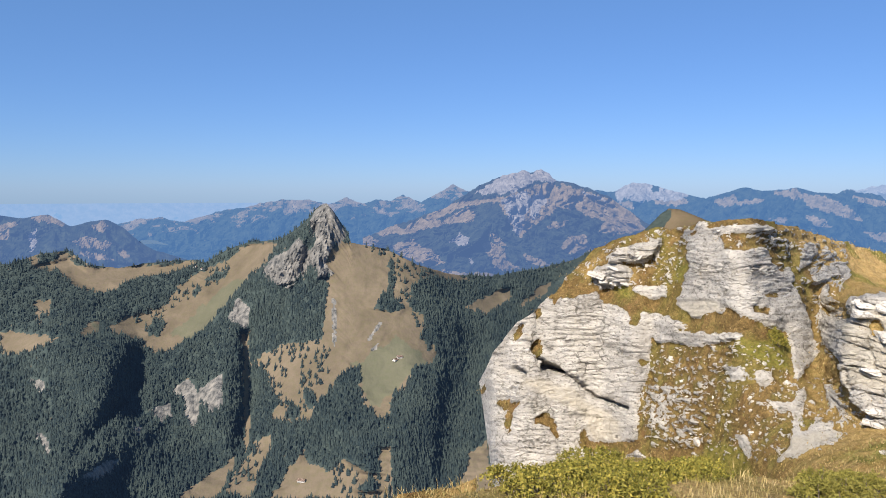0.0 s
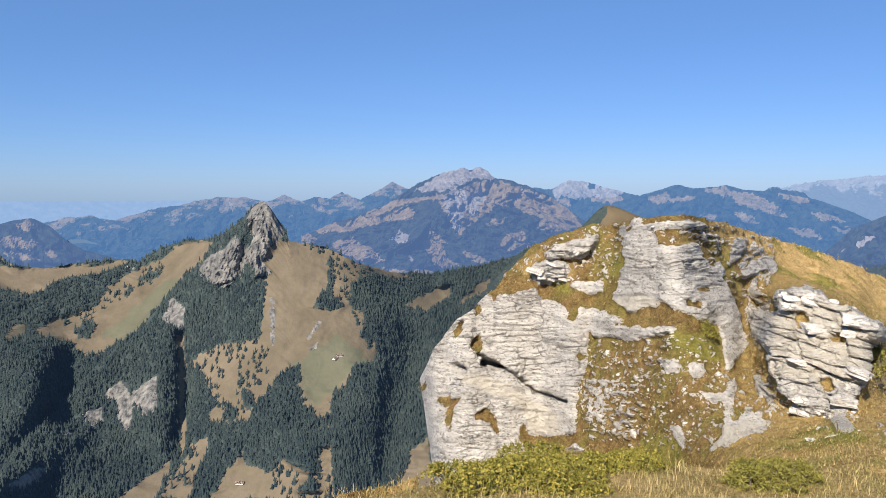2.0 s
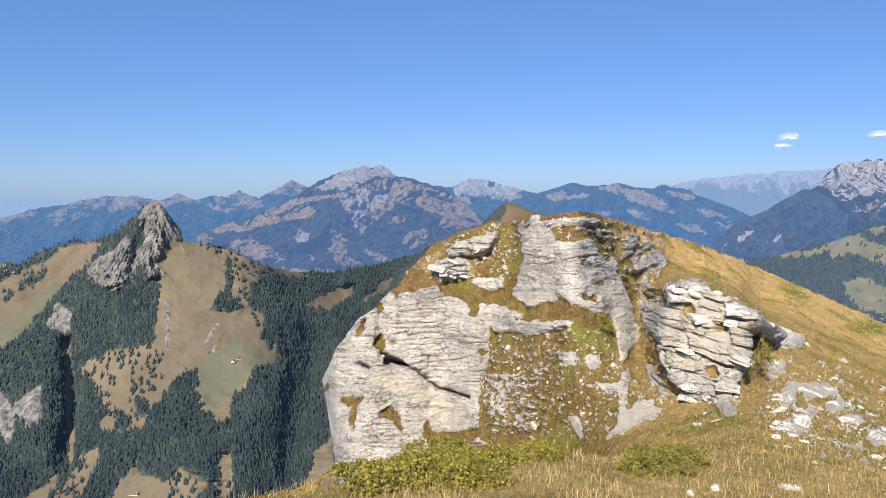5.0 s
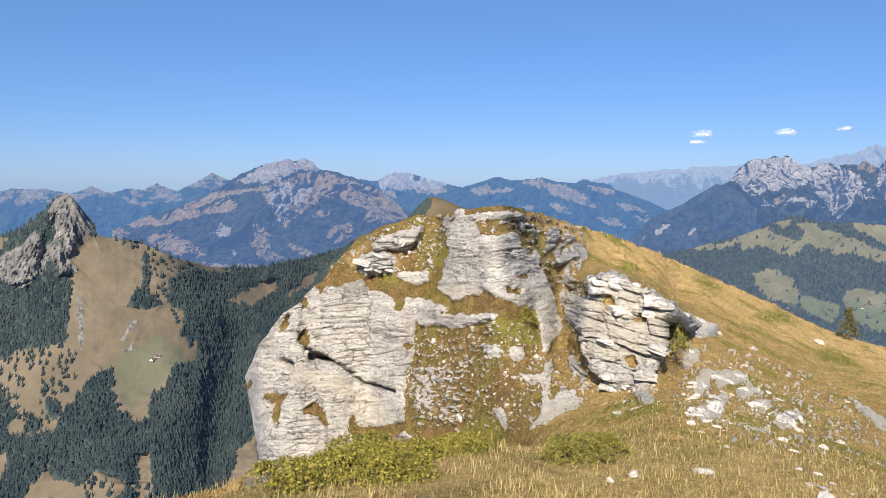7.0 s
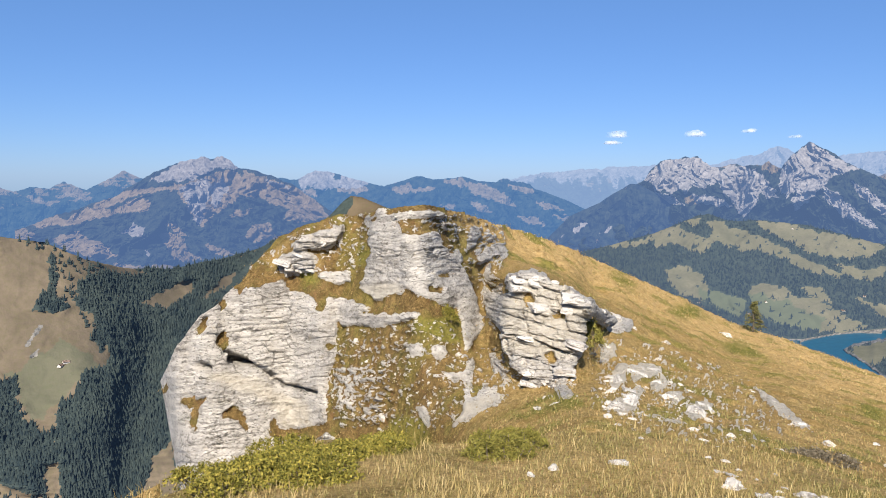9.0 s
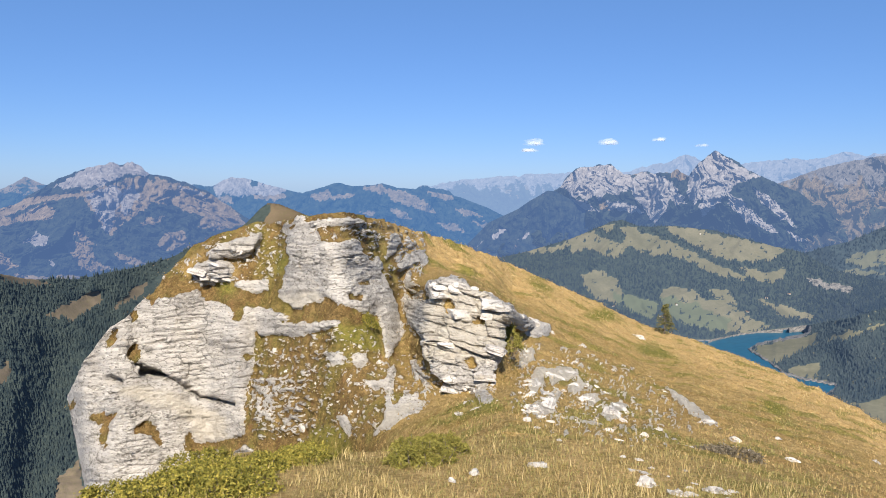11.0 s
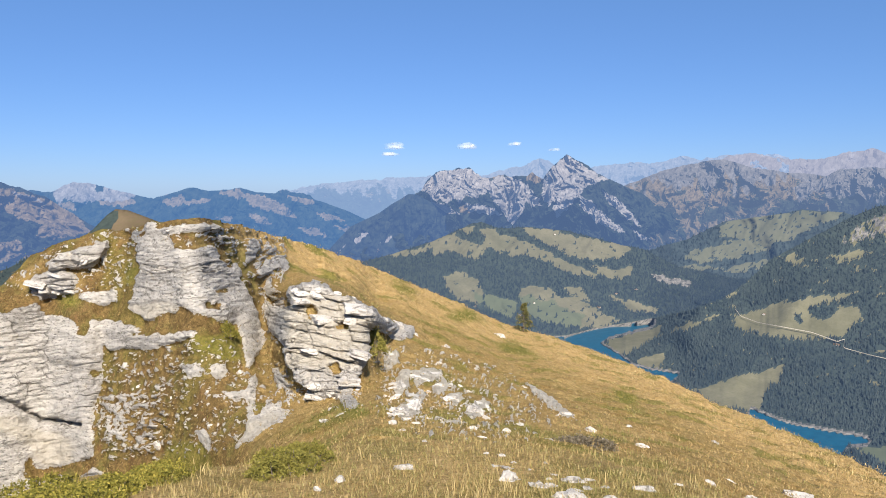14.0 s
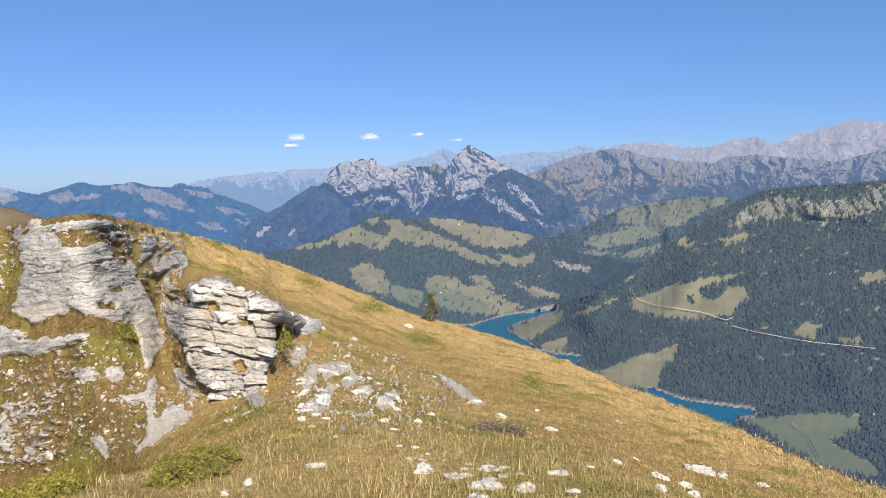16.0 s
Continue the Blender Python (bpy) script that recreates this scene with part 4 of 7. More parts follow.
az = np.arange(30, 70, 0.12)
far_shore = [(30, -12)] + [(48.64, -10.67), (50.4, -10.14), (52.48, -9.73), (54.75, -9.23), (57.79, -8.5), (61.35, -7.03)] + [(72, -6)]
a, e, d = sheet(az, ragged(az, [(29.88, -5.44), (33.32, -5.24), (35.99, -4.55), (38.69, -3.68), (41.39, -2.47), (42.22, -2.27), (43.46, -2.77), (45.53, -2.66), (48.4, -2.92), (50.44, -3.42), (52.45, -3.9), (54.05, -4.21), (56.41, -5.39), (60.24, -6.11)], 0.05, 2.0, 6.0), far_shore, 2600, [(30, 3000), (45, 3300), (70, 3500)], 110, 1.0)
v = np.linspace(0, 1, 110)[:, None]
d = np.minimum(lake_distance(e[0]), 3050) * (1 - v) + d[-1] * v
d = roughen(a, e, d, 38 * smooth(0, 0.2, v), 380, 0.4)
meadows = [
    [(38.28, -3.87), (38.71, -3.38), (40.37, -3.21), (40.99, -3.64), (42.23, -4.08), (42.46, -3.42), (42.05, -3.03), (42.89, -2.75), (43.72, -3.19), (44.97, -3.63), (46.65, -4.32), (47.90, -4.93), (49.58, -5.57), (50.92, -6.29), (50.00, -6.37), (48.32, -5.73), (46.64, -5.08), (44.95, -4.80), (43.69, -4.61), (42.65, -4.26), (42.01, -4.92), (41.37, -5.16), (40.34, -4.55), (38.68, -4.72)],
    [(45.20, -2.66), (47.09, -2.77), (49.18, -3.35), (52.53, -3.79), (53.02, -4.21), (52.31, -4.88), (50.43, -5.12), (48.75, -4.68), (47.07, -3.95), (45.82, -3.39)],
    [(50.34, -5.45), (51.68, -5.71), (53.35, -5.47), (53.18, -6.13), (52.10, -6.42), (50.84, -6.13)],
]
meadows += [
    [(39.39, -6.19), (40.73, -6.02), (41.97, -6.59), (42.37, -7.65), (42.15, -8.35), (40.26, -8.05), (39.70, -7.16)],
    [(42.37, -7.77), (44.69, -7.95), (44.98, -8.75), (44.24, -9.49), (42.36, -8.53)],
    [(45.04, -7.58), (45.77, -6.83), (46.61, -7.10), (48.30, -7.74), (49.98, -8.17), (51.24, -8.80), (52.59, -9.47), (51.24, -9.93), (48.70, -9.92), (46.58, -9.48), (45.31, -8.84)],
    [(48.22, -7.11), (49.57, -7.08), (50.28, -7.97), (49.14, -8.08)],
    [(51.59, -7.55), (52.93, -7.93), (55.09, -8.37), (54.80, -8.83), (52.92, -8.63)],
    [(34.38, -4.80), (36.22, -4.36), (37.86, -4.32), (38.36, -4.00), (38.10, -4.54), (36.20, -4.82)],
    [(40.38, -3.00), (41.22, -2.73), (41.85, -2.61), (41.42, -3.06)],
]
wood = 1 - patches(meadows, a, e, 0.25, 2.0)
wood = np.maximum(wood, (fbm(a * 2.6, e * 4.0, 2.7, 4) > 0.62))
green = 0.35 + 0.65 * patches([[(42.37, -7.77), (44.69, -7.95), (44.98, -8.75), (44.24, -9.49), (42.36, -8.53)], [(41.76, -7.72), (45.93, -7.74), (49.84, -9.14), (49.64, -10.77), (41.75, -9.37)]], a, e, 0.4, 1.0, 8.0)
rock = np.clip(1 - (v * (e[-1] - e[0])) / 0.16, 0, 1) * (az > 46) + patches([[(54.55, -5.87), (57.38, -6.43), (57.18, -6.84), (54.95, -6.45)]], a, e, 0.15, 3.0)
wood = np.where(rock > 0.3, 0, wood)
p = with_back(place(a, e, d), 200, 300)
ob = new("hill_beyond_lake", grid_mesh("hill_beyond_lake", p, (("rock", pad(rock)), ("wood", pad(wood)), ("green", pad(green)))))
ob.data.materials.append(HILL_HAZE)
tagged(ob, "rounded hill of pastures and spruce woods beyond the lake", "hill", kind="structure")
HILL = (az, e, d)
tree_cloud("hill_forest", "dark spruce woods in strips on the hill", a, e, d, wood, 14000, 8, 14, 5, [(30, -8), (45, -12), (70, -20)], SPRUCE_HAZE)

# pastures at the head of the valley
az = np.arange(51.0, 76, 0.12)
a, e, d = sheet(az, ragged(az, [(50.43, -6.27), (52.5, -5.13), (53.73, -4.56), (55.36, -3.91), (56.97, -3.42), (59.35, -2.14), (62.45, -1.67), (64.33, -1.25), (66.92, -1.46), (70.49, -2.61)], 0.04, 2.0, 3.0), -8.0, 3340, 3520, 70, 1.0)
d = roughen(a, e, d, 35, 300, 0.4)
meadows = [[(59.15, -2.50), (60.65, -1.65), (62.60, -1.43), (65.27, -1.36), (67.31, -1.26), (66.03, -2.04), (64.91, -2.43), (63.97, -3.23), (62.24, -3.44), (60.27, -3.44), (58.99, -3.24)],
           [(56.86, -4.72), (57.87, -4.02), (59.87, -3.57), (63.01, -3.36), (62.05, -4.21), (60.28, -4.67), (57.87, -5.09)],
           [(59.49, -5.53), (61.47, -4.86), (62.83, -4.65), (61.47, -5.43), (59.89, -5.81)],
           [(55.63, -5.55), (57.47, -5.26), (59.49, -5.33), (57.47, -5.75)],
           [(63.18, -1.03), (64.89, -0.77), (66.19, -0.66), (64.89, -1.16)],
           [(66.76, -1.22), (68.21, -0.80), (68.75, -0.96), (67.49, -1.34)]]
wood = np.maximum(1 - patches(meadows, a, e, 0.25, 1.5), fbm(a * 3.2, e * 5.2, 6.1, 4) > 0.42)
p = with_back(place(a, e, d), 200, 300)
ob = new("valley_head_pasture", grid_mesh("valley_head_pasture", p, (("rock", pad(a * 0)), ("wood", pad(wood)), ("green", pad(a * 0 + 0.5)))))
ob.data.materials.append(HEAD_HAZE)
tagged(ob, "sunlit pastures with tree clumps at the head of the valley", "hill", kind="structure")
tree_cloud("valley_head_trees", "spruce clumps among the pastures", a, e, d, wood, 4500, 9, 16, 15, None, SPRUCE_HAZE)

# the wooded valley on the lake's near side
az = np.concatenate([np.arange(42, 82, 0.1)])
a, e, d = sheet(az, ragged(az, [(42.81, -13.14), (47.88, -11.11), (48.64, -10.55), (50.4, -10.02), (52.48, -9.61), (54.75, -9.1), (57.39, -8.38), (59.38, -7.58), (60.95, -6.31), (62.48, -4.7), (64.74, -3.26), (66.93, -1.93), (68.7, -1.01), (71.13, -0.66), (73.79, -0.57), (75.96, -0.34), (79.91, -0.12)], 0.04, 2.0, 9.0), -27, 1200, 3200, 170, 1.0)
dk = [(-30, 890), (-16.3, 1735), (-13, 2070), (-10.5, 2330), (-7, 2600), (-4, 2850), (0, 3100), (3, 3300)]
d = curve(dk, e)
d = roughen(a, e, d, 52, 420, 0.4)
lakes = [
    [(54.75, -9.18), (52.48, -9.65), (50.4, -10.06), (48.64, -10.59), (46.61, -11.59), (48.25, -15.25), (55.36, -15.57), (55.94, -13.57), (56.59, -12.95), (54.74, -12.83), (53.3, -12.57), (52.88, -12.17), (52.26, -11.81), (50.93, -11.04), (51.65, -10.55), (54.75, -9.63)],
    [(61.42, -14.93), (63.19, -15.53), (64.35, -15.75), (67.19, -15.95), (69.09, -16), (67.64, -16.36), (67.21, -17.1), (64.97, -18.49), (61.45, -17.63)],
]
meadows = [
    [(59.91, -9.06), (61.36, -8.3), (63.28, -7.58), (65.17, -7.14), (68.1, -6.51), (67.02, -7.16), (65.63, -7.75), (67.76, -7.56), (68.21, -8.39), (66.92, -9.6), (65.21, -9.99), (62.74, -10.01), (60.59, -9.68)],
    [(57.41, -14), (60.61, -12.82), (63.53, -11.82), (63.2, -12.89), (62.39, -13.72), (62.01, -15.21), (59.43, -15.11)],
    [(51.44, -10.88), (52.89, -10.38), (55.36, -9.71), (54.95, -10.61), (52.89, -11.85), (51.85, -11.61)],
    [(53.51, -12.08), (55.57, -11.49), (55.57, -12.45), (53.92, -12.64)],
    [(67.94, -16.74), (72.2, -15.75), (75.22, -15.56), (75.25, -16.44), (73.62, -17.54), (76.29, -18.54), (76.59, -19.52), (72.64, -19.08)],
    [(55.97, -9.86), (57.79, -9.14), (59.59, -8.58), (58.2, -9.34), (56.58, -10.01)],
]
meadows += [
    [(65.69, -4.46), (68.58, -3.88), (67.7, -4.55)],
    [(70.96, -10.59), (72.72, -9.8), (72.48, -10.85), (71.38, -10.93)],
    [(74.78, -6.67), (76.36, -6.09), (76.39, -6.95), (75.12, -7.2)],
    [(57.18, -7.41), (60.56, -7.04), (60.17, -7.33), (57.39, -7.57)],
    [(73.75, -10.75), (75.06, -10.57), (75.4, -10.98), (74.1, -11.09)],
    [(62.67, -4.61), (64.38, -4.2), (63.82, -4.68)],
    [(65.51, -4.50), (67.18, -4.04), (68.92, -3.79), (67.19, -4.63)],
    [(63.22, -4.76), (64.75, -4.47), (64.19, -4.99)],
    [(70.93, -10.59), (71.96, -9.77), (72.99, -9.89), (72.33, -10.57)],
]
wood = 1 - patches(meadows, a, e, 0.18, 2.2)
wood = np.where((fbm(a * 1.6, e * 4.0, 8.3, 4) > 0.62) & (e > -13), 0, wood)
wood = np.maximum(wood, patches([[(64.81, -7.97), (65.85, -7.55), (66.74, -7.83), (66.31, -8.47), (65.12, -8.59)], [(63.87, -8.75), (64.36, -8.14), (64.6, -9)]], a, e, 0.2, 2.0))
water = patches(lakes, a, e, 0.05, 2.0) > 0.5


def grown(mask, n):
    """The mask with n more cells round it."""
    out = mask.copy()
    for _ in range(n):
        g = out.copy()
        g[1:] |= out[:-1]
        g[:-1] |= out[1:]
        g[:, 1:] |= out[:, :-1]
        g[:, :-1] |= out[:, 1:]
        out = g
    return out


shore = grown(water, 2)
level = lake_distance(e)
steps = np.zeros(a.shape)
ring = water.copy()
for _ in range(30):
    steps += ~ring
    ring = grown(ring, 1)
rise = smooth(2, 30, steps)
d = np.minimum(d, level) * rise + level * 0.998 * (1 - rise)
low = e < -1.0
zz = np.maximum.accumulate(np.where(low, np.tan(np.radians(e)) * d, -1e9), axis=0)
d = np.where(low, zz / np.tan(np.radians(np.minimum(e, -1.0))), d)
def box_blur(x, n, axis):
    w = np.pad(x, [(n // 2, n // 2) if i == axis else (0, 0) for i in range(2)], mode="edge")
    return sum(np.take(w, range(k, k + x.shape[axis]), axis=axis) for k in range(n)) / n


d = np.where(e < -3, box_blur(box_blur(d, 9, 0), 13, 1), d)
d = np.minimum(d, np.where(low, level * 0.999, d))
d = np.where(water, lake_distance(e, LAKE_Z - 14), d)
cliff_band = patches([[(66.61, -3.30), (68.23, -1.89), (69.65, -1.27), (72.09, -1.70), (74.10, -1.44), (76.48, -0.65), (76.53, -2.10), (74.79, -2.77), (72.47, -3.17), (70.75, -3.00), (68.97, -2.82), (67.53, -3.45)]], a, e, 0.25, 3.0, 2.0)
streaks = fbm(a * 4.2 + 2.2 * e, e * 0.9, 3.3, 4, 0.6)
rock = cliff_band * (streaks > 0.10)
wood = np.where((cliff_band > 0.5) & (streaks > -0.22), 0, wood)
wood = np.where((rock > 0.5) | shore, 0, wood)
green = patches([[(67.94, -16.55), (72.2, -15.75), (75.22, -15.56), (75.25, -16.44), (73.62, -17.54), (76.55, -18.5), (76.6, -19.85), (72.64, -19.08)]], a, e, 0.3, 1.0)
p = with_back(place(a, e, d), 200, 300)
ob = new("wooded_valley", grid_mesh("wooded_valley", p, (("rock", pad(np.maximum(rock, shore * 1.0))), ("wood", pad(wood)), ("green", pad(green)))))
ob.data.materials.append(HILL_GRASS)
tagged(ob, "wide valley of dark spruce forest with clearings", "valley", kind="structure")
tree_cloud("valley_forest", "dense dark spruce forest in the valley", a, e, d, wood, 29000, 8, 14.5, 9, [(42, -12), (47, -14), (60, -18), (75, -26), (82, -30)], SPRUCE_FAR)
VALLEY = (az, e, d)


def water_material():
    n = Nodes("reservoir_water", 0.45, 0.2)
    w = n.noise(0.05, 4)
    return n.done(n.ramp(w, [(0.3, (0.008, 0.065, 0.125)), (0.7, (0.014, 0.095, 0.165))]), n.bump(n.noise(0.4, 4), 0.15, 0.3))


WATER = water_material()

for a0, a1, e0, e1 in ((44, 58.5, -20, -9.2), (58.5, 70, -20, -14.0)):
    wa, we = np.meshgrid(np.linspace(a0, a1, 40), np.linspace(e0, e1, 40))
    water_ob = new("water", grid_mesh("water", place(wa, we, lake_distance(we))))
    water_ob.data.materials.append(WATER)
    tagged(water_ob, "deep blue reservoir with pale drawn-down shores", "lake", kind="structure")


def track(name, label, line, wide, colour):
    """A narrow road laid along the valley side."""
    va, ve, vd = VALLEY
    pts = []
    for (x0, y0), (x1, y1) in zip(line, line[1:]):
        for t in np.linspace(0, 1, 12, endpoint=False):
            x, y = x0 + (x1 - x0) * t, y0 + (y1 - y0) * t
            i = int(np.clip(np.searchsorted(va, x), 0, len(va) - 1))
            dist = np.interp(y, ve[:, i], vd[:, i]) * 0.994
            pts.append(place(np.array(x), np.array(y), np.array(dist)))
    pts = np.array(pts)
    pts[:, 2] += 2.5
    for _ in range(3):
        pts[1:-1] = (pts[:-2] + pts[1:-1] * 2 + pts[2:]) / 4
    up = np.array([0, 0, wide])
    out = pts / np.linalg.norm(pts, axis=1)[:, None] * wide
    rows = np.stack([pts + out * 0.6 + up * 0.25, pts - out * 0.6 - up * 0.25, pts - out * 0.6 - up * 0.7])
    ob = new(name, grid_mesh(name, rows))
    ob.data.materials.append(colour)
    return tagged(ob, label, "road", kind="structure")


GRAVEL = plain_material("pale_gravel", (0.26, 0.24, 0.20), (0.38, 0.35, 0.30), 0.2)
track("road", "pale mountain road along the wooded slope", [(60.26, -8.25), (60.66, -8.72), (61.76, -9.09), (63.3, -9.28), (65.21, -9.52), (66.71, -10), (67.18, -9.78), (67.08, -10.36), (68.55, -10.67), (70.69, -10.98), (72.42, -11.15), (76.31, -11.25)], 2.0, GRAVEL)
track("path", "pale farm track across a green meadow", [(71.11, -16.59), (71.71, -17.07), (72.25, -17.54), (72.54, -18.04), (72.9, -18.62)], 3, GRAVEL)

# ---------------------------------------------------------------- the knoll
az = np.concatenate([np.arange(-180, -60, 2.0), np.arange(-60, -2, 0.5), np.arange(-2, 2, 0.12), np.arange(2, 40, 0.07), np.arange(40, 60, 0.09), np.arange(60, 78, 0.13), np.arange(78, 110, 0.5), np.arange(110, 180.5, 2.0)])
crest_pts = [(-180, -9), (-120, -11), (-60, -34), (-12, -30), (-4, -24.5)] + [(-3.57, -21.94), (0.68, -21.52)] + [(2.60, -20.8), (2.62, -14.1)] + [(4.23, -11.64), (5.67, -9.78), (8.32, -7.49), (9.72, -5.75), (11.31, -4.26), (12.89, -3.43), (15.22, -2.83), (17.87, -2.48), (18.43, -2.08), (20.45, -1.94), (22.25, -1.99)] + [(22.96, -2.04), (25.04, -2.61), (27.94, -3.49), (32.05, -4.79), (36.1, -6.52), (40.04, -8.05), (43.85, -9.78)] + [(47.05, -10.57), (51.22, -11.82), (55.36, -13.18), (59.43, -14.84), (63.39, -15.97), (67.21, -17.25), (70.87, -18.53), (74.35, -19.46), (76.6, -19.92)] + [(80, -25), (110, -26), (180, -9)]
rows_near, rows_knoll = 54, 290
CLIFF_EDGE = 2.62
crest = curve(crest_pts, az) + 0.05 * fbm(az * 2.0, 0.2, 0.7, 4)
brow = np.minimum(curve([(-180, -12), (-120, -14), (-60, -40), (-4, -26)] + [(0.68, -22.09), (4.07, -21.4), (7.01, -20.32), (11.13, -19.2)] + [(12.13, -19.02), (15.44, -18.98), (19.65, -19.28), (23.9, -19.29), (28.14, -19.21)] + [(34, -17.8), (45, -18.5), (58, -20.5), (75, -27), (110, -30), (180, -12)], az), crest - 0.3)
vn = np.linspace(0, 1, rows_near)[:, None]
e_near = -89.97 + (brow + 89.97) * (1 - (1 - vn) ** 1.6)
d_near = 1.6 / (np.tan(np.radians(-e_near)) - 0.21)
d_near = np.where(d_near > 0, d_near, 40)
d_near = np.minimum(d_near, curve([(-180, 9), (-110, 10), (-60, 14), (110, 14), (180, 9)], az) + 0 * d_near)
d_b = curve([(-180, 9), (-110, 10), (-60, 14), (2.6, 14), (2.62, 36), (12, 37), (20, 29), (28, 20), (34, 16.5), (45, 15.2), (58, 13.5), (75, 11), (110, 9), (180, 9)], az)
d_c = curve([(-180, 16), (-60, 15), (2.6, 15), (2.62, 40), (19, 46), (25, 50), (33, 58), (45, 66), (56, 52), (66, 38), (75, 27), (110, 15), (180, 16)], az)
vk = np.linspace(0, 1, rows_knoll)[:, None]
e_k = brow + (crest - brow) * vk
a_k = np.broadcast_to(az, e_k.shape).copy()
wall_upper = [(6.84, -8.24), (7.54, -7.85), (8.15, -7.78), (9.38, -7.89), (10.62, -7.58), (11.25, -7.38), (11.86, -8.14), (12.91, -8.36), (13.66, -8.58), (13.86, -9.62), (14.37, -9.75), (14.59, -8.67), (16.06, -8.80), (17.33, -9.22), (17.97, -9.64), (17.12, -9.93), (15.30, -10.25), (15.33, -12.94), (14.77, -14.17), (14.56, -15.59), (14.59, -16.80), (14.46, -18.27), (12.64, -15.95), (10.14, -13.45), (7.68, -11.74)]
wall_lower = [(7.68, -11.74), (10.14, -13.45), (12.64, -15.95), (14.46, -18.27), (15.27, -18.88), (13.04, -19.54), (10.91, -19.46), (9.22, -19.78), (6.70, -20.78), (4.63, -21.68), (2.80, -21.96), (2.46, -19.30), (2.13, -16.97), (1.99, -14.63), (2.21, -13.47), (2.82, -12.71), (3.32, -11.74), (4.25, -10.99), (5.35, -10.02), (6.09, -9.44), (6.51, -8.64), (6.92, -8.24)]
outcrop = [(27.74, -7.23), (28.64, -6.96), (29.86, -6.73), (30.67, -6.95), (31.50, -7.70), (32.39, -7.92), (32.79, -8.31), (33.92, -8.67), (34.52, -9.25), (33.55, -9.90), (33.67, -11.50), (33.62, -12.38), (33.24, -13.20), (32.78, -14.03), (32.58, -15.55), (31.77, -15.68), (31.34, -14.91), (30.53, -15.35), (30.03, -14.98), (29.39, -14.21), (28.68, -13.76), (28.25, -12.76), (27.82, -12.17), (27.59, -10.95), (27.78, -9.50), (27.84, -8.55), (28.33, -8.25)]
outcrop_crest = [(32.39, -7.92), (33.92, -8.67), (34.52, -9.25), (35.32, -9.61), (37.00, -10.11), (37.17, -10.89), (35.94, -11.05), (34.84, -10.63), (33.55, -9.90), (32.73, -9.12)]
perched = [(11.05, -6.26), (11.47, -5.60), (12.09, -5.39), (12.72, -5.19), (13.76, -5.61), (14.09, -6.16), (13.88, -6.57), (13.34, -6.86), (12.50, -7.15), (11.66, -7.14), (11.13, -6.80)]
cliffs = [
    wall_upper,
    wall_lower,
    outcrop,
    outcrop_crest,
    perched,
    [(17.75, -3.78), (18.30, -2.94), (18.80, -2.56), (19.43, -2.69), (19.93, -3.35), (20.27, -4.11), (21.53, -4.23), (22.28, -3.76), (22.79, -4.59), (23.43, -5.22), (23.85, -5.84), (23.84, -5.21), (24.22, -5.42), (24.10, -9.59), (23.26, -9.39), (21.99, -8.95), (21.35, -8.62), (20.50, -8.04), (20.29, -8.51), (19.02, -8.64), (18.39, -9.06), (17.97, -8.72), (17.08, -8.09), (17.42, -6.92), (17.54, -6.09), (17.96, -5.25), (17.71, -4.83)],
    [(23.84, -5.21), (24.22, -5.33), (24.48, -6.25), (25.21, -7.70), (25.86, -9.34), (26.38, -10.78), (25.85, -11.49), (25.40, -12.12), (25.07, -12.74), (24.73, -12.55), (24.63, -11.44), (24.49, -10.20), (24.19, -9.58), (23.91, -7.72)],
]
cliffs += [
    [(23.90, -18.23), (24.62, -17.53), (25.03, -16.52), (24.81, -15.52), (25.10, -15.11), (25.49, -16.14), (26.07, -15.48), (26.28, -14.86), (26.92, -15.53), (27.32, -14.83), (27.38, -15.63), (28.05, -15.80), (27.36, -16.71), (26.31, -17.15), (25.26, -17.79)],
    [(15.21, -10.09), (17.12, -9.93), (19.45, -9.97), (21.57, -9.79), (21.41, -10.33), (19.46, -10.72), (18.18, -11.01), (17.12, -10.85), (15.72, -10.92)],
    [(12.31, -4.81), (13.56, -4.11), (14.40, -3.90), (15.95, -3.49), (15.94, -4.41), (14.81, -5.28), (13.76, -5.28), (12.72, -5.27)],
    [(13.96, -6.91), (16.36, -6.80), (16.36, -7.55), (15.22, -7.80), (14.80, -7.58), (14.17, -7.33)],
    [(24.87, -3.74), (25.53, -3.40), (25.75, -4.15), (25.34, -5.03), (24.85, -5.45)],
]
cliffs += [
    [(26.05, -5.06), (27.16, -4.75), (27.99, -5.15), (27.72, -6.07), (27.18, -5.79), (26.35, -6.10), (25.32, -6.11)],
    [(26.24, -6.51), (26.73, -6.42), (26.92, -7.66), (26.42, -7.76)],
    [(25.89, -8.18), (26.59, -8.00), (27.24, -9.52), (27.05, -10.76), (26.54, -9.95)],
    [(26.92, -7.99), (27.66, -7.65), (27.87, -10.12), (27.47, -11.16), (27.04, -9.93)],
    [(17.96, -2.98), (18.38, -2.19), (19.09, -2.06), (18.67, -2.77)],
    [(18.92, -2.65), (21.19, -2.47), (22.86, -2.34), (22.78, -2.80), (21.11, -3.06), (19.22, -3.15)],
    [(17.33, -2.94), (17.75, -2.65), (18.09, -3.36), (17.54, -3.57)],
    [(20.31, -12.08), (21.59, -12.11), (21.85, -12.97), (20.96, -13.19)],
    [(22.23, -12.47), (23.29, -12.33), (23.55, -13.11), (22.66, -13.58)],
]
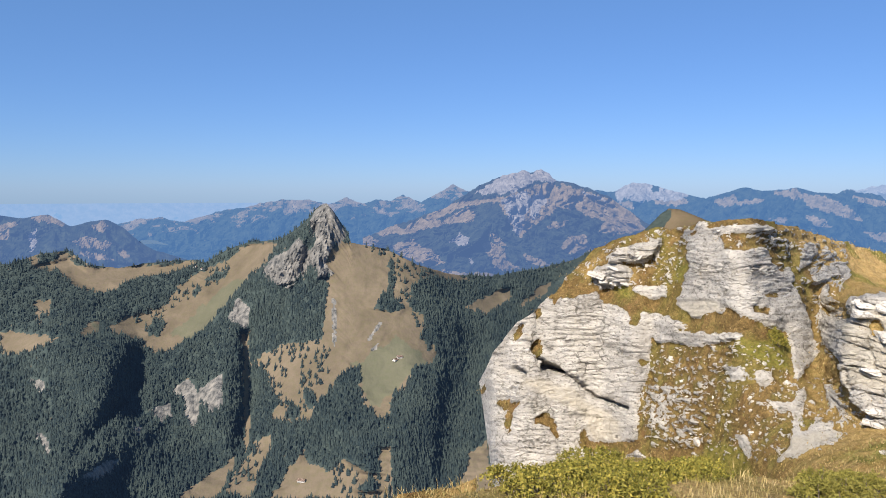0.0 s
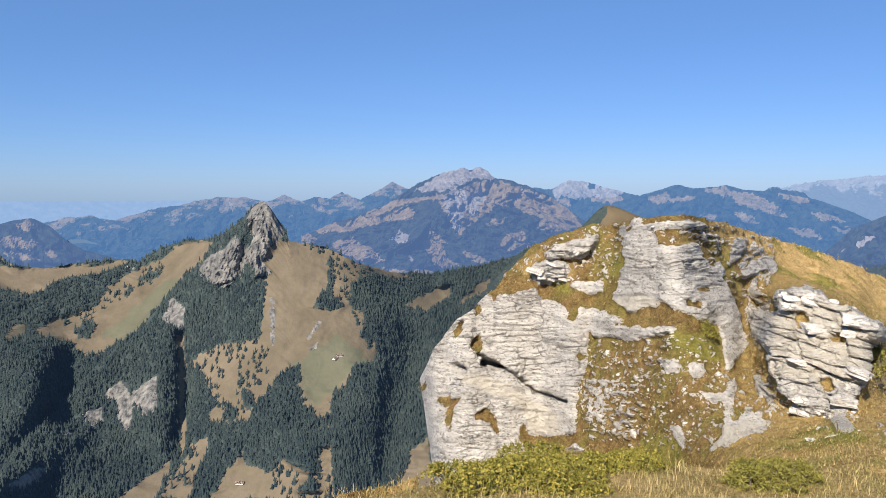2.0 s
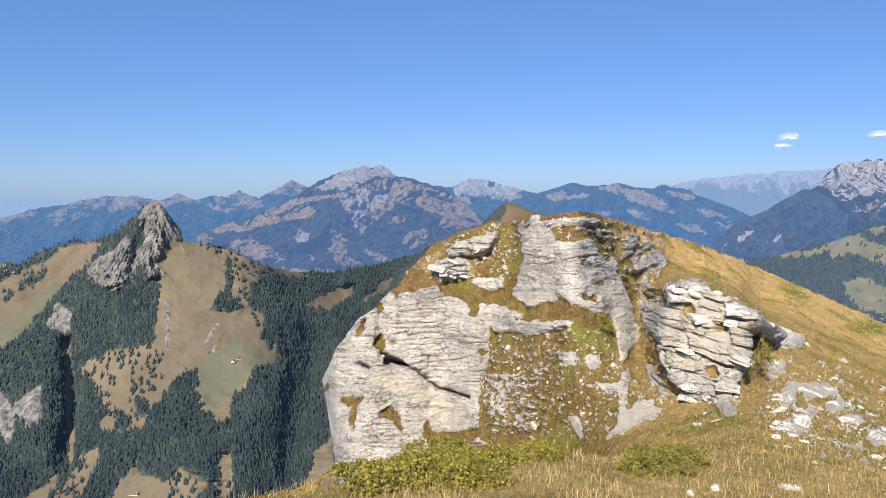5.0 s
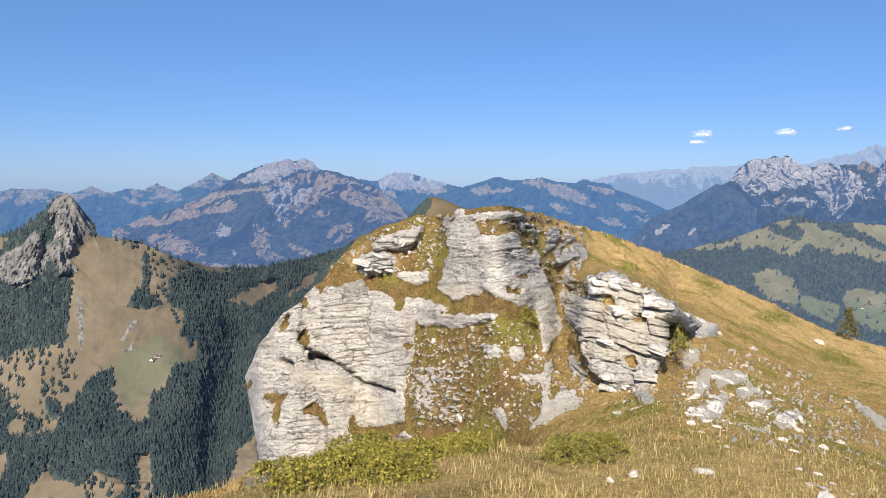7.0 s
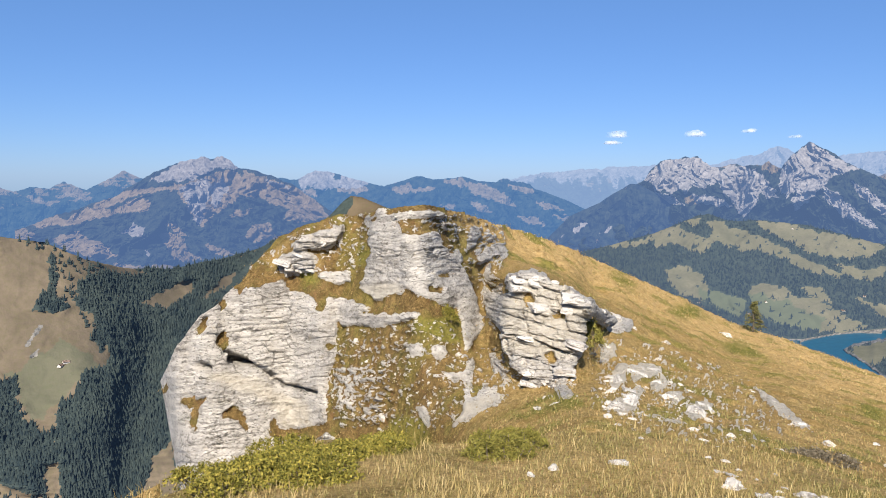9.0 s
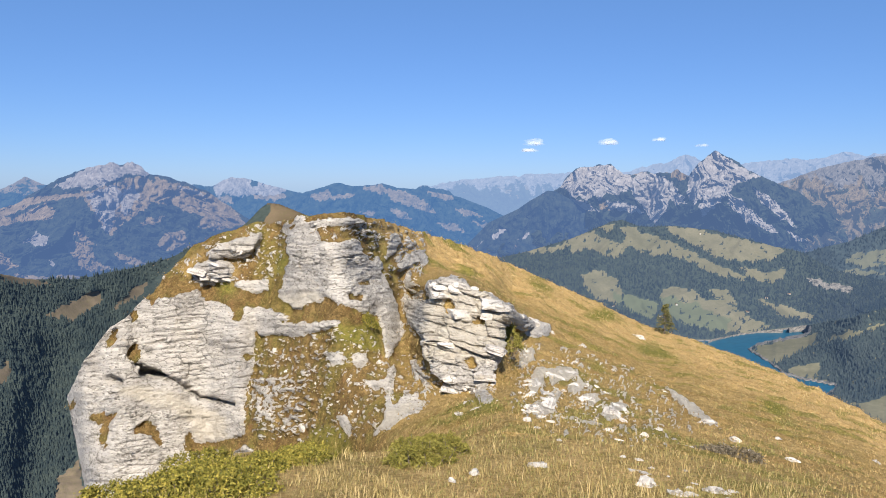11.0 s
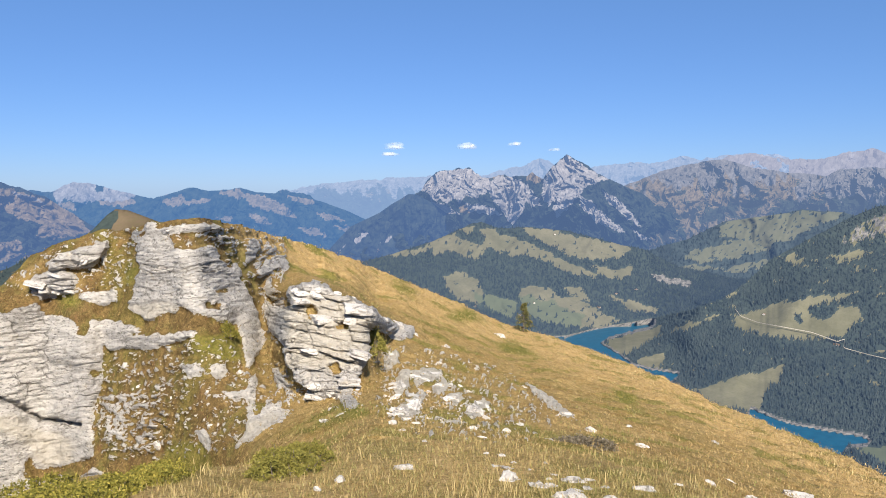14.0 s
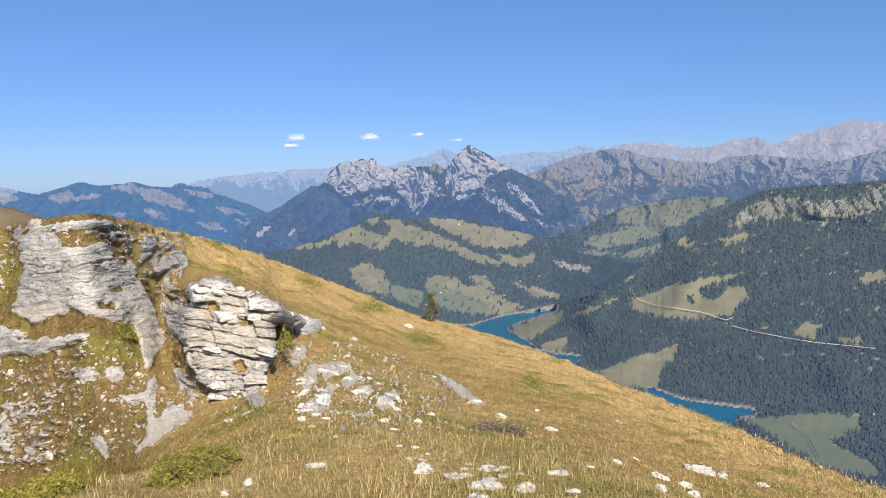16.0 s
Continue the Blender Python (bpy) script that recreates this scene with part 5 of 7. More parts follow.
cliffs += [
    [(21.28, -16.81), (21.84, -16.64), (22.49, -17.79), (22.28, -18.39), (21.63, -17.80)],
    [(22.80, -14.15), (23.73, -14.33), (25.08, -14.09), (25.18, -14.78), (24.08, -15.01)],
    [(24.99, -13.48), (25.62, -13.06), (25.44, -15.50), (24.80, -15.32)],
    [(26.67, -13.02), (27.29, -12.80), (28.14, -13.78), (28.45, -14.98), (27.74, -14.61), (27.02, -14.03)],
    [(32.48, -15.16), (33.10, -15.51), (32.91, -16.12), (32.10, -15.97)],
]
right_stones = [
    [(34.87, -11.84), (36.02, -11.86), (35.98, -12.85), (35.18, -13.56), (34.80, -13.08)],
    [(36.03, -13.46), (36.71, -13.20), (36.94, -14.26), (36.05, -15.05), (35.58, -14.70)],
    [(36.80, -13.45), (38.57, -13.15), (39.30, -13.70), (38.59, -14.29), (37.32, -14.53)],
    [(35.89, -15.90), (36.70, -15.68), (37.54, -14.77), (38.05, -15.04), (37.56, -16.14), (36.72, -17.09), (35.90, -16.63)],
    [(38.51, -14.70), (39.42, -13.82), (39.86, -14.57), (39.02, -15.09)],
    [(39.57, -15.07), (40.70, -14.90), (41.01, -15.41), (40.09, -15.93)],
    [(41.07, -16.40), (41.97, -15.44), (42.80, -15.64), (42.20, -16.54), (41.58, -16.89)],
    [(45.44, -14.25), (46.13, -14.40), (47.68, -15.24), (49.38, -16.57), (48.51, -16.53), (46.89, -15.65)],
]
right_stones += [
    [(38.85, -17.10), (40.11, -16.96), (41.58, -16.97), (39.91, -17.25)],
    [(40.54, -17.54), (41.18, -17.70), (40.97, -18.03)],
]
cliffs += right_stones
broken = [
    [(14.69, -13.55), (16.05, -13.48), (18.19, -13.29), (19.55, -14.19), (19.56, -15.61), (19.14, -16.67), (18.19, -17.91), (16.04, -17.90), (15.19, -17.29), (14.60, -15.99)],
    [(12.31, -4.60), (13.56, -3.77), (15.24, -2.94), (16.28, -3.57), (16.49, -5.25), (15.23, -5.87), (13.55, -5.44)],
    [(19.01, -2.39), (22.77, -2.21), (24.44, -2.91), (24.67, -4.37), (23.63, -5.00), (21.95, -3.76), (19.85, -3.35)],
    [(24.45, -3.54), (26.11, -3.31), (28.19, -5.15), (27.80, -6.40), (26.58, -7.67), (25.32, -6.44)],
    [(25.33, -7.28), (26.77, -6.42), (27.83, -7.64), (27.90, -11.76), (27.07, -11.78), (25.99, -9.75)],
    [(26.24, -12.63), (27.91, -12.57), (30.46, -15.68), (27.96, -15.40), (26.69, -14.65)],
]
broken += [
    [(30.03, -14.90), (32.86, -13.94), (33.69, -15.08), (32.92, -16.31), (31.29, -16.42)],
    [(16.07, -5.66), (16.70, -5.25), (16.91, -7.34), (16.28, -7.34)],
    [(34.52, -11.43), (36.44, -11.61), (39.83, -12.95), (41.54, -14.90), (40.75, -17.33), (38.21, -17.44), (35.65, -17.11), (34.56, -14.72)],
]


def soften(x, n, axis):
    k = np.ones(n) / n
    w = np.pad(x, [(n // 2, n // 2) if i == axis else (0, 0) for i in range(2)], mode="edge")
    c = np.cumsum(w, axis=axis)
    zero = np.zeros_like(np.take(c, [0], axis=axis))
    c = np.concatenate([zero, c], axis=axis)
    return (np.take(c, range(n, c.shape[axis]), axis=axis) - np.take(c, range(0, c.shape[axis] - n), axis=axis)) / n


# how much of the ground is bare rock, place by place
share = soften(soften(patches(cliffs, a_k, e_k, 0.16, 3.0, 1.0), 5, 1), 5, 0)
turf_holes = [
    [(6.38, -11.28), (7.41, -10.79), (7.47, -11.73), (7.05, -12.48), (6.54, -11.69)],
    [(5.33, -11.08), (5.76, -10.00), (6.13, -9.69), (5.94, -10.70), (5.57, -11.33)],
    [(6.75, -8.85), (7.36, -8.50), (7.43, -9.32), (6.90, -9.55)],
    [(3.87, -15.54), (4.68, -15.24), (6.06, -15.56), (5.40, -15.88), (5.19, -16.26), (5.09, -17.27), (4.79, -18.03), (4.48, -17.00), (4.70, -16.23)],
    [(6.69, -16.58), (7.69, -16.04), (8.39, -16.67), (8.83, -17.80), (8.49, -18.06), (7.96, -17.24), (7.39, -16.98), (6.93, -17.19)],
    [(10.18, -17.27), (10.60, -17.05), (10.93, -17.89), (11.77, -18.00), (14.42, -17.75), (14.41, -18.51), (13.25, -19.15), (12.62, -18.58), (11.13, -18.77), (10.25, -18.50)],
]
turf_holes += [
    [(14.23, -12.11), (14.70, -11.99), (15.21, -12.41), (14.57, -12.73)],
    [(7.90, -7.85), (8.60, -7.75), (8.51, -8.32), (8.14, -8.44)],
    [(2.62, -14.52), (3.18, -14.20), (3.41, -14.65), (2.85, -14.96)],
    [(21.98, -7.91), (22.99, -8.15), (22.91, -8.56), (21.98, -8.41)],
    [(22.31, -7.15), (23.44, -6.97), (23.91, -7.30), (23.03, -7.39)],
    [(29.20, -8.43), (29.89, -8.33), (30.11, -9.22), (29.50, -9.45)],
    [(31.00, -12.76), (31.69, -12.49), (31.83, -13.40), (31.15, -13.64)],
    [(31.74, -9.57), (32.56, -9.94), (32.36, -10.36), (31.63, -10.06)],
]
share -= 0.9 * soften(soften(patches(turf_holes, a_k, e_k, 0.18, 3.0, 3.0), 5, 1), 5, 0)
mixed = soften(soften(patches(broken[:8], a_k, e_k, 0.5, 1.5, 5.0), 15, 1), 15, 0)
sparse = patches([[(8.78, -6.43), (11.90, -4.39), (15.24, -2.73), (19.43, -2.10), (23.61, -2.29), (27.76, -3.50), (27.81, -6.81), (26.18, -8.51), (24.92, -7.70), (23.64, -5.21), (17.75, -3.57), (16.91, -6.92), (11.87, -7.31)],
                  [(15.42, -11.09), (23.69, -10.22), (24.77, -12.67), (27.90, -12.16), (28.39, -15.78), (25.05, -17.91), (22.49, -18.38), (15.19, -18.01)],
                  [(33.88, -11.03), (39.82, -12.13), (45.63, -13.88), (49.30, -16.35), (44.93, -18.25), (37.37, -17.86), (34.36, -15.93)]], a_k, e_k, 0.5, 1.5, 2.0)
ragged_n = fbm(a_k * 1.7 + 0.3 * e_k, e_k * 1.9, 4.4, 6, 0.68)
ragged_2 = fbm(a_k * 3.4 + 0.5 * e_k, e_k * 3.8, 7.4, 5, 0.66)
rock = smooth(-0.10, 0.10, np.maximum.reduce([share * 1.75 - 0.85, mixed * 0.92 - 0.93, sparse * 0.755 - 0.98]) + np.where(share > 0.4, ragged_n * 0.50, ragged_2 * 0.55))
pale_k = soften(soften(patches([[(33.88, -11.03), (39.82, -12.13), (45.63, -13.88), (49.69, -16.31), (44.93, -18.25), (37.37, -17.86), (34.36, -15.93)],
                           [(10.61, -15.97), (10.96, -15.46), (11.80, -15.72), (12.64, -15.95), (13.23, -16.61), (13.35, -17.81), (11.35, -17.91), (10.85, -17.29), (10.44, -16.48)],
                           [(17.04, -8.05), (17.33, -7.76), (20.08, -7.71), (20.46, -8.42), (19.03, -8.68), (18.39, -9.06), (17.97, -8.72)],
                           [(5.61, -13.66), (7.65, -13.84), (9.29, -14.31), (10.95, -15.50), (10.52, -16.48), (9.28, -15.43), (6.81, -14.60)],
                           [(27.76, -8.47), (30.28, -7.58), (32.31, -8.00), (33.93, -9.07), (33.62, -12.30), (31.63, -13.21), (28.33, -12.56)],
                           [(23.77, -18.15), (25.03, -16.52), (27.97, -15.80), (25.89, -17.49)]], a_k, e_k, 0.2, 2.5, 4.0), 7, 1), 7, 0)
rock = np.where(a_k < CLIFF_EDGE, 0, rock)
steep = soften(soften(np.maximum(share * (1 - 0.75 * smooth(20, 23, a_k)), mixed * 0.3), 9, 1), 9, 0)
cap = 1 - smooth(1.5, 5.0, crest - e_k)
angle = 52 + 26 * steep - 18 * cap * (1 - steep)
left_part = 1 - smooth(20, 28, az)
d = np.zeros(e_k.shape)
d[0] = d_b
for i in range(1, rows_knoll):
    de = np.radians(e_k[i] - e_k[i - 1])
    t_s, t_e = np.tan(np.radians(angle[i])), np.tan(np.radians(e_k[i]))
    g1 = d[i - 1] / np.cos(np.radians(e_k[i])) ** 2 / (t_s - t_e) * de
    g2 = d[i - 1] * (np.log(d_c / d_b) / (crest - brow)) * np.degrees(de)
    d[i] = d[i - 1] + left_part * g1 + (1 - left_part) * g2 * (1.25 - 0.7 * steep[i])
# the broken outcrop stands up from the slope as one face
bold = np.clip(1.9 * soften(soften(patches([outcrop], a_k, e_k, 0.2, 2.0, 1.0), 45, 1), 19, 0), 0, 1)
d = d * (1 - bold) + (27.4 - 0.22 * (a_k - 28) + 0.26 * (e_k + 12)) * bold
edge_i = int(np.searchsorted(az, CLIFF_EDGE))
d = np.concatenate([soften(d[:, :edge_i], 15, 1), soften(d[:, edge_i:], 15, 1)], 1)
d += 5 * np.exp(-np.clip(a_k - 2.6, 0, 50) / 1.1) * smooth(2.6, 2.62, a_k)
# beds, joints and hollows of the rock, hummocks of the turf
pk = place(a_k, e_k, d)
side = np.radians(a_k) * 38.0
rise_k = np.radians(e_k) * 38.0
blocks = fbm(side / 2.2, rise_k / 1.6, 2.2, 5, 0.6)
hum = fbm(pk[..., 0] / 1.3, pk[..., 1] / 1.3, 0.6, 4, 0.55)
size_k = np.clip(d / 36, 0.3, 1.2)


def lots(i, j, k=0):
    """A fixed random value 0..1 for each whole number pair."""
    h = PERM[(PERM[(i.astype(int) + 31 * k) & 511] + j.astype(int)) & 511]
    return PERM[(h + 7 * k) & 511] / 511.0


def blocky(side, z, wide, high, k):
    """Bedded blocks: steps from block to block, 0..1, and how near a joint is."""
    zz = z / high + 0.42 * fbm(side / (wide * 1.6), z / (high * 3), 2.0 + k, 3)
    row = np.floor(zz)
    ss = side / wide + lots(row, row * 0, k + 1) * 9 + 0.18 * fbm(side / wide * 2, z / high, 4.0 + k, 3)
    col = np.floor(ss)
    fz, fs = zz - row, ss - col
    joint = np.minimum(np.minimum(fz, 1 - fz) * high, np.minimum(fs, 1 - fs) * wide * 0.7)
    return lots(row, col, k), 1 - smooth(0.0, 0.06, joint), 1 - smooth(0.55, 1.0, fz)


b1, j1, s1 = blocky(side + 0.25 * rise_k, rise_k + 0.22 * side * smooth(26, 28, a_k) - 0.06 * side, 1.9, 0.95, 1)
b3, j3, s3 = blocky(side + 0.1 * rise_k, rise_k - 0.05 * side, 0.8, 0.28, 3)
b2, j2, s2 = blocky(side, rise_k + 0.22 * side * smooth(26, 28, a_k) - 0.04 * side, 1.3, 0.5, 2)
grit = fbm(side / 0.9, rise_k / 0.5, 1.7, 5, 0.7)
crack = np.abs(pnoise(side / 4.0 + 0.4 * grit, rise_k / 1.1 + 0.3 * grit, 3.3))
crack = (1 - smooth(0.0, 0.05, crack)) * smooth(0.0, 0.5, fbm(side / 3.0, rise_k / 2.0, 8.1, 2))
rugged = patches([outcrop, outcrop_crest, perched, [(12.31, -4.81), (13.56, -4.11), (14.40, -3.90), (15.95, -3.49), (15.94, -4.41), (14.81, -5.28), (13.76, -5.28), (12.72, -5.27)]], a_k, e_k, 0.2, 2.0, 7.0)
ledge = ridged(side / 3.4 + 0.2 * grit, rise_k / 0.42 + side * 0.03, 6.4, 3, 0.6)
weight = soften(soften(rock, 5, 1), 5, 0)
rugged = soften(soften(rugged, 9, 1), 9, 0)
some = smooth(-0.1, 0.5, fbm(side / 2.4, rise_k / 1.1, 9.4, 3))
loose = np.clip(mixed + 0.7 * sparse - share, 0, 1)
push = (0.10 + 0.14 * blocks + 0.06 * grit * (0.7 + rugged) + 0.035 * ledge - 0.16 * crack + 0.16 * loose
        + 0.30 * b1 * (0.07 * some + 0.65 * rugged) + 0.20 * b2 * (0.2 * some + 0.6 * rugged) + 0.05 * b3 * (0.55 * some + 0.6 * rugged))
lip = weight * size_k * np.clip(share + 0.15, 0, 1) * ((0.20 * s1 - 0.20 * j1) * (0.04 * some + 0.8 * rugged) + (0.20 * s2 - 0.14 * j2) * (0.15 * some + 0.45 * rugged) + (0.055 * s3 - 0.04 * j3) * (0.8 * some + 0.7 * rugged))
shift = weight * size_k * push + (1 - weight) * size_k * 0.16 * hum
a_w, e_w = a_k + 0.12 * fbm(a_k * 3, e_k * 3, 6.6, 3), e_k + 0.12 * fbm(a_k * 3, e_k * 3, 2.6, 3)
dent = np.zeros(d.shape)
dent = spur(a_w, e_w, dent, [(7.24, -12.33), (8.4, -12.98), (9.78, -13.64), (11.37, -14.9), (13.81, -15.59)], 0.13, -0.55)
dent = spur(a_w, e_w, dent, [(7.74, -12.86), (8.75, -13.15)], 0.24, -1.5)
dent = spur(a_k, e_k, dent, [(5.48, -13.2), (5.94, -13.42)], 0.25, -0.9)
shift = shift - dent
over = np.clip(-13.5 - e_k, 0, 8) * 0.16 * np.exp(-np.clip(a_k - 2.9, 0, 50) / 1.5) * smooth(2.6, 2.62, a_k)
a_k = a_k + over
a_n = np.broadcast_to(az, e_near.shape)
pn_ = place(a_n, e_near, d_near)
d_near = d_near - 0.10 * np.clip(d_near / 10, 0, 1) * fbm(pn_[..., 0] / 1.2, pn_[..., 1] / 1.2, 0.6, 4)
d = np.concatenate([d_near, d])
a_all = np.concatenate([a_n, a_k])
e_all = np.concatenate([e_near, e_k])
rock_all = np.concatenate([np.zeros(e_near.shape), rock])
pk = place(a_all, e_all, d)
# the relief stands out along the surface's own normal
du, dv = np.gradient(pk, axis=1), np.gradient(pk, axis=0)
nrm = np.cross(du, dv)
nrm /= np.maximum(np.linalg.norm(nrm, axis=-1), 1e-9)[..., None]
nrm *= np.where((nrm * pk).sum(-1) > 0, -1.0, 1.0)[..., None]
for axis in (0, 1):
    nrm = np.stack([soften(nrm[..., q], 9, axis) for q in range(3)], -1)
face = -pk / np.linalg.norm(pk, axis=-1)[..., None]
keep_n = smooth(2.9, 4.2, a_all)[..., None]
nrm = face * (1 - keep_n) + nrm * keep_n
pk[rows_near:] += nrm[rows_near:] * shift[..., None] + (face * (1, 1, 0))[rows_near:] * lip[..., None]
crag = 1 - smooth(23, 29, a_all)
green = smooth(0.22, 0.60, fbm(pk[..., 0] / 3, pk[..., 1] / 3, 3.0, 4) + 0.15 - 0.08 * crag) * (1 - smooth(24, 40, a_all) * 0.25)
dry = (1 - smooth(0.6, 3.2, np.concatenate([np.full(e_near.shape, 9.0), crest - e_k]))) * smooth(22, 28, a_all)
dry = np.clip(dry + 0.35 * (1 - crag) * smooth(0.1, 0.6, fbm(pk[..., 0] / 6, pk[..., 1] / 6, 5.0, 3)), 0, 1)
herbs = soften(soften(patches([[(19.05, -17.63), (22.06, -17.40), (22.50, -19.57), (19.49, -19.81)],
                                  [(28.00, -17.40), (32.90, -15.53), (34.12, -16.22), (29.67, -17.50)],
                                  [(39.35, -9.26), (41.42, -8.58), (42.26, -9.59), (40.61, -9.85)],
                                  [(51.93, -14.18), (53.83, -14.57), (53.48, -15.37), (51.96, -14.95)],
                                  [(35.11, -6.84), (37.22, -7.23), (37.45, -8.06)],
                                  [(43.12, -11.19), (45.57, -11.48), (46.80, -12.21), (43.96, -11.96)],
                                  [(20.94, -10.04), (24.53, -10.20), (24.55, -12.26), (22.86, -12.09), (21.16, -11.08)],
                                  [(12.71, -6.90), (13.75, -6.82), (13.96, -7.74), (12.91, -7.94)],
                                  [(17.12, -4.41), (17.96, -5.25), (17.33, -6.71), (16.70, -6.08)]], a_all, e_all, 0.3, 2.5, 8.0), 9, 1), 5, 0)
green = np.maximum(green * (1 - 0.55 * crag), herbs)
heath = crag * smooth(-1.1, -0.1, fbm(pk[..., 0] / 2, pk[..., 1] / 2, 7.0, 4))
near_dry = 1 - smooth(12, 19, d)
dry = np.clip(dry + near_dry * 0.6 * smooth(-0.3, 0.4, fbm(pk[..., 0] / 1.1, pk[..., 1] / 1.1, 2.0, 4)), 0, 1)
heath[:rows_near] *= 0.15
green[:rows_near + 40] = np.clip(green[:rows_near + 40] * 0.8 + 0.22 * smooth(-0.2, 0.5, fbm(pk[:rows_near + 40, :, 0] / 0.7, pk[:rows_near + 40, :, 1] / 0.7, 4.0, 4)), 0, 1)
p = with_back(pk, 14, 12)
turn = np.radians(np.clip(4 - (az - CLIFF_EDGE) * 0.6, 0, 4) * (az > CLIFF_EDGE))
for q in (-1, -2):
    x, y = p[q, :, 0].copy(), p[q, :, 1].copy()
    p[q, :, 0], p[q, :, 1] = x * np.cos(turn) + y * np.sin(turn), y * np.cos(turn) - x * np.sin(turn)
knoll = new("grassy_knoll", grid_mesh("grassy_knoll", p, (("rock", pad(rock_all)), ("green", pad(green)), ("dry", pad(dry)), ("heath", pad(heath)), ("pale", pad(np.concatenate([np.zeros(e_near.shape), pale_k]))))))
gap = np.zeros((d.shape[0], d.shape[1] - 1), bool)
gap[rows_near - 1:, edge_i - 1] = True
gap = np.concatenate([gap[1:], gap[-1:], gap[-1:]])
bm = bmesh.new()
bm.from_mesh(knoll.data)
bm.faces.ensure_lookup_table()
bmesh.ops.delete(bm, geom=[bm.faces[int(q)] for q in np.nonzero(gap.reshape(-1))[0]], context="FACES")
bm.to_mesh(knoll.data)
bm.free()
cell = pad(rock_all)
crisp = (cell[:-1, :-1] + cell[1:, 1:] + cell[:-1, 1:] + cell[1:, :-1]).reshape(-1) > 2.6
knoll.data.polygons.foreach_set("use_smooth", ~crisp[~gap.reshape(-1)])
knoll.data.materials.append(KNOLL)
tagged(knoll, "grassy summit knoll with a pale limestone cliff", "ground", kind="structure")


# ---------------------------------------------------------------- helpers for things on the knoll
COLS = az.copy()
D_TOP = np.hypot(pk[..., 0], pk[..., 1])


def on_knoll(a, e):
    """The place of the turf or rock in the direction (a, e)."""
    i = int(np.clip(np.searchsorted(COLS, a), 1, len(COLS) - 1))
    f = (a - COLS[i - 1]) / (COLS[i] - COLS[i - 1])
    dist = (1 - f) * np.interp(e, e_all[:, i - 1], D_TOP[:, i - 1]) + f * np.interp(e, e_all[:, i], D_TOP[:, i])
    return Vector(place(np.array(a), np.array(e), np.array(dist))), float(dist)


def part(name, me, material, parent=None, label=""):
    """Links a mesh, or a bmesh, as one object under a thing."""
    if isinstance(me, bmesh.types.BMesh):
        bm = me
        me = bpy.data.meshes.new(name)
        bm.to_mesh(me)
        bm.free()
    me.materials.append(material)
    ob = new(name, me)
    ob.parent = parent
    return tagged(ob, label) if label else ob


def stone_material():
    n = Nodes("weathered_limestone", 0.9, 0.15)
    col, height = limestone(n, 1.5)
    return n.done(col, n.bump(height, 0.9, 0.05))


STONE = stone_material()


def stone_mesh(seed, flat=0.6):
    """A broken limestone lump with facets and bedding cracks, about one metre across."""
    r = random.Random(seed)
    bm = bmesh.new()
    bmesh.ops.create_icosphere(bm, subdivisions=3, radius=0.5)
    cuts = []
    for _ in range(9):
        n = Vector((r.uniform(-1, 1), r.uniform(-1, 1), r.uniform(-0.6, 1))).normalized()
        cuts.append((n, r.uniform(0.20, 0.38)))
    for v in bm.verts:
        for n, lim in cuts:
            over = v.co.dot(n) - lim
            if over > 0:
                v.co -= n * over * 0.9
        q = v.co * 3 + Vector((seed * 1.7, 0, 0))
        v.co += v.co.normalized() * (0.10 * noise.noise(q) + 0.06 * noise.noise(q * 2.7))
        v.co.z += 0.03 * math.sin(v.co.z * 26 + 2 * noise.noise(q))
        v.co.z *= flat
    me = bpy.data.meshes.new("boulder")
    bm.to_mesh(me)
    bm.free()
    me.materials.append(STONE)
    return me


STONES = [stone_mesh(k, 0.55 + 0.05 * (k % 4)) for k in range(9)]


def boulder(k, a, e, wide, high, label="pale weathered limestone boulder sunk in the grass", shapes=None):
    """A stone at a direction, with its width and height in degrees as seen."""
    p, dist = on_knoll(a, e - high * 0.25)
    w, h = radians(wide) * dist * 1.1, radians(high) * dist * 1.25
    shapes = shapes or STONES
    ob = new("boulder", shapes[k % len(shapes)])
    r = random.Random(k)
    ob.matrix_world = Matrix.LocRotScale(p + Vector((0, 0, h * 0.05)), Euler((r.uniform(-0.2, 0.2), r.uniform(-0.2, 0.2), -radians(a) + r.uniform(-0.4, 0.4))), Vector((w, max(h, w * 0.8), h * 1.2)))
    return tagged(ob, label, "rock", "limestone boulders on the slope")


BOULDERS_A = [(36.58, -19.88, 1.76, 1.01), (31.47, -20.54, 0.92, 1.18), (30.05, -21.2, 0.84, 0.67), (44.44, -20.51, 1.68, 1.43), (46.74, -20.97, 1.26, 1.18), (49.47, -20.56, 2.02, 0.76), (49.16, -21.51, 3.36, 1.43), (51.79, -21.75, 1.76, 1.34), (48.47, -22.38, 2.1, 0.76), (54.53, -20.69, 1.89, 0.84), (55.2, -21.87, 1.34, 0.5), (56.81, -20.29, 0.76, 0.34), (58.9, -19.95, 0.92, 0.42), (60.15, -19.72, 1.18, 0.59), (61.96, -20.64, 1.51, 0.84), (61.85, -21.35, 1.43, 0.67), (63.58, -21.09, 1.26, 0.67), (64.32, -21.61, 1.34, 0.76), (64.92, -19.91, 2.35, 1.18), (66.25, -20.14, 0.84, 0.76), (54.28, -17.96, 1.18, 0.63)]
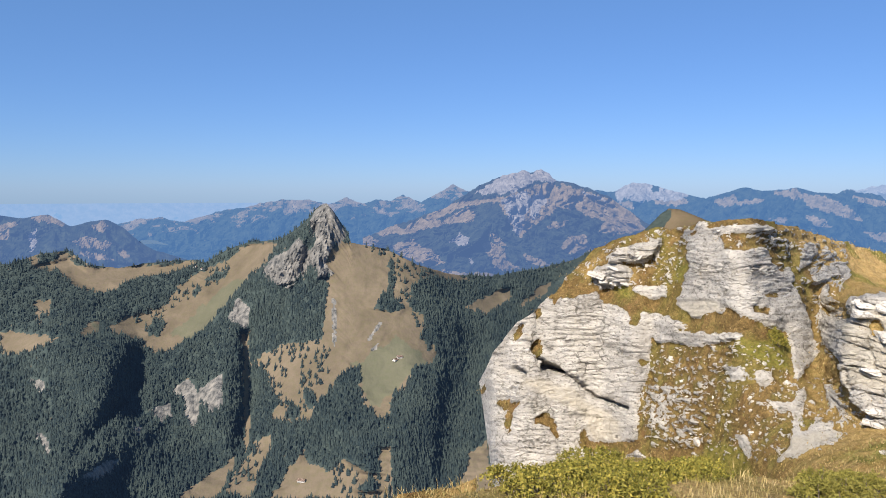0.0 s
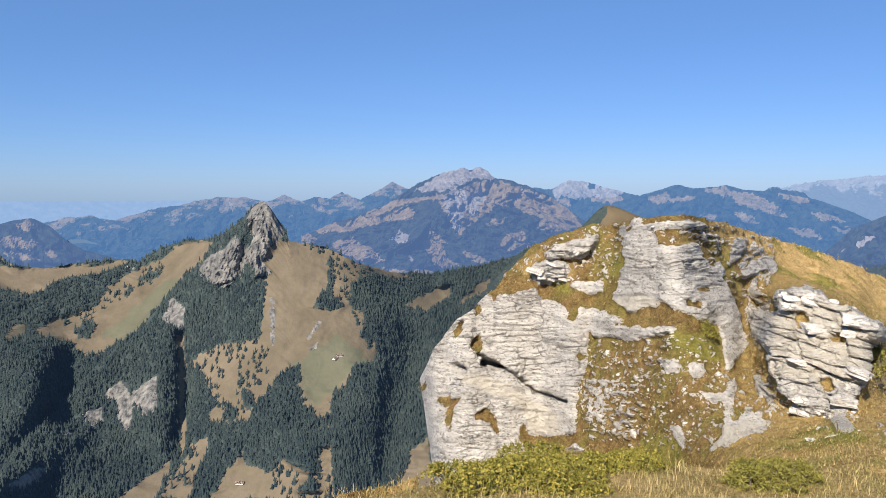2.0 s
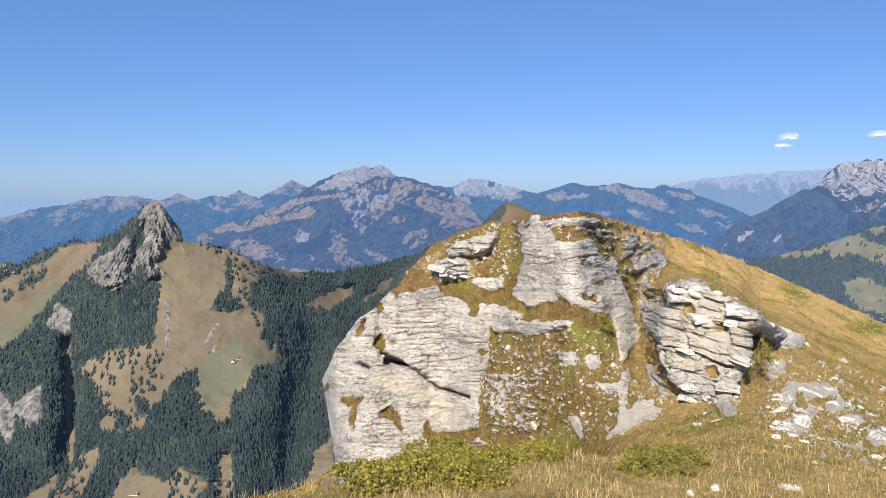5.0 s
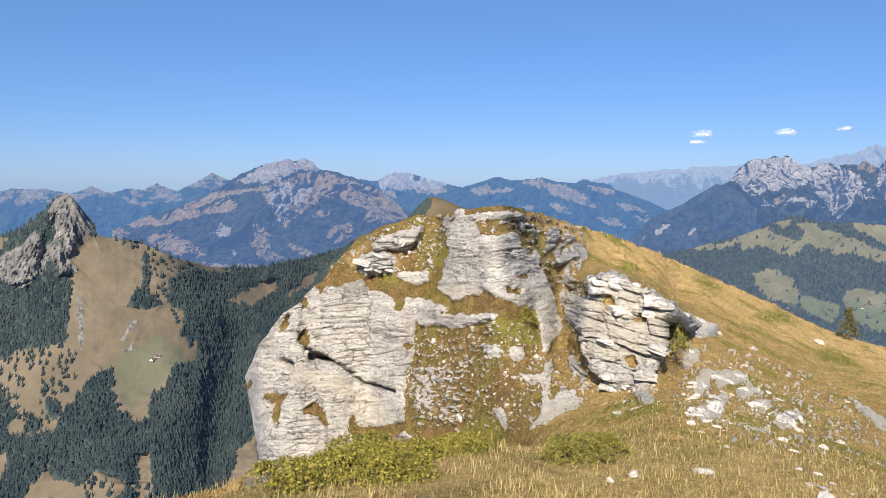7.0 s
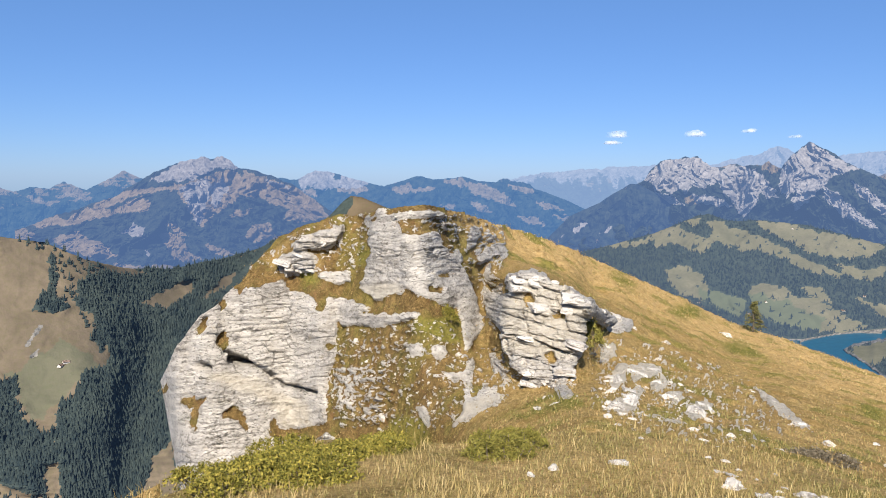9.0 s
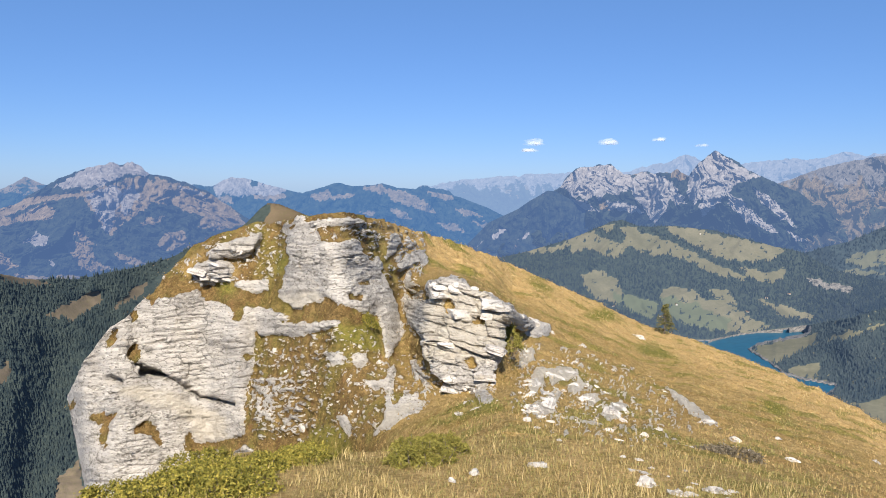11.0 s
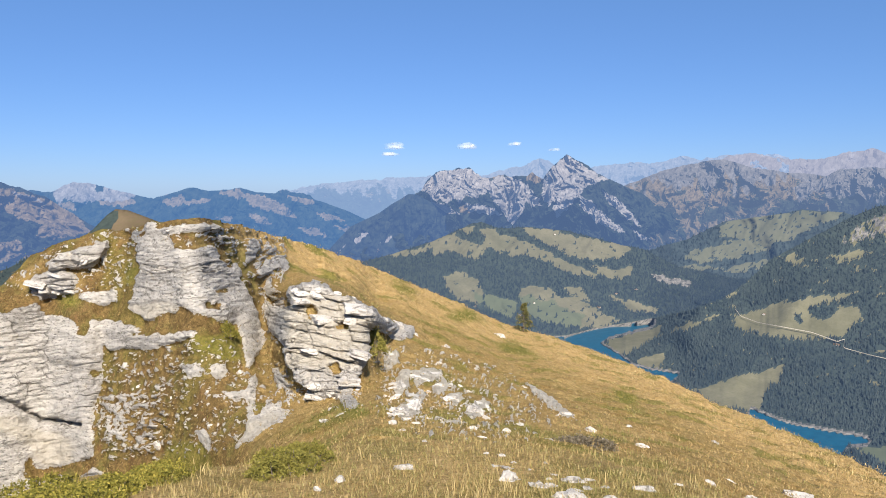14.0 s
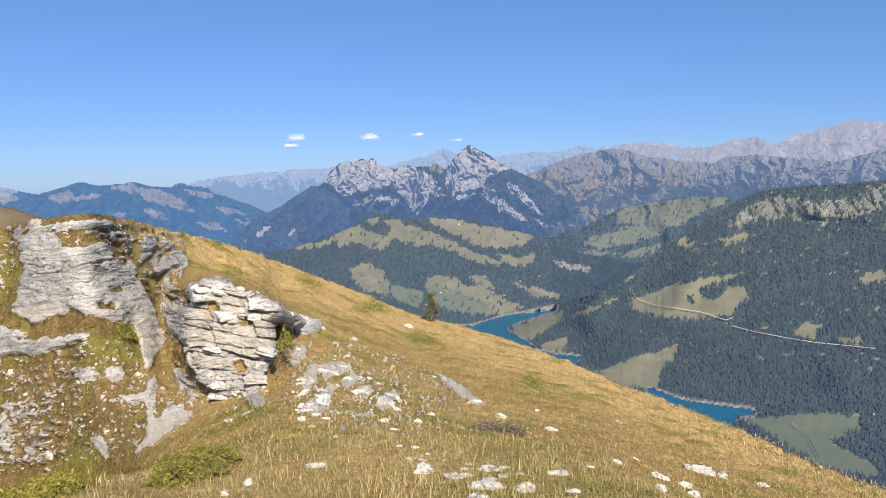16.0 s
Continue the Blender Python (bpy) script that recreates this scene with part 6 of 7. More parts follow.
BOULDERS_B = [(53.24, -16.77, 0.67, 0.46), (50.43, -17.04, 0.92, 0.55), (51.48, -17.86, 1.34, 0.5), (59.12, -17.3, 0.92, 0.46), (45.48, -14.42, 0.59, 0.38), (46.57, -14.96, 1.26, 0.59), (47.32, -15.53, 1.43, 0.67), (48.16, -16.17, 1.51, 0.76), (40.04, -15.22, 1.43, 1.09), (41.7, -16.04, 1.68, 1.51), (41.18, -14.71, 0.84, 0.34), (39.79, -16.99, 1.09, 0.42), (40.61, -17.66, 0.59, 0.34), (41.54, -17.3, 0.92, 0.5), (45.18, -17.01, 1.01, 0.59), (44.9, -16.01, 0.59, 0.38), (43.19, -14.97, 0.5, 0.34), (30.48, -16.55, 0.76, 0.34), (36.33, -17.43, 0.67, 0.25), (38.05, -18.2, 0.5, 0.42)]
BOULDERS_C = [(47.14, -19.55, 0.42, 0.29), (45.94, -20.04, 0.38, 0.34), (43.79, -19.14, 0.84, 0.38), (42.69, -19.03, 0.67, 0.29), (47.29, -17.95, 1.18, 0.29), (48.68, -14.45, 0.38, 0.25), (43.57, -10.6, 1.26, 0.5), (69.05, -20.62, 1.01, 0.59), (39.59, -11.42, 0.67, 0.42), (37.39, -13.7, 1.85, 1.09), (36.18, -14.16, 1.09, 1.68), (36.12, -16.17, 1.43, 1.6), (37.17, -15.6, 1.51, 1.85), (38.94, -14.29, 1.18, 1.18), (35.45, -16.79, 0.84, 0.84), (42.74, -16.55, 0.76, 0.59), (44.2, -17.38, 0.67, 0.42), (42.29, -17.92, 0.84, 0.38)]
BLOCKS = [(28.69, -7.2, 1.93, 1.09), (30.22, -7.08, 1.85, 1.09), (31.37, -7.5, 1.68, 1.01), (32.53, -7.87, 1.85, 1.18), (33.49, -8.72, 1.93, 1.18), (34.67, -9.43, 1.85, 1.09), (33.45, -10.13, 1.68, 1.26), (32.08, -9.45, 2.1, 1.68), (30.72, -9.37, 1.68, 2.1), (29.88, -10.9, 2.1, 2.52), (31.42, -11.4, 2.52, 1.93), (32.59, -11.87, 1.68, 1.43), (30.58, -12.92, 2.52, 2.1), (29.05, -12.41, 1.68, 2.1), (31.71, -14.18, 1.68, 1.26), (28.59, -9.64, 2.1, 2.52), (36.05, -10.34, 1.85, 0.92), (37.35, -10.6, 0.67, 0.76), (34.84, -10.4, 1.26, 0.84), (32.15, -13.03, 1.68, 1.43)]
JUNIPER_PATCH = [(4.90, -21.30), (6.76, -20.46), (9.27, -19.45), (10.96, -19.14), (13.07, -19.21), (15.21, -18.79), (17.78, -18.69), (19.50, -19.09), (21.43, -19.65), (19.50, -20.07), (16.92, -20.14), (14.77, -21.20), (13.05, -21.99), (10.92, -22.14), (8.40, -21.78), (5.91, -21.98)]
MOUND_SHRUBS = [(26.96, -19.40), (28.42, -18.74), (28.24, -20.10), (26.77, -20.26), (29.48, -19.45)]
ROCK_SHRUB = (34.09, -12.28)
LEDGE_SHRUB = (23.57, -10.4)
SPRUCE_AT = (45.37, -10.36)
CHALETS_LEFT = [(-3.27, -12.3), (-3.56, -12.5), (-17.87, -5.39), (-17.42, -5.53), (-10.67, -20.74)]
CHALETS_HILL = [(41.76, -8.59), (46.13, -8.27), (50.86, -8.51), (52.07, -7.48), (53.47, -7.13), (45.09, -9.18), (47.58, -3.21)]
CHALETS_VALLEY = [(62.14, -8.48), (75.86, -15.38), (66.71, -10.19)]
CLOUDS = [(35.77, 3.18, 1.43, 0.67), (35.45, 2.65, 1.26, 0.38), (41.16, 3.19, 1.34, 0.59), (44.61, 3.38, 0.92, 0.34), (47.52, 2.97, 0.84, 0.25)]
HEATH_AT = (49.83, -18.34)

# boulders: direction, width and height in degrees
for k, (a, e, w, h) in enumerate([*BOULDERS_A, *BOULDERS_B, *BOULDERS_C]):
    boulder(k, a, e, w, h)
for k, (a, e, w, h) in enumerate(BLOCKS[:6] + BLOCKS[16:19]):
    boulder(k + 5, a, e, w * 0.55, h * 0.6, "angular limestone block of the broken outcrop")


def block_mesh(seed):
    """A bedded limestone block with broken corners, one metre across and half as high."""
    r = random.Random(seed)
    bm = bmesh.new()
    bmesh.ops.create_cube(bm, size=1.0)
    bmesh.ops.subdivide_edges(bm, edges=bm.edges[:], cuts=3, use_grid_fill=True)
    cuts = [(Vector((r.uniform(-1, 1), r.uniform(-1, 1), r.uniform(-0.8, 1))).normalized(), r.uniform(0.40, 0.56)) for _ in range(7)]
    for v in bm.verts:
        for n, lim in cuts:
            over = v.co.dot(n) - lim
            if over > 0:
                v.co -= n * over * 0.95
        q = v.co * 2.6 + Vector((seed * 2.3, 0, 0))
        v.co += Vector((noise.noise(q), noise.noise(q + Vector((5, 0, 0))), 0.6 * noise.noise(q + Vector((0, 7, 0))))) * 0.10
        v.co.z *= 0.55
    me = bpy.data.meshes.new("limestone_block")
    bm.to_mesh(me)
    bm.free()
    me.materials.append(STONE)
    return me


BLOCK_SHAPES = [block_mesh(k) for k in range(8)]


def outcrop_blocks(polys, row, col, share, seed, proud=0.30, tall=1.9):
    """Courses of broken blocks over a patch of the slope, with gaps."""
    r = random.Random(seed)
    for poly in polys:
        lo_a, hi_a = min(q[0] for q in poly), max(q[0] for q in poly)
        y = min(q[1] for q in poly)
        while y < max(q[1] for q in poly):
            x = lo_a + r.uniform(0, col)
            while x < hi_a:
                wide, high = col * r.uniform(0.6, 1.5), row * r.uniform(0.7, 1.25)
                if r.random() < share and inside(poly, np.array([x]), np.array([y]))[0]:
                    p, dist = on_knoll(x, y + r.uniform(-0.3, 0.3) * row)
                    w, h = radians(wide) * dist, radians(high) * dist
                    ob = new("limestone_block", BLOCK_SHAPES[r.randrange(8)])
                    ob.matrix_world = Matrix.LocRotScale(p - p.normalized() * w * proud + Vector((0, 0, proud * 0.3)), Euler((r.uniform(-0.12, 0.2), r.uniform(0.0, 0.35), -radians(x) + r.uniform(-0.5, 0.5))), Vector((w * 1.05, w * r.uniform(0.6, 0.9), h * tall)))
                    tagged(ob, "pale angular limestone block of the broken outcrop", "rock", "blocks of the broken outcrop")
                x += wide * r.uniform(0.9, 1.25)
            y += row * r.uniform(0.85, 1.15)


outcrop_blocks([outcrop_crest, [(28.23, -7.14), (30.67, -6.91), (32.30, -7.84), (31.51, -8.15), (28.65, -7.62)]], 0.62, 1.2, 0.62, 3, 0.05, 1.3)
outcrop_blocks([outcrop], 0.8, 1.3, 0.16, 9, 0.05, 1.2)
outcrop_blocks([perched], 0.5, 0.9, 0.5, 5, 0.05, 1.3)
outcrop_blocks(right_stones[:7], 0.42, 0.85, 0.85, 6, 0.05, 1.6)
outcrop_blocks(right_stones[7:], 0.34, 0.75, 0.6, 16, 0.0, 1.2)
outcrop_blocks([[(45.03, -14.15), (46.43, -14.33), (49.16, -16.04), (48.84, -16.65), (46.87, -15.73), (45.29, -14.93)]], 0.28, 0.60, 0.5, 7, 0.0, 1.1)
outcrop_blocks([[(42.84, -19.63), (44.85, -19.48), (45.09, -20.99), (43.2, -21.22)], [(45.91, -20.45), (49.81, -20.02), (52.25, -21.3), (46.56, -21.88)]], 0.42, 0.9, 0.35, 8, -0.02, 0.9)


def rubble(name, label, polys, count, s0, s1, seed):
    """Small broken stones strewn over patches of the knoll; one joined mesh."""
    r = np.random.RandomState(seed)
    bm = bmesh.new()
    bmesh.ops.create_icosphere(bm, subdivisions=1, radius=0.5)
    unit = np.array([tuple(v.co) for v in bm.verts])
    tri = np.array([[v.index for v in f.verts] for f in bm.faces])
    bm.free()
    verts, faces, made = [], [], 0
    boxes = [(min(q[0] for q in p), max(q[0] for q in p), min(q[1] for q in p), max(q[1] for q in p)) for p in polys]
    areas = np.array([(b[1] - b[0]) * (b[3] - b[2]) for b in boxes])
    while made < count:
        k = r.choice(len(polys), p=areas / areas.sum())
        b = boxes[k]
        x, y = r.uniform(b[0], b[1]), r.uniform(b[2], b[3])
        if not inside(polys[k], np.array([x]), np.array([y]))[0]:
            continue
        p, dist = on_knoll(x, y)
        size = r.uniform(s0, s1) * (0.5 + r.rand() ** 3)
        m = np.array(Euler(r.uniform(-0.5, 0.5, 3)).to_matrix())
        shape = unit * r.uniform(0.7, 1.25, (len(unit), 1)) * np.array([1, r.uniform(0.6, 1), r.uniform(0.45, 0.8)])
        verts.append(shape @ m.T * size + np.array(p) - np.array([0, 0, 0.12 * size]))
        faces.append(tri + made * len(unit))
        made += 1
    ob = new(name, tri_mesh(name, np.concatenate(verts), np.concatenate(faces)))
    ob.data.materials.append(STONE)
    return tagged(ob, label, "stones", kind="stuff")


sparse_low = [(15.42, -11.91), (23.70, -11.46), (24.78, -13.49), (24.62, -17.53), (22.49, -18.19), (15.19, -18.01)]
rubble("loose_stones", "small white limestone stones strewn over the turf", [broken[0], broken[5], sparse_low], 110, 0.08, 0.34, 31)
rubble("slope_stones", "pale broken stones among the grass", [broken[6], broken[8]], 300, 0.08, 0.36, 32)
rubble("cap_stones", "broken stones on the knoll's brow", [broken[1], broken[2], broken[3], broken[7]], 90, 0.12, 0.36, 33)

# ---------------------------------------------------------------- grass
def grass_material(name, tones):
    n = Nodes(name, 0.7, 0.15)
    f = n.math("ADD", n.math("MULTIPLY", n.island(), 0.5), n.math("MULTIPLY", n.noise(1.7, 4, 0.7), 0.5))
    n.p.inputs["Subsurface Weight"].default_value = 0.0
    return n.done(n.ramp(f, tones))


DRY_GRASS = grass_material("dry_grass", [(0.1, (0.16, 0.105, 0.040)), (0.4, (0.27, 0.185, 0.075)), (0.65, (0.37, 0.262, 0.115)), (0.9, (0.50, 0.375, 0.19))])
GREEN_GRASS = grass_material("green_grass", [(0.1, (0.11, 0.112, 0.032)), (0.5, (0.20, 0.19, 0.06)), (0.9, (0.31, 0.255, 0.10))])


def tufts(name, label, weight, count, h0, h1, material, seed, blades=5, spread=0.10, tries=12, broad=1.0, simple=False):
    """Blades of grass over the knoll where the weight is high; one joined mesh."""
    r = np.random.RandomState(seed)
    rows, cols = weight.shape
    gap_e = np.abs(np.gradient(e_all, axis=0))
    row_share = gap_e[:-1, (COLS > 0) & (COLS < 70)].mean(1) * (e_all[:-1, (COLS > 0) & (COLS < 70)].mean(1) > -34)
    col_share = np.gradient(COLS)[:-1] * ((COLS > -4) & (COLS < 78))[:-1]
    jj = r.choice(rows - 1, count * tries, p=row_share / row_share.sum())
    ii = r.choice(cols - 1, count * tries, p=col_share / col_share.sum())
    keep = r.rand(count * tries) < weight[jj, ii] * np.minimum(1, gap_e[jj, ii] / (row_share[jj] + 1e-9))
    jj, ii = jj[keep][:count], ii[keep][:count]
    base = pk[jj, ii] + (pk[np.minimum(jj + 1, rows - 1), ii] - pk[jj, ii]) * r.rand(len(jj))[:, None]
    dist = np.linalg.norm(base, axis=1)
    ok = (dist > 3.6) & (np.linalg.norm(pk[np.minimum(jj + 1, rows - 1), ii] - pk[jj, ii], axis=1) < 3)
    base, dist = base[ok], dist[ok]
    n = len(base)
    b = np.repeat(base, blades, 0)
    db = np.repeat(dist, blades)
    m = len(b)
    sp = spread * np.clip(db / 14, 0.6, 2.2)
    b = b + np.stack([r.normal(size=m) * sp, r.normal(size=m) * sp, -0.02 + 0 * db], -1)
    h = r.uniform(h0, h1, m) * np.clip(db / 16, 0.75, 1.15)
    w = np.maximum(0.003, db * 0.00032) * r.uniform(0.7, 1.3, m) * broad
    ang = r.uniform(0, 6.28, m)
    lean = r.uniform(0.15, 1.0, m) * h
    out = np.stack([np.cos(ang), np.sin(ang), 0 * ang], -1)
    wide = np.stack([np.sin(ang + r.uniform(-1, 1, m)), -np.cos(ang), 0 * ang], -1)
    up = np.array([0, 0, 1.0])
    mid = b + out * (lean * 0.35)[:, None] + up * (h * 0.6)[:, None]
    tip = b + out * lean[:, None] + up * h[:, None]
    v = np.stack([b - wide * w[:, None], b + wide * w[:, None], mid + wide * (w * 0.8)[:, None], mid - wide * (w * 0.8)[:, None], tip], 1)
    f = np.arange(m)[:, None, None] * 5 + np.array([[0, 1, 2], [0, 2, 3], [3, 2, 4]])
    if simple:
        v = np.stack([b - wide * w[:, None], b + wide * w[:, None], tip], 1)
        f = np.arange(m)[:, None, None] * 3 + np.array([[0, 1, 2]])
    ob = new(name, tri_mesh(name, v.reshape(-1, 3), f.reshape(-1, 3)))
    ob.data.materials.append(material)
    return tagged(ob, label, "grass", kind="stuff")


STALKS = grass_material("dry_stalks", [(0.2, (0.21, 0.155, 0.055)), (0.5, (0.33, 0.245, 0.10)), (0.8, (0.48, 0.37, 0.19))])
NEAR_GRASS = grass_material("brow_grass", [(0.22, (0.19, 0.165, 0.058)), (0.42, (0.27, 0.22, 0.085)), (0.60, (0.345, 0.275, 0.12)), (0.82, (0.41, 0.335, 0.175))])
bare = 1 - smooth(0.05, 0.3, rock_all)
near_k = 1 - smooth(13, 20, d)
lush = smooth(-0.5, 0.5, fbm(pk[..., 0] / 0.9, pk[..., 1] / 0.9, 9.0, 4))
tufts("dry_grass", "low dry straw-coloured alpine turf on the slope", bare * (0.55 + 0.45 * dry) * (1 - 0.7 * green) * (1 - 0.75 * near_k) * (1 - 0.9 * crag), 56000, 0.02, 0.07, DRY_GRASS, 21, 3, 0.12, 10, 1.3, True)
tufts("green_grass", "olive green grass and herbs in patches", bare * (0.15 + 0.85 * green) * (1 - 0.8 * crag), 22000, 0.03, 0.09, GREEN_GRASS, 22, 4, 0.10, 12, 1.3, True)
tufts("tall_grass", "tall dry grass stalks on the near brow", bare * near_k * smooth(0.2, 0.9, lush), 3600, 0.09, 0.24, STALKS, 23, 4, 0.16, 16)
tufts("brow_grass", "short yellow-green grass and herbs on the near brow", bare * near_k * (0.35 + 0.65 * lush), 24000, 0.03, 0.10, NEAR_GRASS, 25, 3, 0.10, 14)
HERBS = grass_material("withered_herbs", [(0.15, (0.055, 0.042, 0.014)), (0.35, (0.115, 0.095, 0.030)), (0.5, (0.16, 0.150, 0.045)), (0.65, (0.27, 0.185, 0.075)), (0.85, (0.36, 0.30, 0.16))])
HEATH = grass_material("crag_heath", [(0.15, (0.085, 0.055, 0.020)), (0.38, (0.14, 0.092, 0.032)), (0.55, (0.19, 0.15, 0.045)), (0.72, (0.26, 0.17, 0.068)), (0.9, (0.34, 0.26, 0.12))])
tufts("brow_herbs", "withered herbs and small leaves in the near turf", bare * near_k, 26000, 0.015, 0.055, HERBS, 26, 5, 0.08, 14, 2.2, True)
tufts("crag_heath", "brown and olive heath on the crag's ledges", bare * crag * (1 - near_k), 8000, 0.02, 0.06, HEATH, 27, 3, 0.05, 14, 1.6, True)
tufts("ridge_grass", "dry pale grass along the ridge line", bare * smooth(0.7, 1.0, dry) * (1 - near_k), 9000, 0.07, 0.17, STALKS, 24, 3)

# ---------------------------------------------------------------- shrubs and the lone spruce
JUNIPER = grass_material("juniper_leaves", [(0.15, (0.058, 0.060, 0.012)), (0.5, (0.175, 0.158, 0.028)), (0.85, (0.36, 0.285, 0.06))])
DARK_LEAF = grass_material("dark_shrub_leaves", [(0.1, (0.085, 0.08, 0.016)), (0.5, (0.175, 0.158, 0.034)), (0.9, (0.29, 0.25, 0.065))])
BARK = plain_material("grey_brown_bark", (0.10, 0.075, 0.055), (0.24, 0.20, 0.16), 20.0)
NEEDLES = grass_material("lone_spruce_needles", [(0.1, (0.045, 0.050, 0.016)), (0.5, (0.105, 0.105, 0.034)), (0.9, (0.21, 0.175, 0.065))])


def leaf_cloud(name, centres, size, seed, count):
    """Small leaves round the given twig ends."""
    r = np.random.RandomState(seed)
    c = np.asarray(centres)[r.randint(0, len(centres), count)] + r.normal(size=(count, 3)) * size * 1.2
    u = r.normal(size=(count, 3))
    u /= np.linalg.norm(u, axis=1)[:, None]
    w = np.cross(u, r.normal(size=(count, 3)))
    w /= np.linalg.norm(w, axis=1)[:, None]
    s = size * r.uniform(0.6, 1.4, (count, 1))
    v = np.stack([c - u * s, c + w * s * 0.5, c + u * s, c - w * s * 0.5], 1)
    f = np.arange(count)[:, None] * 4 + np.array([0, 1, 2, 3])
    return tri_mesh(name, v.reshape(-1, 3), f)


def tube(bm, a, b, r0, r1, sides=6):
    a, b = Vector(a), Vector(b)
    q = (b - a).to_track_quat("Z", "Y")
    rings = []
    for p, r in ((a, r0), (b, r1)):
        rings.append([bm.verts.new(p + q @ Vector((math.cos(k * 6.2832 / sides) * r, math.sin(k * 6.2832 / sides) * r, 0))) for k in range(sides)])
    for k in range(sides):
        bm.faces.new((rings[0][k], rings[0][(k + 1) % sides], rings[1][(k + 1) % sides], rings[1][k]))


def shrub(a, e, wide, deep, high, material, label, seed, leaves=3000, leaf=0.03):
    """A low dwarf shrub: stems that spread from the ground and a skin of small leaves."""
    p, dist = on_knoll(a, e)
    root = new("dwarf_shrub")
    root.matrix_world = Matrix.LocRotScale(p, Euler((0, 0, -radians(a))), None)
    r = random.Random(seed)
    ends, bm = [], bmesh.new()
    for k in range(90):
        x, y = r.uniform(-1, 1), r.uniform(-1, 1)
        if x * x + y * y > 1:
            continue
        z = high * (1 - 0.75 * (x * x + y * y)) * r.uniform(0.65, 1.1)
        tip = Vector((x * wide / 2, y * deep / 2, z))
        if k % 3 == 0:
            tube(bm, (x * wide * 0.2, y * deep * 0.2, -0.1), tip, 0.012, 0.005, 5)
        ends += [tip, tip * 0.85, tip + Vector((r.uniform(-0.1, 0.1), r.uniform(-0.1, 0.1), -0.08))]
    part("stem", bm, BARK, root)
    part("foliage", leaf_cloud("foliage", [tuple(q) for q in ends], leaf, seed, leaves), material, root)
    return tagged(root, label, "shrub", "dwarf shrubs on the knoll")


pick, grown_shrubs = random.Random(12), 0
while grown_shrubs < 24:
    a, e = pick.uniform(JUNIPER_PATCH[0][0], 25), pick.uniform(-24, -18)
    if inside(JUNIPER_PATCH, np.array([a]), np.array([e]))[0]:
        shrub(a, e, pick.uniform(0.6, 1.2), pick.uniform(0.6, 1.0), pick.uniform(0.10, 0.26), JUNIPER, "low yellow-green juniper shrub on the grassy brow", 40 + grown_shrubs, 2900, 0.019)
        grown_shrubs += 1
for k, (a, e) in enumerate(MOUND_SHRUBS):
    shrub(a, e, 0.75, 0.7, 0.26 + 0.03 * (k % 3), DARK_LEAF, "rounded olive green dwarf shrub in dry grass", 80 + k, 4200, 0.016)
shrub(*ROCK_SHRUB, 1.1, 0.9, 1.2, DARK_LEAF, "small dark bush below the broken rock", 61, 3000, 0.04)
shrub(*LEDGE_SHRUB, 0.9, 0.7, 0.6, JUNIPER, "small green bush on a rock ledge", 62, 1500, 0.04)


HEATHER = grass_material("withered_heath", [(0.1, (0.06, 0.05, 0.03)), (0.5, (0.13, 0.105, 0.07)), (0.9, (0.25, 0.22, 0.17))])
shrub(*HEATH_AT, 1.6, 0.9, 0.22, HEATHER, "withered grey-brown dwarf heath on the slope", 63, 3500, 0.025)


def lone_spruce(a, e, high):
    p, dist = on_knoll(a, e)
    root = new("spruce")
    root.matrix_world = Matrix.Translation(p - Vector((0, 0, 0.1)))
    r = random.Random(5)
    bm = bmesh.new()
    tube(bm, (0, 0, 0), (0.05, 0, high * 0.55), 0.09, 0.06, 8)
    tube(bm, (0.05, 0, high * 0.55), (0.02, 0, high), 0.06, 0.012, 8)
    part("trunk", bm, BARK, root, "grey bare spruce trunk")
    bm, ends = bmesh.new(), []
    for k in range(64):
        z = high * r.uniform(0.12, 0.97)
        ang = r.uniform(0, 6.28)
        reach = (0.42 * (1 - z / high) + 0.07) * high * r.uniform(0.6, 1.05)
        tip = Vector((math.cos(ang) * reach, math.sin(ang) * reach, z - 0.12 * reach + r.uniform(0, 0.1)))
        start = Vector((0.03, 0, z))
        tube(bm, start, tip, 0.018, 0.006, 4)
        for t in (0.35, 0.5, 0.65, 0.8, 0.95):
            ends.append(start.lerp(tip, t) - Vector((0, 0, 0.04)))
    part("branch_work", bm, BARK, root)
    part("foliage", leaf_cloud("foliage", [tuple(q) for q in ends], 0.075, 8, 2600), NEEDLES, root)
    return tagged(root, "small wind-worn spruce alone on the grassy ridge", "tree")


lone_spruce(*SPRUCE_AT, 3.5)


# ---------------------------------------------------------------- far small things
WHITE_WALL = plain_material("whitewashed_wall", (0.40, 0.38, 0.35), (0.55, 0.53, 0.50), 0.5)
ROOF = plain_material("weathered_roof", (0.22, 0.16, 0.13), (0.34, 0.25, 0.20), 0.6)


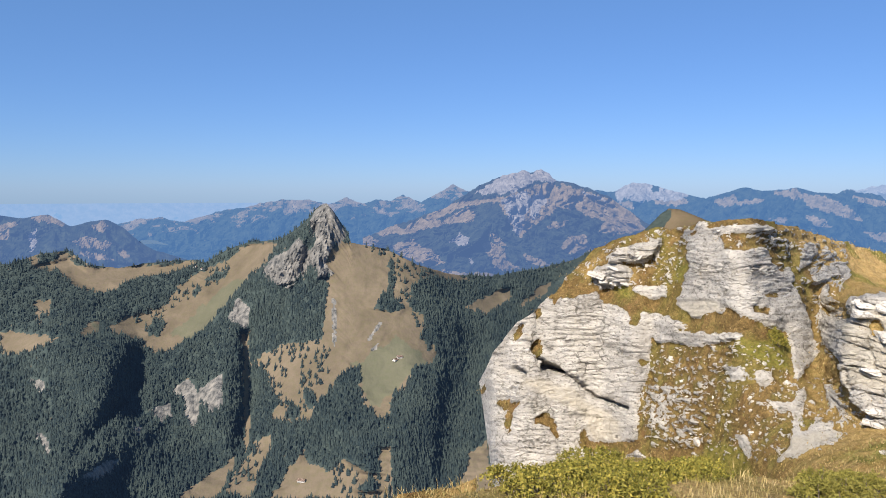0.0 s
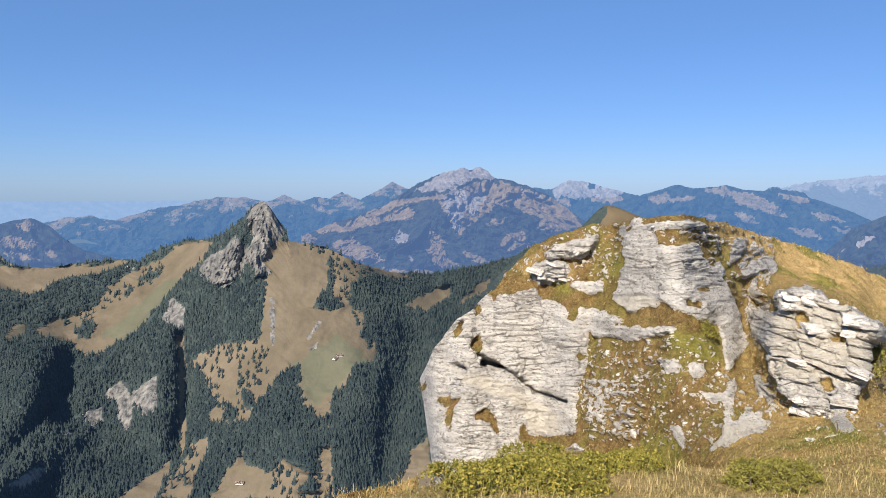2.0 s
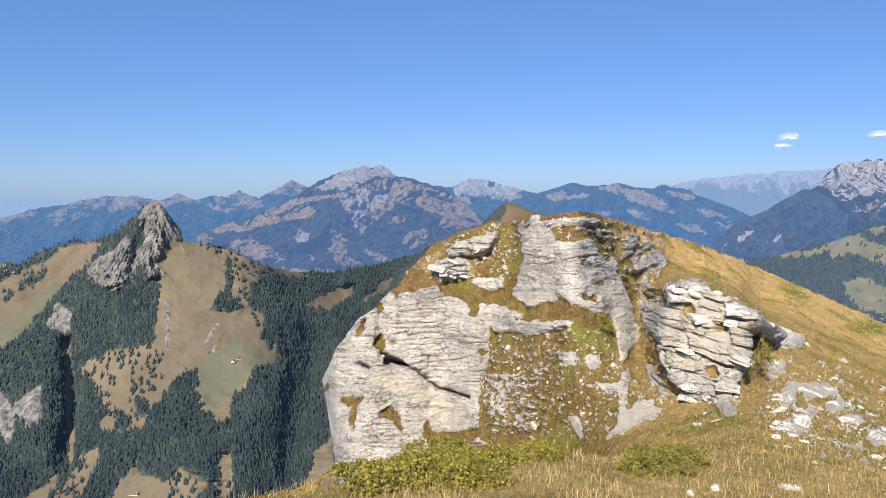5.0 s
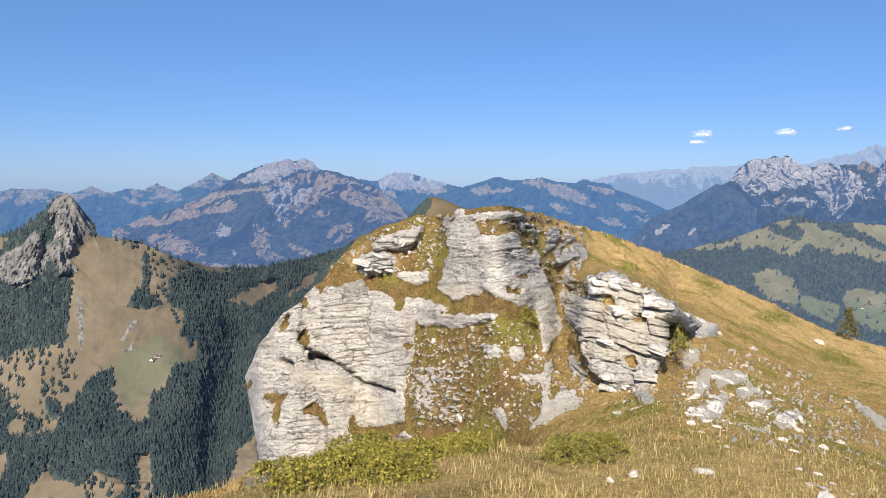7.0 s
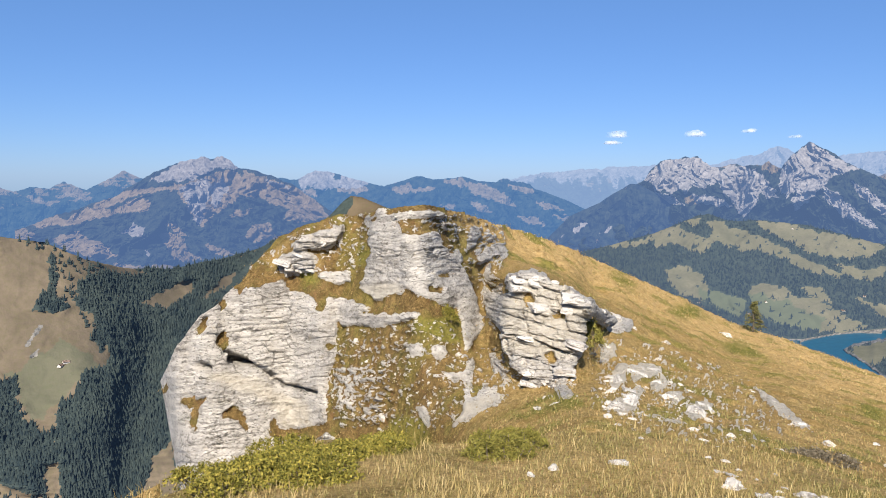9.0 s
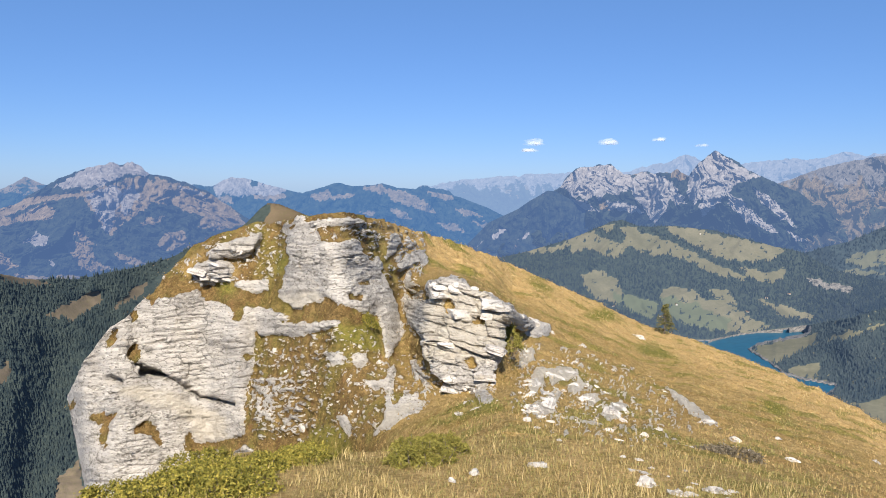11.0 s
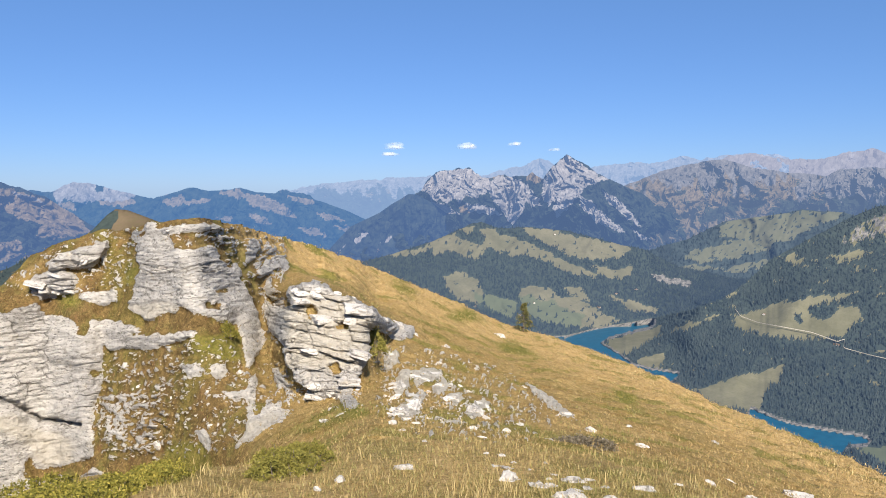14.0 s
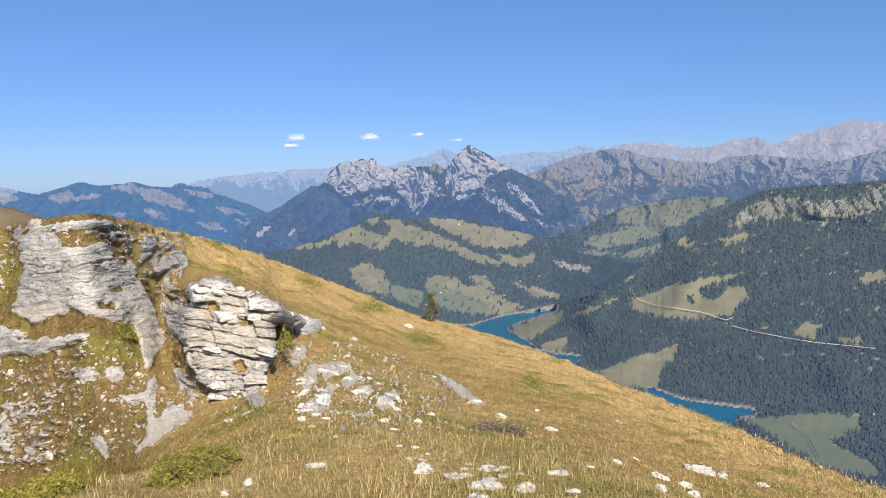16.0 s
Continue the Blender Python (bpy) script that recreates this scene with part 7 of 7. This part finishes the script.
def chalet(surface, a, e, long_, wide, high, turn):
    """A small alpine farmhouse: walls and a saddle roof with eaves."""
    ca, ce, cd = surface
    i = int(np.clip(np.searchsorted(ca, a), 0, len(ca) - 1))
    dist = np.interp(e, ce[:, i], cd[:, i])
    p = Vector(place(np.array(a), np.array(e), np.array(dist)))
    root = new("chalet")
    root.matrix_world = Matrix.LocRotScale(p - Vector((0, 0, 1.0)), Euler((0, 0, radians(turn))), None)
    l, w = long_ / 2, wide / 2
    bm = bmesh.new()
    low = [bm.verts.new((x, y, 0)) for x, y in ((-l, -w), (l, -w), (l, w), (-l, w))]
    top = [bm.verts.new((x, y, high)) for x, y in ((-l, -w), (l, -w), (l, w), (-l, w))]
    g0, g1 = bm.verts.new((-l, 0, high + w * 0.7)), bm.verts.new((l, 0, high + w * 0.7))
    for k in range(4):
        bm.faces.new((low[k], low[(k + 1) % 4], top[(k + 1) % 4], top[k]))
    bm.faces.new((top[3], top[0], g0))
    bm.faces.new((top[1], top[2], g1))
    part("wall", bm, WHITE_WALL, root)
    bm = bmesh.new()
    for sgn in (-1, 1):
        q = [bm.verts.new(c) for c in ((-l - 1, 0, high + w * 0.7 + 0.3), (l + 1, 0, high + w * 0.7 + 0.3), (l + 1, sgn * (w + 1), high - 0.4), (-l - 1, sgn * (w + 1), high - 0.4))]
        face = bm.faces.new(q)
    bmesh.ops.solidify(bm, geom=bm.faces[:], thickness=0.35)
    part("roof", bm, ROOF, root)
    return tagged(root, "small whitewashed alpine chalet with a weathered roof", "house", "chalets on the pastures")


for surface, spots in ((LEFT_SIDE, CHALETS_LEFT), (HILL, CHALETS_HILL), (VALLEY, CHALETS_VALLEY)):
    for k, (a, e) in enumerate(spots):
        chalet(surface, a, e, 10 + 3 * (k % 3), 7, 3, 20 + 37 * k)


def cloud_material():
    n = Nodes("fair_weather_cloud", 1.0, 0.0)
    n.put(n.p.inputs["Base Color"], (0.88, 0.86, 0.88, 1))
    clear = n.t.nodes.new("ShaderNodeBsdfTransparent")
    mix = n.t.nodes.new("ShaderNodeMixShader")
    n.put(mix.inputs[0], n.ramp(n.noise(0.02, 4, 0.6), [(0.35, 0.02), (0.65, 0.17)]))
    n.t.links.new(clear.outputs[0], mix.inputs[1])
    n.t.links.new(n.p.outputs[0], mix.inputs[2])
    n.t.links.new(mix.outputs[0], n.out.inputs["Surface"])
    return n.mat


CLOUD = cloud_material()


def cloud(a, e, wide, high, seed):
    """A small flat-bottomed cumulus: three shells of thin vapour, one in the other."""
    dist = 4700
    p = Vector(place(np.array(a), np.array(e), np.array(dist)))
    w, h = radians(wide) * dist, radians(high) * dist
    bm = bmesh.new()
    for shell, reach in enumerate((1.0, 0.78, 0.55)):
        made = bmesh.ops.create_icosphere(bm, subdivisions=3, radius=1.0)["verts"]
        for v in made:
            q = Vector((v.co.x * 1.9, v.co.y * 1.9, v.co.z * 1.9 + seed + shell * 0.4))
            lump = reach * (1 + 0.5 * noise.noise(q) + 0.28 * noise.noise(q * 2.3) + 0.15 * noise.noise(q * 5.1))
            top = 0.55 if v.co.z > 0 else 0.18
            v.co = Vector((v.co.x * w * 0.5 * lump, v.co.y * w * 0.3 * lump, v.co.z * h * top * lump))
    for f in bm.faces:
        f.smooth = True
    me = bpy.data.meshes.new("cloud")
    bm.to_mesh(me)
    bm.free()
    me.materials.append(CLOUD)
    ob = new("backdrop_cloud", me)
    ob.matrix_world = Matrix.LocRotScale(p, Euler((0, 0, -radians(a))), None)
    return tagged(ob, "small white fair-weather cloud above the ranges", "cloud", kind="structure")


for k, (a, e, w, h) in enumerate(CLOUDS):
    cloud(a, e, w, h, 70 + k)
